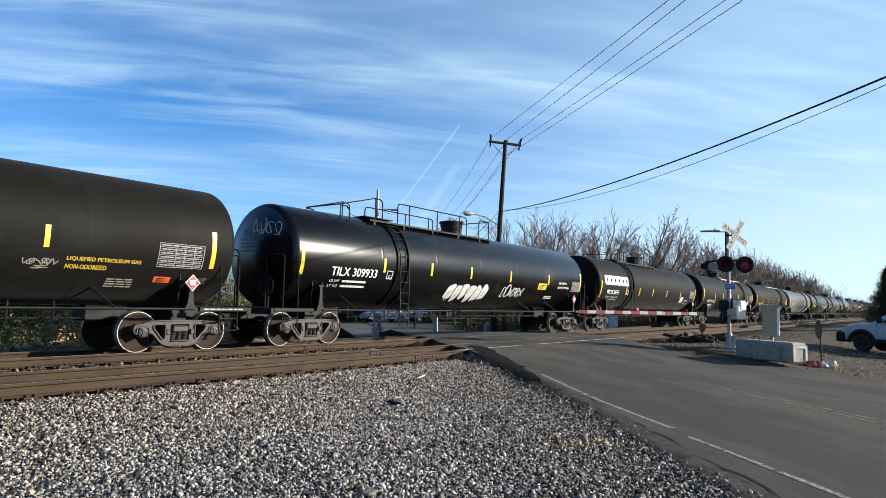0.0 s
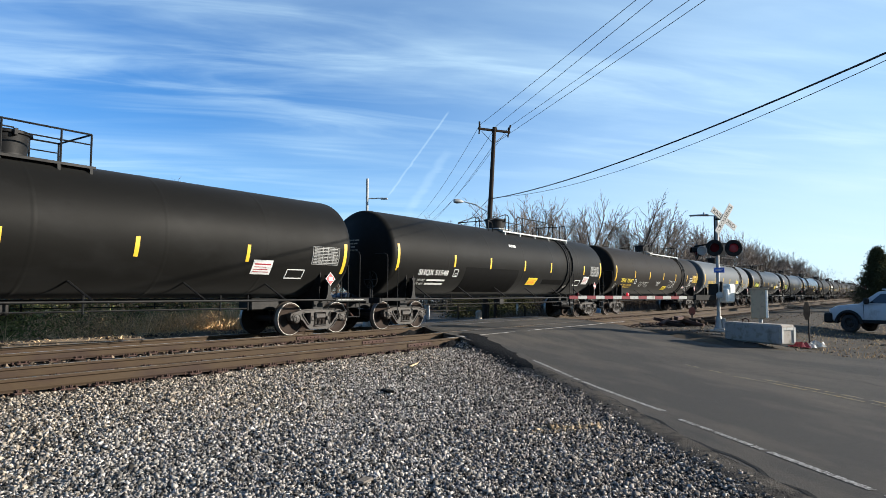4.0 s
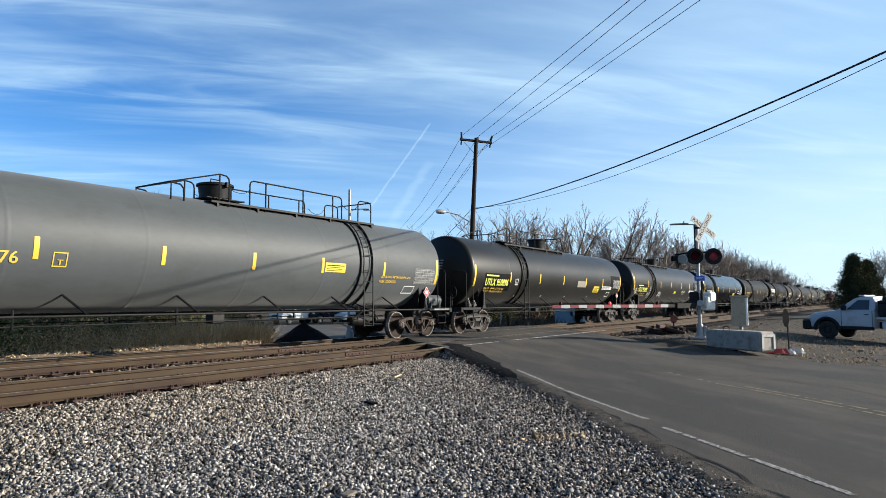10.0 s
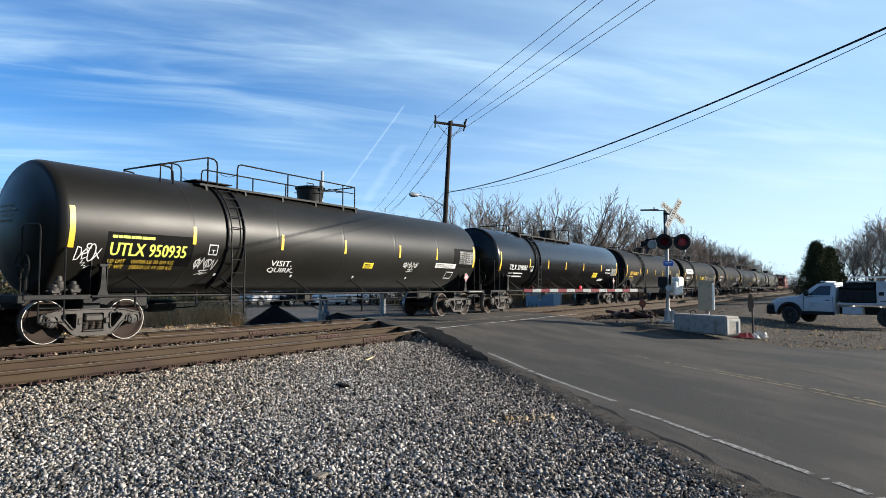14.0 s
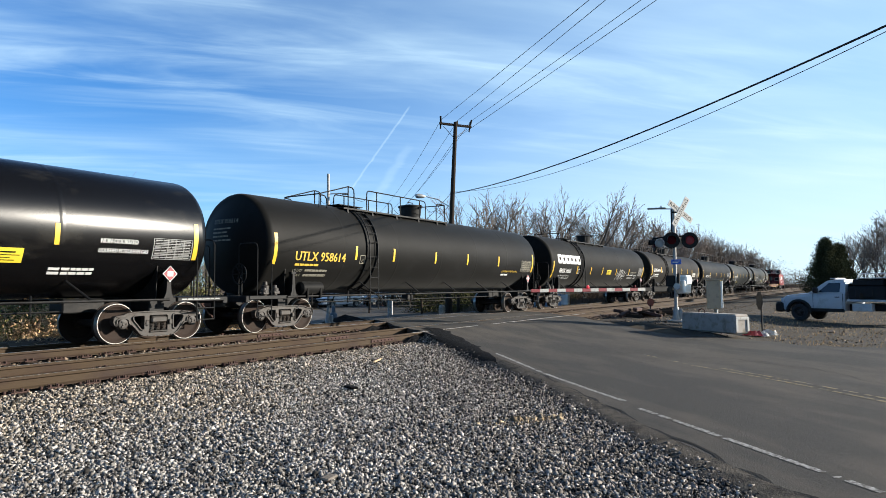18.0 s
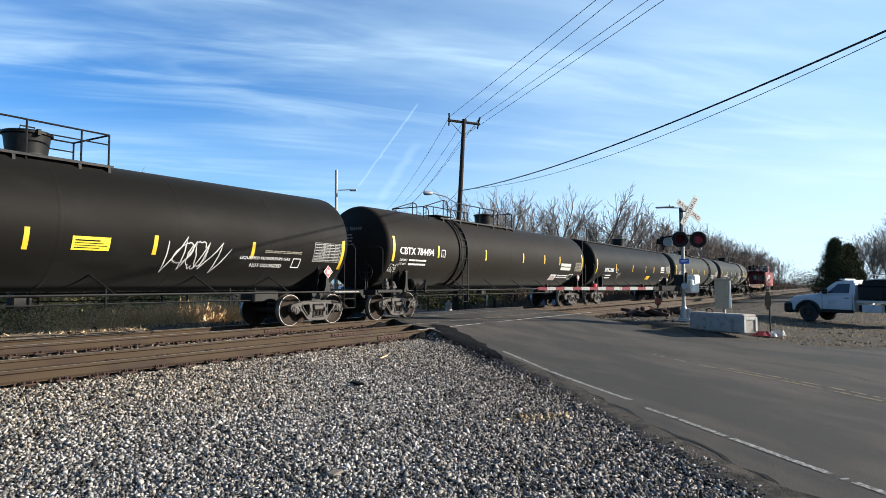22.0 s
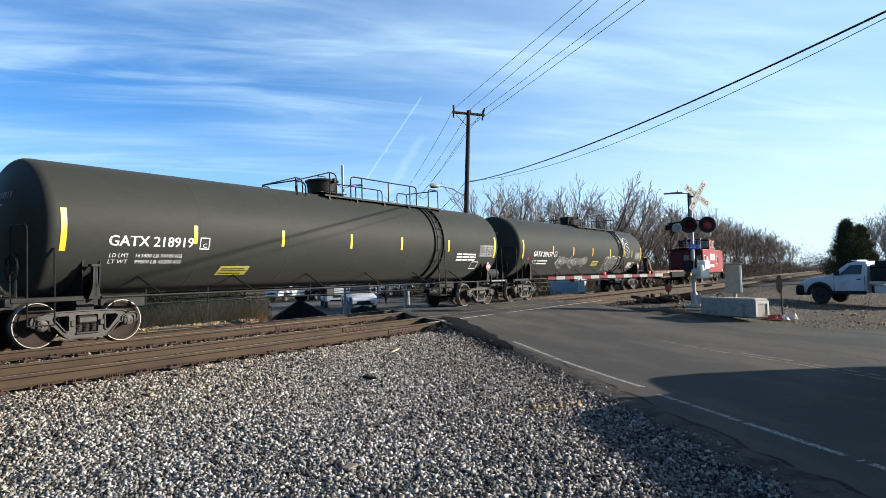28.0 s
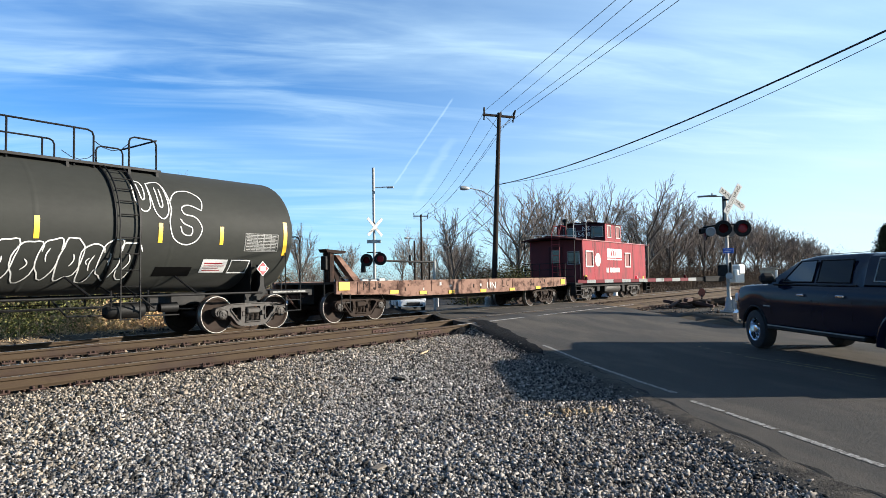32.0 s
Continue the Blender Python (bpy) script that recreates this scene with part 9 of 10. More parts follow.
    part("under_frame", Geo().cbox(-5.4, 0.7, -0.72, 0.72, 0.40, 0.58, 0.04), M["plastic"], p)
    for x in (0.0, -4.35):
        for s in (-1, 1):
            w = make_wheel(p, (x, s * 0.86, 0.405), 0.405, 0.29, M["chrome"], s)
            SPIN.append((w, (x, s * 0.86, 0.405), 0.405))
    return p


def work_truck(at, turn):
    p = thing("work_truck", "white work truck with a service body, parked on gravel", "work truck", at=pose(*at, 0, 0, turn))
    body = body_loft(-2.02, 0.92, [(-2.1, 0.50), (0.5, 0.48), (0.92, 0.52)], [(-2.1, 1.30), (-0.5, 1.30), (0.0, 1.27), (0.62, 1.19), (0.84, 1.08), (0.92, 0.95)],
                     [(-2.1, 0.98), (0.2, 0.99), (0.7, 0.96), (0.92, 0.86)], (0.0,), 0.52)
    part("body", body, M["grimy_white"], p, "white front body", smooth=32)
    part("cab", cabin_loft([(-0.42, 0.93, 1.28, 0.93, 1.31), (-0.75, 0.935, 1.28, 0.86, 1.55), (-1.15, 0.935, 1.28, 0.76, 1.86), (-1.5, 0.935, 1.28, 0.75, 1.92), (-1.92, 0.935, 1.28, 0.75, 1.90), (-2.02, 0.93, 1.28, 0.80, 1.70), (-2.04, 0.93, 1.28, 0.93, 1.31)]), M["grimy_white"], p, "white cab", smooth=32)
    for s in (-1, 1):
        part("side_window", side_pane([(-0.86, 1.34), (-1.80, 1.34), (-1.80, 1.76), (-1.30, 1.76)], 0.935, 1.28, 0.752, 1.92, s, 0.012), M["glass"], p, "dark side glass")
        part("mirror", Geo().cbox(-0.92, -0.74, *sorted((s * 0.98, s * 1.24)), 1.30, 1.56, 0.05), M["plastic"], p)
        part("door_handle", Geo().cbox(-1.82, -1.62, *sorted((s * 0.985, s * 1.015)), 1.10, 1.14, 0.008), M["plastic"], p)
        part("door_seam", Geo().box(-1.96, -1.95, *sorted((s * 0.97, s * 1.0)), 0.6, 1.28), M["plastic"], p)
        part("door_seam", Geo().box(-0.66, -0.65, *sorted((s * 0.97, s * 1.0)), 0.6, 1.28), M["plastic"], p)
        part("headlight", Geo().cbox(0.74, 0.90, *sorted((s * 0.62, s * 0.94)), 0.88, 1.06, 0.03), M["headlamp"], p)
        part("arch_flare", Geo().tube([(0.54 * math.cos(a), s * 0.99, 0.40 + 0.54 * math.sin(a)) for a in [math.pi * k / 14 for k in range(15)]], 0.085, 6), M["plastic"], p, "wide black arch flare")
        part("lower_cladding", Geo().cbox(-2.0, -0.5, *sorted((s * 0.90, s * 1.005)), 0.44, 0.60, 0.02), M["plastic"], p, "black lower cladding")
        part("tool_box", Geo().cbox(-3.15, -2.35, *sorted((s * 0.70, s * 1.02)), 0.50, 0.84, 0.02), M["grimy_white"], p, "white tool box under the bed")
        part("service_box", Geo().cbox(-5.2, -3.75, *sorted((s * 0.55, s * 1.05)), 1.02, 1.92, 0.02), M["grimy_white"], p, "white service body side")
        for x in (-4.1, -4.8):
            part("box_latch", Geo().cbox(x - 0.2, x + 0.2, *sorted((s * 1.05, s * 1.065)), 1.10, 1.13, 0.004), M["plastic"], p)
        part("box_vent", Geo().cbox(-4.05, -3.85, *sorted((s * 1.05, s * 1.06)), 1.35, 1.5, 0.004), M["plastic"], p)
    part("windscreen", Geo().add([(-0.50, -0.80, 1.365), (-0.50, 0.80, 1.365), (-1.13, 0.66, 1.865), (-1.13, -0.66, 1.865)], [(0, 1, 2, 3)]), M["glass"], p)
    part("rear_window", Geo().cbox(-2.06, -2.03, -0.6, 0.6, 1.36, 1.74, 0.01), M["glass"], p)
    part("roof_beacon", Geo().cbox(-1.45, -1.2, -0.5, 0.5, 1.93, 1.99, 0.02), M["white"], p, "low roof light bar")
    part("front_bumper", Geo().cbox(0.76, 1.16, -1.0, 1.0, 0.40, 0.86, 0.07), M["plastic"], p, "heavy black front bumper")
    part("grille", Geo().cbox(0.86, 0.94, -0.58, 0.58, 0.80, 1.05, 0.02), M["plastic"], p)
    part("flatbed", Geo().cbox(-5.25, -2.15, -1.05, 1.05, 0.92, 1.02, 0.02), M["grimy_white"], p, "flat bed")
    part("chassis", Geo().cbox(-5.2, 0.6, -0.5, 0.5, 0.50, 0.80, 0.03), M["plastic"], p)
    part("compressor", Geo().cbox(-3.70, -2.18, -0.97, 0.97, 1.02, 1.60, 0.05).cbox(-3.60, -2.30, -0.85, 0.85, 1.60, 1.92, 0.06).cbox(-3.2, -2.5, 0.97, 1.03, 1.10, 1.5, 0.02).cbox(-3.2, -2.5, -1.03, -0.97, 1.10, 1.5, 0.02), M["plastic"], p, "black machinery behind the cab")
    part("gas_bottle", Geo().lathe([(0, 0), (0, 0.08), (0.22, 0.08), (0.27, 0.04), (0.3, 0)], "z", 12, (-2.75, 1.0, 1.03)), M["wood"], p, "brown rusty bottle")
    part("load_rack", Geo().cbox(-5.2, -2.6, -1.0, 1.0, 1.93, 1.98, 0.02).tube([(-2.55, -0.9, 1.9), (-2.62, -0.9, 2.16), (-5.1, -0.9, 2.16)], 0.03, 6).tube([(-2.55, 0.9, 1.9), (-2.62, 0.9, 2.16), (-5.1, 0.9, 2.16)], 0.03, 6).tube([(-2.62, -0.9, 2.16), (-2.62, 0.9, 2.16)], 0.03, 6), M["grimy_white"], p)
    for x in (0.0, -4.1):
        for s in (-1, 1):
            make_wheel(p, (x, s * 0.84, 0.41), 0.41, 0.27, M["truckiron"], s)
    return p


def plain_car(name, label, category, paint, at, turn, style, group="", seed=0):
    """Sedan, van or pickup seen from afar."""
    p = thing(name, label, category, group, at=pose(*at, 0, 0, turn))
    if style == "sedan":
        L0, L1, wb = -3.75, 0.92, -2.75
        top = [(-3.75, 0.92), (-3.5, 1.0), (-2.7, 1.02), (-0.4, 0.98), (0.3, 0.88), (0.75, 0.76), (0.92, 0.62)]
        cab = [(-0.25, 0.80, 0.95, 0.80, 0.98), (-0.95, 0.82, 0.97, 0.60, 1.40), (-1.5, 0.82, 0.98, 0.58, 1.46), (-2.3, 0.82, 0.99, 0.58, 1.43), (-3.1, 0.80, 1.0, 0.78, 1.04)]
        win = [[(-0.85, 1.04), (-1.65, 1.04), (-1.65, 1.36), (-1.15, 1.36)], [(-1.72, 1.04), (-2.6, 1.05), (-2.3, 1.34), (-1.72, 1.36)]]
        screen = [(-0.32, 0.72, 1.035), (-0.94, 0.56, 1.405)]
        R, W = 0.33, 0.9
    elif style == "van":
        L0, L1, wb = -4.1, 0.95, -3.05
        top = [(-4.1, 1.05), (-0.3, 1.08), (0.3, 1.0), (0.75, 0.88), (0.95, 0.7)]
        cab = [(0.0, 0.86, 1.02, 0.86, 1.06), (-0.85, 0.88, 1.04, 0.68, 1.66), (-1.4, 0.88, 1.04, 0.68, 1.75), (-3.7, 0.88, 1.04, 0.70, 1.74), (-4.02, 0.86, 1.04, 0.84, 1.12)]
        win = [[(-0.7, 1.12), (-1.6, 1.12), (-1.6, 1.60), (-1.1, 1.60)], [(-1.7, 1.12), (-2.7, 1.12), (-2.7, 1.60), (-1.7, 1.60)], [(-2.8, 1.12), (-3.8, 1.12), (-3.6, 1.58), (-2.8, 1.60)]]
        screen = [(-0.1, 0.78, 1.11), (-0.84, 0.62, 1.655)]
        R, W = 0.35, 0.95
    else:
        L0, L1, wb = -4.7, 0.95, -3.6
        top = [(-4.7, 1.22), (-2.6, 1.22), (-0.4, 1.2), (0.5, 1.12), (0.95, 0.92)]
        cab = [(-0.35, 0.88, 1.18, 0.88, 1.22), (-1.1, 0.88, 1.18, 0.70, 1.75), (-1.5, 0.88, 1.18, 0.70, 1.8), (-2.5, 0.88, 1.18, 0.70, 1.78), (-2.62, 0.88, 1.18, 0.86, 1.24)]
        win = [[(-0.85, 1.26), (-1.6, 1.26), (-1.6, 1.66), (-1.2, 1.66)], [(-1.7, 1.26), (-2.4, 1.26), (-2.4, 1.66), (-1.7, 1.66)]]
        screen = [(-0.45, 0.76, 1.275), (-1.08, 0.62, 1.74)]
        R, W = 0.39, 0.97
    low = 0.32 if style != "pickup" else 0.45
    part("body", body_loft(L0, L1, [(L0, low), (L1, low - 0.02)], top, [(L0, W - 0.05), (L0 + 0.4, W), (0.3, W), (L1, W - 0.16)], (0.0, wb), R + 0.06, 0.12), paint, p, smooth=32)
    part("cabin", cabin_loft(cab), paint, p, smooth=32)
    wb_, zb_, wt_, zt_ = cab[2][1], cab[2][2], cab[2][3], cab[2][4]
    for s in (-1, 1):
        for q in win:
            part("side_window", side_pane(q, wb_, zb_, wt_, zt_, s, 0.012), M["glass"], p)
        part("headlight", Geo().cbox(L1 - 0.30, L1 - 0.06, *sorted((s * (W - 0.42), s * (W - 0.10))), top[-1][1] - 0.02, top[-1][1] + 0.14, 0.03), M["headlamp"], p, "clear headlight")
        part("mirror", Geo().cbox(-0.75, -0.58, *sorted((s * (W - 0.03), s * (W + 0.15))), cab[0][2] + 0.03, cab[0][2] + 0.16, 0.03), paint, p)
        part("tail_light", Geo().cbox(L0 - 0.02, L0 + 0.08, *sorted((s * (W - 0.35), s * (W - 0.08))), top[0][1] - 0.25, top[0][1] - 0.08, 0.02), M["tail_red"], p)
    (xa, wa, za), (xb, wb2, zb2) = screen
    part("windscreen", Geo().add([(xa, -wa, za + 0.012), (xa, wa, za + 0.012), (xb, wb2, zb2 + 0.012), (xb, -wb2, zb2 + 0.012)], [(0, 1, 2, 3)]), M["glass"], p)
    part("grille", Geo().cbox(L1 - 0.05, L1 + 0.015, -0.42, 0.42, top[-1][1] - 0.22, top[-1][1] - 0.04, 0.02), M["plastic"], p)
    part("lower_grille", Geo().cbox(L1 - 0.05, L1 + 0.02, -0.6, 0.6, low + 0.02, low + 0.12, 0.02), M["plastic"], p)
    for x in (0.0, wb):
        for s in (-1, 1):
            w = make_wheel(p, (x, s * (W - 0.13), R), R, 0.21, M["alum"], s, 5)
            if group == "":
                SPIN.append((w, (x, s * (W - 0.13), R), R))
    return p


PICKUP = pickup_truck()
SEDAN = plain_car("sedan", "white sedan with its headlights towards the crossing", "car", M["white_car"], (30, 26, -0.45), 226, "sedan")
work_truck((36.1, 2.05, -0.52), 66.3)
for nm, lab, st, pt, at, tn in (("minivan", "white minivan parked at the far side of the lot", "van", "white_car", (48.0, 44.0, -0.72), 170),
                                ("parked_pickup", "white pickup parked at the far side of the lot", "pickup", "white_car", (42.0, 46.5, -0.72), 185),
                                ("parked_pickup", "dark pickup parked at the far side of the lot", "pickup", "navy_paint", (45.5, 46.0, -0.72), 178),
                                ("parked_pickup", "white pickup parked beside the lot fence", "pickup", "white_car", (53.5, 42.5, -0.72), 172),
                                ("parked_truck", "white utility pickup waiting behind the sedan", "pickup", "grimy_white", (33.5, 32.0, -0.46), 228),
                                ("parked_car", "red car parked at the far side of the lot", "sedan", "red", (57.0, 46.0, -0.72), 175)):
    car_ = plain_car(nm, lab, "pickup truck" if "ick" in nm or "truck" in nm else "car", M[pt], at, tn, st, "vehicles parked in the lot")
    if nm == "parked_truck":
        FOLLOWER = car_


# ---- lot behind the tracks ----
M["lot"] = mat("blue_grey_lot_asphalt", (0.0759, 0.07128, 0.066), 0.9, spec=0.2, var=0.2, scale=0.3, fine=20, bump=0.2, dirt=(0.1056, 0.1056, 0.1023), amount=0.4)
strip_mesh("parking_lot", [road_point(a, np.interp(a, [24.5, 27, 30, 60], [2.4, -7.0, -10, -14])) for a in np.arange(24.5, 60, 0.7)],
           [road_point(a, 3.6) for a in np.arange(24.5, 60, 0.7)], 12, lambda x, y: -0.47 - 0.25 * smooth_step(20.5, 24.5, y), 0.0, M["lot"], "worn blue-grey parking lot behind the tracks", "parking lot", 0.2)


def mound(name, at, r, h_, material, label, seed):
    """A loose tipped heap: a broad cone with a lumpy surface."""
    g = Geo()
    n, k = 28, 9
    v = [(0, 0, h_)]
    for i in range(1, k + 1):
        for j in range(n):
            a = 2 * math.pi * j / n
            q = i / k
            wob_ = 1 + 0.18 * noise.noise(Vector((math.cos(a) * 1.3, math.sin(a) * 1.3, seed)))
            z = h_ * (1 - q ** 0.9) * (1 + 0.1 * noise.noise(Vector((3 * q * math.cos(a), 3 * q * math.sin(a), seed + 4))))
            z += 0.05 * noise.noise(Vector((9 * q * math.cos(a), 9 * q * math.sin(a), seed + 9)))
            v.append((r[0] * q * wob_ * math.cos(a), r[1] * q * wob_ * math.sin(a), max(z, -0.02) if i < k else -0.05))
    f = [(0, 1 + j, 1 + (j + 1) % n) for j in range(n)]
    for i in range(k - 1):
        o = 1 + i * n
        f += [(o + j, o + n + j, o + n + (j + 1) % n, o + (j + 1) % n) for j in range(n)]
    ob = part(name, g.add(v, f), material, None, smooth=30)
    ob.matrix_basis = pose(*at)
    return tagged(ob, label, "heap", "heaps beside the track")


mound("asphalt_mound", (20.6, 21.4, -0.5), (1.6, 1.25), 0.92, M["coal"], "dark heap of asphalt millings beside the track", 3)
mound("asphalt_mound", (24.6, 21.3, -0.5), (1.8, 0.9), 0.42, M["coal"], "low dark heap of asphalt millings beside the lot", 6)
mound("asphalt_mound", (14.3, 9.95, -0.33), (1.1, 0.5), 0.30, M["coal"], "small spill of dark asphalt at the crossing edge", 8)
mound("asphalt_mound", (17.2, 13.7, -0.33), (1.2, 0.45), 0.30, M["coal"], "small spill of dark asphalt at the crossing edge", 11)
hy_ = thing("hydrant_post", "squat blue-grey capped post by the lot", "bollard", at=pose(26.3, 23.6, -0.68))
part("barrel", Geo().lathe([(0, 0.20), (0.50, 0.20), (0.56, 0.16), (0.60, 0.10), (0.85, 0.10), (0.92, 0.06), (0.94, 0)], "z", 16), mat("blue_grey_paint", (0.09, 0.12, 0.15), 0.7, var=0.15), hy_)
for i, (x, y, h_) in enumerate(((36.5, 27.4, 1.0), (38.4, 26.2, 1.0), (40.5, 25.0, 1.1), (42.6, 23.8, 1.1), (31.5, 19.0, 1.25), (44.8, 22.6, 1.0), (47.0, 21.4, 1.0), (34.2, 18.6, 0.9))):
    p = thing("fence_post", "weathered pale timber fence post", "fence post", "posts along the lot", at=pose(x, y, -0.47 - 0.25 * float(smooth_step(20.5, 24.5, y))))
    part("post", Geo().tube([(0, 0, -0.2), (0, 0, h_)], 0.09 if i in (4,) else 0.07, 10), M["white_old"] if i % 3 == 0 else M["wood"], p)
g = Geo()
for a, b in (((36.5, 27.4), (47.0, 21.4)),):
    for z in (-0.08, 0.22):
        g.tube([(a[0], a[1], z), (b[0], b[1], z)], 0.025, 6)
ob = part("fence_rail", g, M["truckiron"], None)
tagged(ob, "low grey pipe rail along the lot", "fence rail")
cab2 = thing("stub_post", "short concrete stub post at the crossing", "stub post", at=pose(27.6, 17.6, -0.3))
part("stub", Geo().lathe([(0, 0.16), (0.55, 0.16), (0.62, 0.10), (0.64, 0)], "z", 14), M["concrete"], cab2)


def leaves(name, pts, size, material, label, seed, category, parent=None, slim=0.45):
    """A cloud of small leaf blades at given points."""
    r = np.random.default_rng(seed)
    n = len(pts)
    s = r.uniform(size[0], size[1], (n, 1))
    a = r.normal(0, 1, (n, 3))
    a /= np.linalg.norm(a, axis=1, keepdims=True)
    b = np.cross(a, r.normal(0, 1, (n, 3)))
    b /= np.linalg.norm(b, axis=1, keepdims=True)
    v = np.stack([pts - a * s, pts + b * s * slim, pts + a * s, pts - b * s * slim], 1).reshape(-1, 3)
    f = np.arange(4 * n).reshape(-1, 4)
    me = fast_mesh(name, v, f)
    me.materials.append(material)
    ob = new(name, me)
    if parent is not None:
        ob.parent = parent
        if label:
            ob["label"] = label
        return ob
    return tagged(ob, label, category, kind="stuff")


def bush_points(r, spots, n):
    """Points gathered in clumps, thicker at the rim of each clump."""
    out = []
    for (x, y, z, w, h_) in spots:
        k = int(n * w * h_)
        d = r.normal(0, 1, (k, 3))
        d /= np.linalg.norm(d, axis=1, keepdims=True)
        q = d * (r.uniform(0, 1, (k, 1)) ** 0.4)
        q *= 1 + 0.3 * np.sin(5 * d[:, :1] + 3 * d[:, 1:2] + x) + 0.15 * np.sin(11 * d[:, 2:3] + y)
        out.append(np.stack([x + q[:, 0] * w, y + q[:, 1] * w * 0.7, z + np.abs(q[:, 2]) * h_], 1))
    return np.concatenate(out)


rb = np.random.default_rng(31)
spots = [(-13 + 1.05 * i + rb.uniform(-0.4, 0.4), 18.0 + rb.uniform(0, 2.6), -0.55, rb.uniform(0.7, 1.3), rb.uniform(1.0, 2.0)) for i in range(30)]
spots += [(-14 + 2.1 * i, 21.5 + rb.uniform(0, 2), -0.6, rb.uniform(1.2, 1.9), rb.uniform(1.8, 2.8)) for i in range(16)]
spots = [s for s in spots if s[0] + 0.6 * s[3] < 10.2 or s[1] > 21]
spots = [s for s in spots if s[0] + 0.6 * s[3] < 0.87 * s[1]]
leaves("verge_bushes", bush_points(rb, spots, 1250), (0.02, 0.055), M["green"], "tangled dull green bushes behind the tracks", 5, "bushes")
brown = mat("brown_dead_brush", (0.58, 0.40, 0.23), 0.95, spec=0.1, var=0.25, scale=0.5, fine=4, bump=0, island=0.45)
spots2 = [(-13 + 0.8 * i + rb.uniform(-0.4, 0.4), 17.7 + rb.uniform(0, 2.5), -0.55, rb.uniform(0.5, 1.0), rb.uniform(0.6, 1.5)) for i in range(40)]
spots2 += [(8.5 + 0.42 * i, 17.9 + rb.uniform(0, 2.2), -0.55, rb.uniform(0.4, 0.8), rb.uniform(0.8, 1.7)) for i in range(16)]
spots2 = [s for s in spots2 if s[0] + 0.6 * s[3] < 0.87 * s[1]]
leaves("verge_brush", bush_points(rb, spots2, 1300), (0.015, 0.05), brown, "brown dead brush behind the tracks", 6, "brush")


hedge = [(-16 + 1.5 * i + rb.uniform(-0.4, 0.4), 23.6 + rb.uniform(0, 1.5), -0.7, rb.uniform(1.1, 1.6), rb.uniform(1.9, 2.7)) for i in range(24)]
hedge = [s for s in hedge if s[0] + 0.6 * s[3] < 0.87 * s[1]]
leaves("hedge_row", bush_points(rb, hedge, 900), (0.06, 0.15), mat("dark_winter_scrub", (0.085, 0.070, 0.042), 0.95, var=0.25, scale=0.5, fine=4, bump=0, island=0.45, spec=0.1), "dark tangled scrub behind the verge", 9, "scrub")


def tall_grass(r, n):
    clump = r.uniform(-14, 18, 60)
    a, b = n // 2, n // 30
    x = np.concatenate([np.minimum(r.normal(15.2, 1.5, a), 18.4), clump[r.integers(0, 60, b)] + r.normal(0, 0.22, b), r.normal(13.4, 1.6, n - a - b)])
    y = 17.9 + 3.2 * r.uniform(0, 1, n)
    keep = x < 0.87 * y
    x, y = x[keep], y[keep]
    return np.stack([x, y, ground_height(x, y) - 0.02], 1)


thicket("tall_grass", 9000, tall_grass, (0.30, 1.1), (0.006, 0.015), M["straw"], "tall dry straw grass beside the tracks", 23, 0.55, "grass")


def cane_place(r, n):
    root = np.stack([r.normal(14.4, 1.5, 160), r.uniform(17.8, 19.4, 160)], 1)
    root[150:, 0] = r.uniform(-12, 11, 10)
    p = root[r.integers(0, 160, n)] + r.normal(0, 0.10, (n, 2))
    p = p[p[:, 0] < 0.87 * p[:, 1]]
    return np.stack([p[:, 0], p[:, 1], ground_height(p[:, 0], p[:, 1]) - 0.02], 1)


thicket("cane_stalks", 1500, cane_place, (0.5, 1.4), (0.009, 0.018), M["cane"], "bleached dry cane stalks in clumps behind the tracks", 28, 0.30, "cane")


strip_mesh("far_shoulder", [(x, 16.55) for x in np.arange(-16, 14.6, 0.6)], [(min(x, 14.0), 18.9) for x in np.arange(-16, 14.6, 0.6)], 9,
           lambda x, y: -0.22 + 0.20 * smooth_step(16.6, 17.2, y) - 0.34 * smooth_step(18.2, 18.9, y) + 0.03 * np.sin(1.7 * x + 2 * np.sin(0.6 * x)) * np.sin(3.1 * y + x), 0.0,
           mat("pale_dry_soil", (0.165, 0.132, 0.098), 0.95, spec=0.1, var=0.35, scale=1.2, fine=25, bump=0.5, dirt=(0.11, 0.085, 0.058), amount=0.5), "pale dry soil shoulder behind the far track", "soil shoulder", 0.3)


def far_edge(r, n):
    x = -14 + 34 * r.uniform(0, 1, n)
    y = r.normal(17.5, 0.35, n)
    keep = (x < 0.85 * y) & (y > 16.9)
    x, y = x[keep], y[keep]
    return np.stack([x, y, -0.24 + 0.20 * smooth_step(16.6, 17.2, y) - 0.34 * smooth_step(18.2, 18.9, y)], 1)


stones("far_side_ballast", 6000, far_edge, (0.03, 0.35), M["stone_brown"], "pale loose stone along the foot of the far verge", 29)
thicket("flattened_grass", 6000, far_edge, (0.03, 0.11), (0.006, 0.014), M["cane"], "pale flattened dead grass beside the ballast", 30, 1.3, "grass")


def far_verge(r, n):
    x = 26 + 150 * r.uniform(0, 1, n) ** 1.8
    y = 18.5 + 7 * r.uniform(0, 1, n)
    keep = road_lateral(x, y) > 11.9
    return np.stack([x, y, ground_height(x, y) - 0.03], 1)[keep]


thicket("far_verge_grass", 12000, far_verge, (0.15, 0.8), (0.008, 0.03), M["thicket"], "dry brown grass strip beyond the tracks", 24, 0.45, "grass")


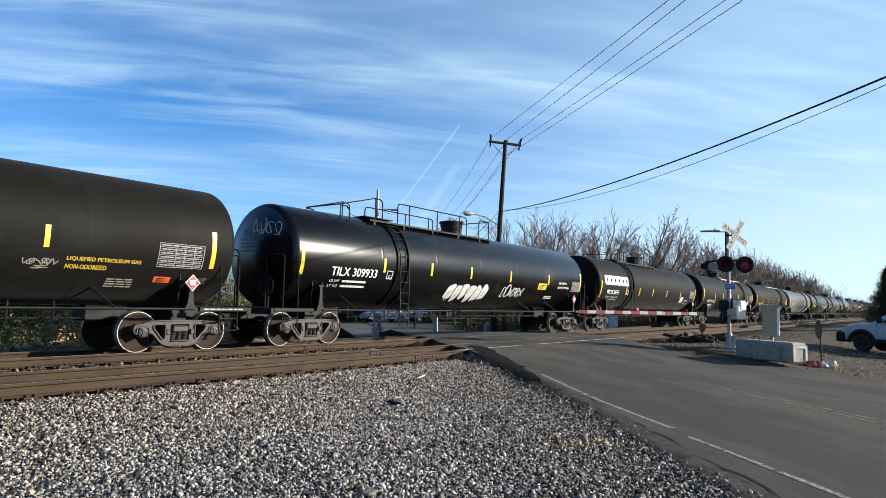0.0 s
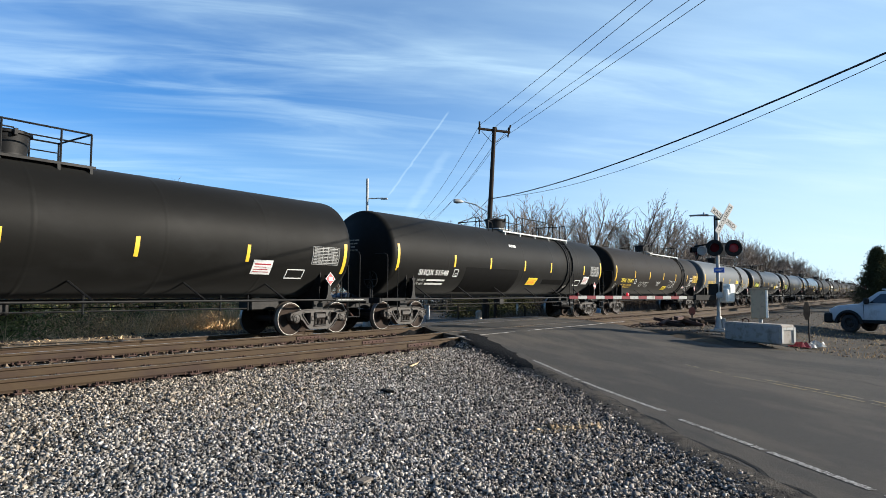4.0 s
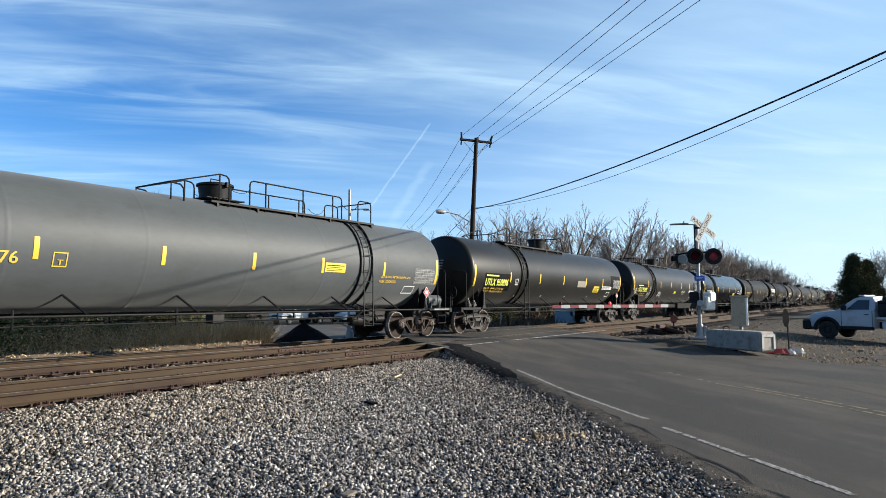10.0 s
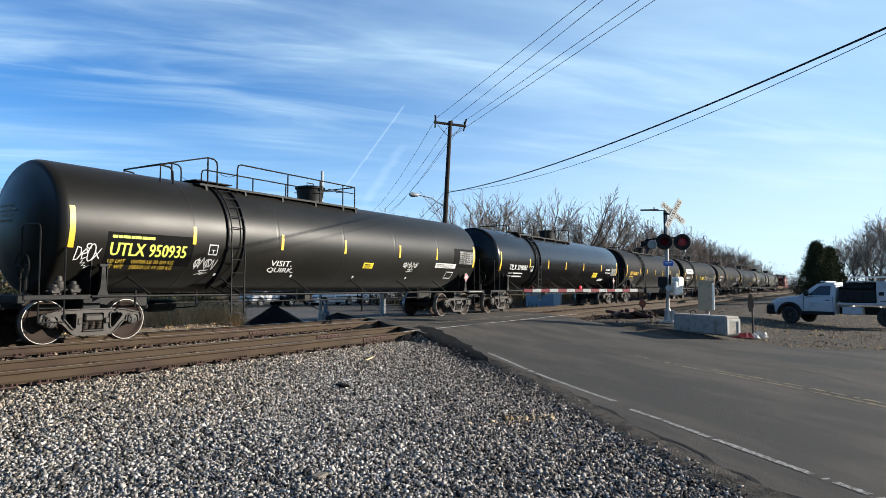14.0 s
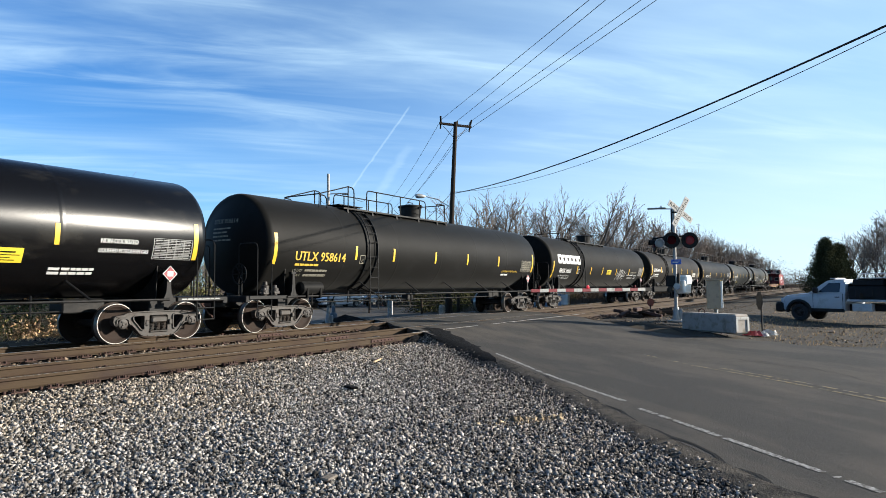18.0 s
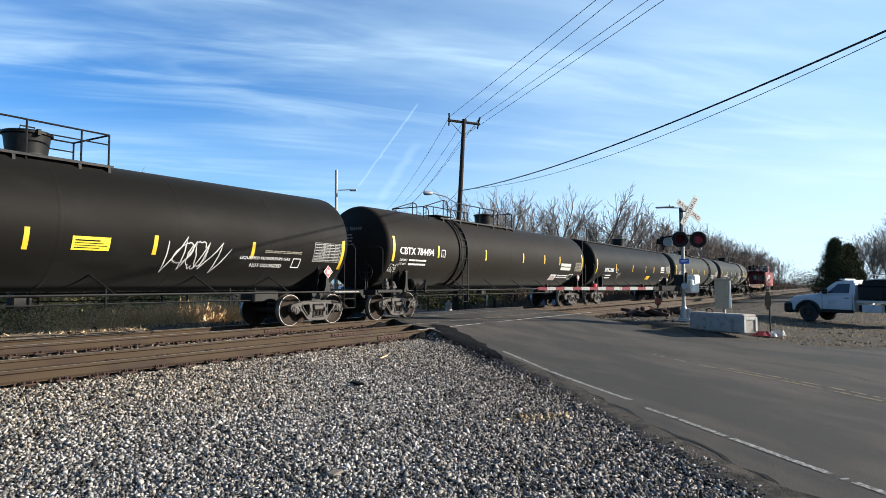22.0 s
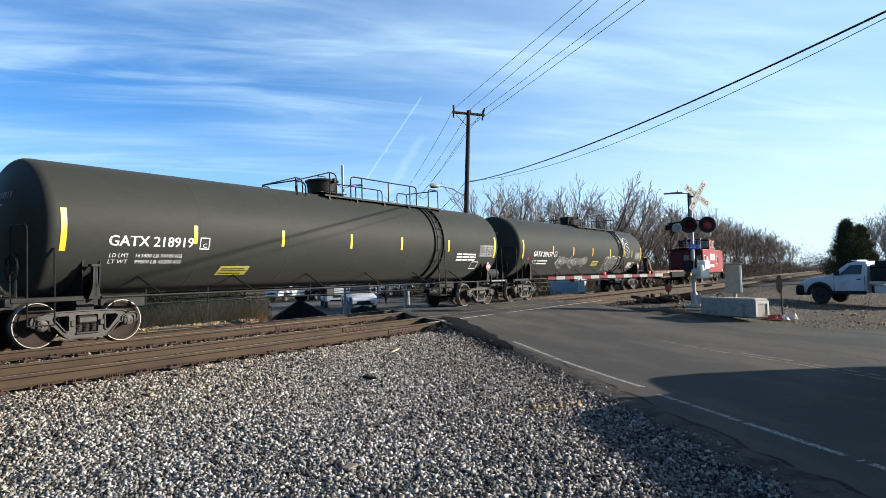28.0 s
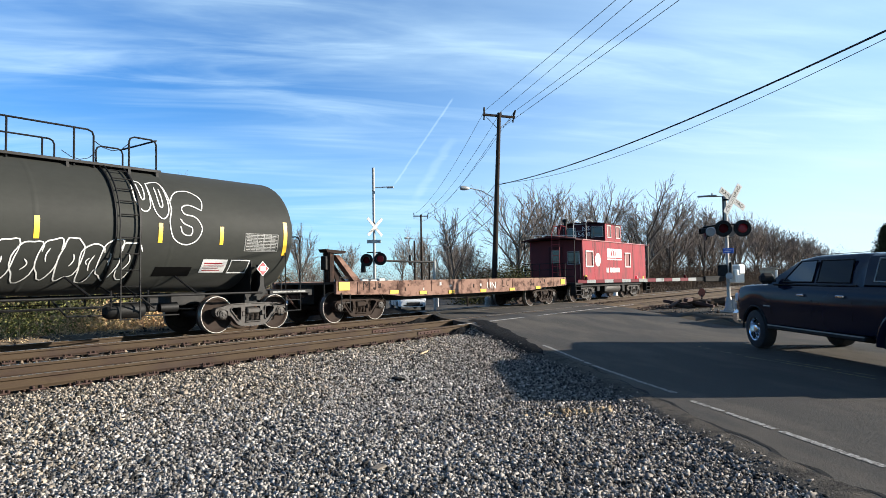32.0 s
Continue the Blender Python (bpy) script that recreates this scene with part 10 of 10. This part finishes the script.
def near_verge(r, n):
    x = 20 + 60 * r.uniform(0, 1, n) ** 1.5
    y = -4 + 8 * r.uniform(0, 1, n)
    keep = (road_lateral(x, y) > 13.4) & (r.uniform(0, 1, n) < 0.35 + 0.65 * (np.sin(x * 1.3) * np.sin(y * 2.1) > 0.2))
    x, y = x[keep], y[keep]
    return np.stack([x, y, ground_height(x, y) - 0.03], 1)


thicket("verge_tufts", 9000, near_verge, (0.03, 0.12), (0.004, 0.012), M["straw"], "short dry grass tufts on the gravel verge", 25, 0.4, "grass")


def side_gravel(r, n):
    x = 19 + 40 * r.uniform(0, 1, n) ** 1.6
    y = -4 + 13.5 * r.uniform(0, 1, n)
    keep = road_lateral(x, y) > 12.3
    x, y = x[keep], y[keep]
    return np.stack([x, y, ground_height(x, y) - 0.02], 1)


stones("side_gravel", 15000, side_gravel, (0.022, 0.35), M["stone_brown"], "loose grey gravel on the side yard", 9)
M["yard"] = mat("grey_gravel_yard", (0.0693, 0.06138, 0.05148), 0.95, var=0.4, scale=0.5, fine=14, bump=0.6, spec=0.15, dirt=(0.0561, 0.04356, 0.02772), amount=0.5)
sheet("side_yard", np.arange(19, 90, 1.0), np.arange(-14, 9.6, 0.6), lambda x, y: ground_height(x, y) - 0.01 - 0.6 * (road_lateral(x, y) < 11.6), M["yard"], "grey gravel side yard", "gravel yard")


# ---- evergreen and far trees ----
CEDAR = mat("cedar_foliage", (0.050, 0.052, 0.027), 0.95, spec=0.0, var=0.3, scale=0.6, fine=4, bump=0, island=0.35)


def cedar(at, h_, w, seed, full=1.0):
    """An old broad cedar: boughs that fan out from the trunk, each ending in ragged sprays."""
    t = thing("cedar_tree", "dense dark green cedar tree", "tree", "evergreens by the yard", at=pose(*at))
    part("trunk", Geo().tube([(0, 0, -0.2), (0.05, 0, h_ * 0.5), (0, 0, h_ * 0.95)], 0.16, 8, True, 0.03), M["bark"], t)
    r = np.random.default_rng(seed)
    tips = []
    for i in range(int(210 * full)):
        q = r.uniform(0.03, 1.0)
        a = r.uniform(0, 6.283)
        reach = w * (1.02 - q) ** 0.55 * (0.80 + 0.9 * min(q, 0.22)) * (0.78 + 0.22 * math.sin(2 * a + 5 * q + seed) + 0.20 * math.sin(5 * a - 9 * q + seed) + r.normal(0, 0.10))
        z = h_ * (0.06 + 0.90 * q)
        rise = r.uniform(0.15, 0.55)
        for k in range(7):
            f_ = (k + 1.5) / 8
            c_ = np.array([reach * f_ * math.cos(a), reach * f_ * math.sin(a), z + rise * reach * f_ * 0.5 - 0.25 * reach * (1 - f_) * (q > 0.5)])
            tips.append(c_ + r.normal(0, 1, (20, 3)) * np.array([0.13, 0.13, 0.15]))
    leaves("crown", np.concatenate(tips), (0.03, 0.085), CEDAR, "dark green needles in clumps", seed, "", t)


cedar((62.0, 2.25, -0.6), 5.5, 2.05, 41, 2.0)
cedar((63.2, 1.35, -0.6), 5.1, 1.8, 42, 1.7)
ft = random.Random(77)
for i in range(54):
    az = radians(ft.uniform(31, 78))
    d = ft.uniform(88, 140)
    c = copy_thing(ft.choice(tree_kinds), pose(d * math.cos(az), d * math.sin(az), -0.75, 0, 0, ft.uniform(0, 360)))
    s = ft.uniform(0.55, 0.8)
    c.scale = (s, s, s)
for (x, y, s) in ((85, -0.6, 0.58), (87, -2.2, 0.66), (84, -3.8, 0.62), (90, 0.4, 0.55), (98, -6, 0.9), (92, -12, 1.0), (110, -2, 0.85), (120, -16, 1.1), (140, 2, 0.9), (84, -7, 0.8), (88, -9.5, 0.9), (104, -9, 0.9), (97, -14, 0.95), (130, -7, 1.0), (118, -4, 0.9), (25, 40, 0.75), (23.4, 44.5, 0.85), (21.5, 47.5, 0.7), (8.5, 46, 0.8), (5.0, 40, 0.7)):
    c = copy_thing(tree_kinds[int(x) % 4], pose(x, y, -0.5, 0, 0, x * 7))
    c.scale = (s, s, s)


fw = np.random.default_rng(27)
woods = [(float(d * math.cos(a)), float(d * math.sin(a)), -0.8, float(w_), float(h_)) for d, a, w_, h_ in zip(fw.uniform(150, 260, 200), np.radians(fw.uniform(-6, 82, 200)), fw.uniform(4, 8, 200), fw.uniform(4.0, 9.0, 200))]
leaves("far_woods", bush_points(fw, woods, 24), (0.15, 0.5), mat("hazy_brown_woods", (0.135, 0.105, 0.085), 0.95, spec=0.05, var=0.25, scale=0.1, fine=1, bump=0, island=0.4), "hazy brown line of far winter woods", 27, "woods", slim=0.10)
belt_scrub = [(float(x), float(y), -0.72, float(w_), float(h_)) for x, y, w_, h_ in zip(54 + 210 * fw.uniform(0, 1, 150) ** 1.4, fw.uniform(25.5, 36, 150), fw.uniform(1.4, 3.0, 150), fw.uniform(2.2, 5.6, 150))]
leaves("belt_scrub", bush_points(fw, belt_scrub, 130), (0.12, 0.45), mat("dark_winter_twigs", (0.075, 0.055, 0.042), 0.95, spec=0.05, var=0.25, scale=0.3, fine=3, bump=0, island=0.45), "dark dense winter scrub filling the tree belt", 26, "scrub", slim=0.045)
evergreen = [(43.5, 26.5, -0.75, 2.2, 3.0), (46.5, 27.6, -0.75, 2.0, 2.7), (41.0, 27.8, -0.75, 1.7, 2.2), (49.0, 27.2, -0.75, 1.9, 3.1)] + [(50 + 3 * i + ft.uniform(-1, 1), 26 + ft.uniform(0, 3), -0.5, ft.uniform(1.0, 2.0), ft.uniform(1.5, 3.2)) for i in range(7)]
leaves("belt_evergreens", bush_points(np.random.default_rng(8), evergreen, 520), (0.04, 0.11), M["shrub"], "dark green shrubs at the edge of the tree belt", 7, "shrubs")


# ---- what moves ----
def motions():
    times = [round(0.8 * i, 2) for i in range(41)]
    for ob, u in TRAIN:
        walk(ob, [(t, pose(u - train_shift(t), ob.location.y, 0)) for t in times])
    spin = [i / 15 for i in range(481)]
    for w, u, dx in WHEELS:
        rows = []
        for t in spin:
            x = u - train_shift(t)
            if -4 < x < 46 or t in (0.0, 32.0):
                rows.append((t, pose(dx, 0, 0.458) @ Matrix.Rotation(-train_shift(t) / 0.458, 4, "Y")))
        if len(rows) > 3:
            a, b = rows[0], rows[-1]
            if a[0] == 0.0 and rows[1][0] > 0.1:
                rows[0] = (0.0, rows[1][1])
            if b[0] == 32.0 and rows[-2][0] < 31.9:
                rows[-1] = (32.0, rows[-2][1])
            walk(w, rows)

    # dark pickup: rolls up the lane behind the camera's right and slows at the queue
    way = math.degrees(math.atan2(ROAD.y, ROAD.x))

    def on_road(a, lat, turn=0.0, back=False):
        x, y = road_point(a, lat)
        z0, z1 = (float(road_height(*road_point(a + d, lat))) for d in (0.0, -4.0))
        pitch = math.degrees(math.atan2(z0 - z1, 4.0))
        return pose(x, y, z0, 0, -pitch, way + turn)
    rows = [(0.0, -78.0), (20.0, -24.0), (23.0, -11.5), (25.0, -2.6), (26.0, 1.4), (27.0, 4.9), (27.5, 6.0), (28.0, 7.15), (29.0, 9.0), (30.0, 10.5), (31.0, 11.65), (32.0, 12.45)]
    lat_of = lambda a: float(np.interp(a, [-20, 5.0, 7.2, 9.0, 10.5, 11.65, 12.45], [9.5, 9.6, 9.7, 9.88, 10.0, 9.9, 9.78]))
    ts = sorted(set([r[0] for r in rows] + [24.0, 25.5, 26.5, 28.5, 29.5, 30.5, 31.5]))
    pos = [(t, float(np.interp(t, [r[0] for r in rows], [r[1] for r in rows]))) for t in ts]
    walk(PICKUP, [(t, on_road(a, lat_of(a), -7.5 * float(smooth_step(2.0, 8.0, a)))) for t, a in pos])
    # white sedan: comes up to the crossing from the far side and stops
    car_rows = [(0.0, (92.0, 92.6)), (17.0, (58.0, 58.2)), (20.0, (46.5, 46.4)), (23.2, (34.0, 32.8)), (25.4, (32.3, 29.6)), (28.0, (30.9, 26.8)), (30.0, (31.45, 26.0)), (32.0, (31.7, 25.9))]
    walk(SEDAN, [(t, pose(x, y, -0.46 - 0.25 * float(smooth_step(20.5, 24.5, y)), 0, 0, way + 180 + 3)) for t, (x, y) in car_rows])

    walk(FOLLOWER, [(t, pose(x, y, -0.71, 0, 0, way + 182)) for t, (x, y) in ((0.0, (118, 120)), (17.0, (84, 85.3)), (21.0, (60, 60.8)), (23.2, (45, 45.4)), (25.4, (34.8, 33.6)), (28.0, (33.5, 31.2)), (32.0, (33.0, 30.4)))])

    def turns(ob, at, r, path):
        out, angle, last = [], 0.0, None
        for t, d in path:
            if last is not None:
                angle += (d - last) / r
            last = d
            out.append((t, pose(*at) @ Matrix.Rotation(angle, 4, "Y")))
        return out
    fine = [24.0 + 0.1 * i for i in range(81)]
    for w, at, r in SPIN[:4]:
        path = [(0.0, float(np.interp(24.0, [p[0] for p in pos], [p[1] for p in pos])))] + [(t, float(np.interp(t, [p[0] for p in pos], [p[1] for p in pos]))) for t in fine]
        walk(w, turns(w, at, r, path))
    fine = [21.0 + 0.1 * i for i in range(111)]
    dist = [0.0]
    for (t0, p0), (t1, p1) in zip(car_rows, car_rows[1:]):
        dist.append(dist[-1] + math.hypot(p1[0] - p0[0], p1[1] - p0[1]))
    for w, at, r in SPIN[4:]:
        d0 = lambda t: float(np.interp(t, [c[0] for c in car_rows], dist))
        walk(w, turns(w, at, r, [(0.0, d0(21.0))] + [(t, d0(t)) for t in fine]))
motions()
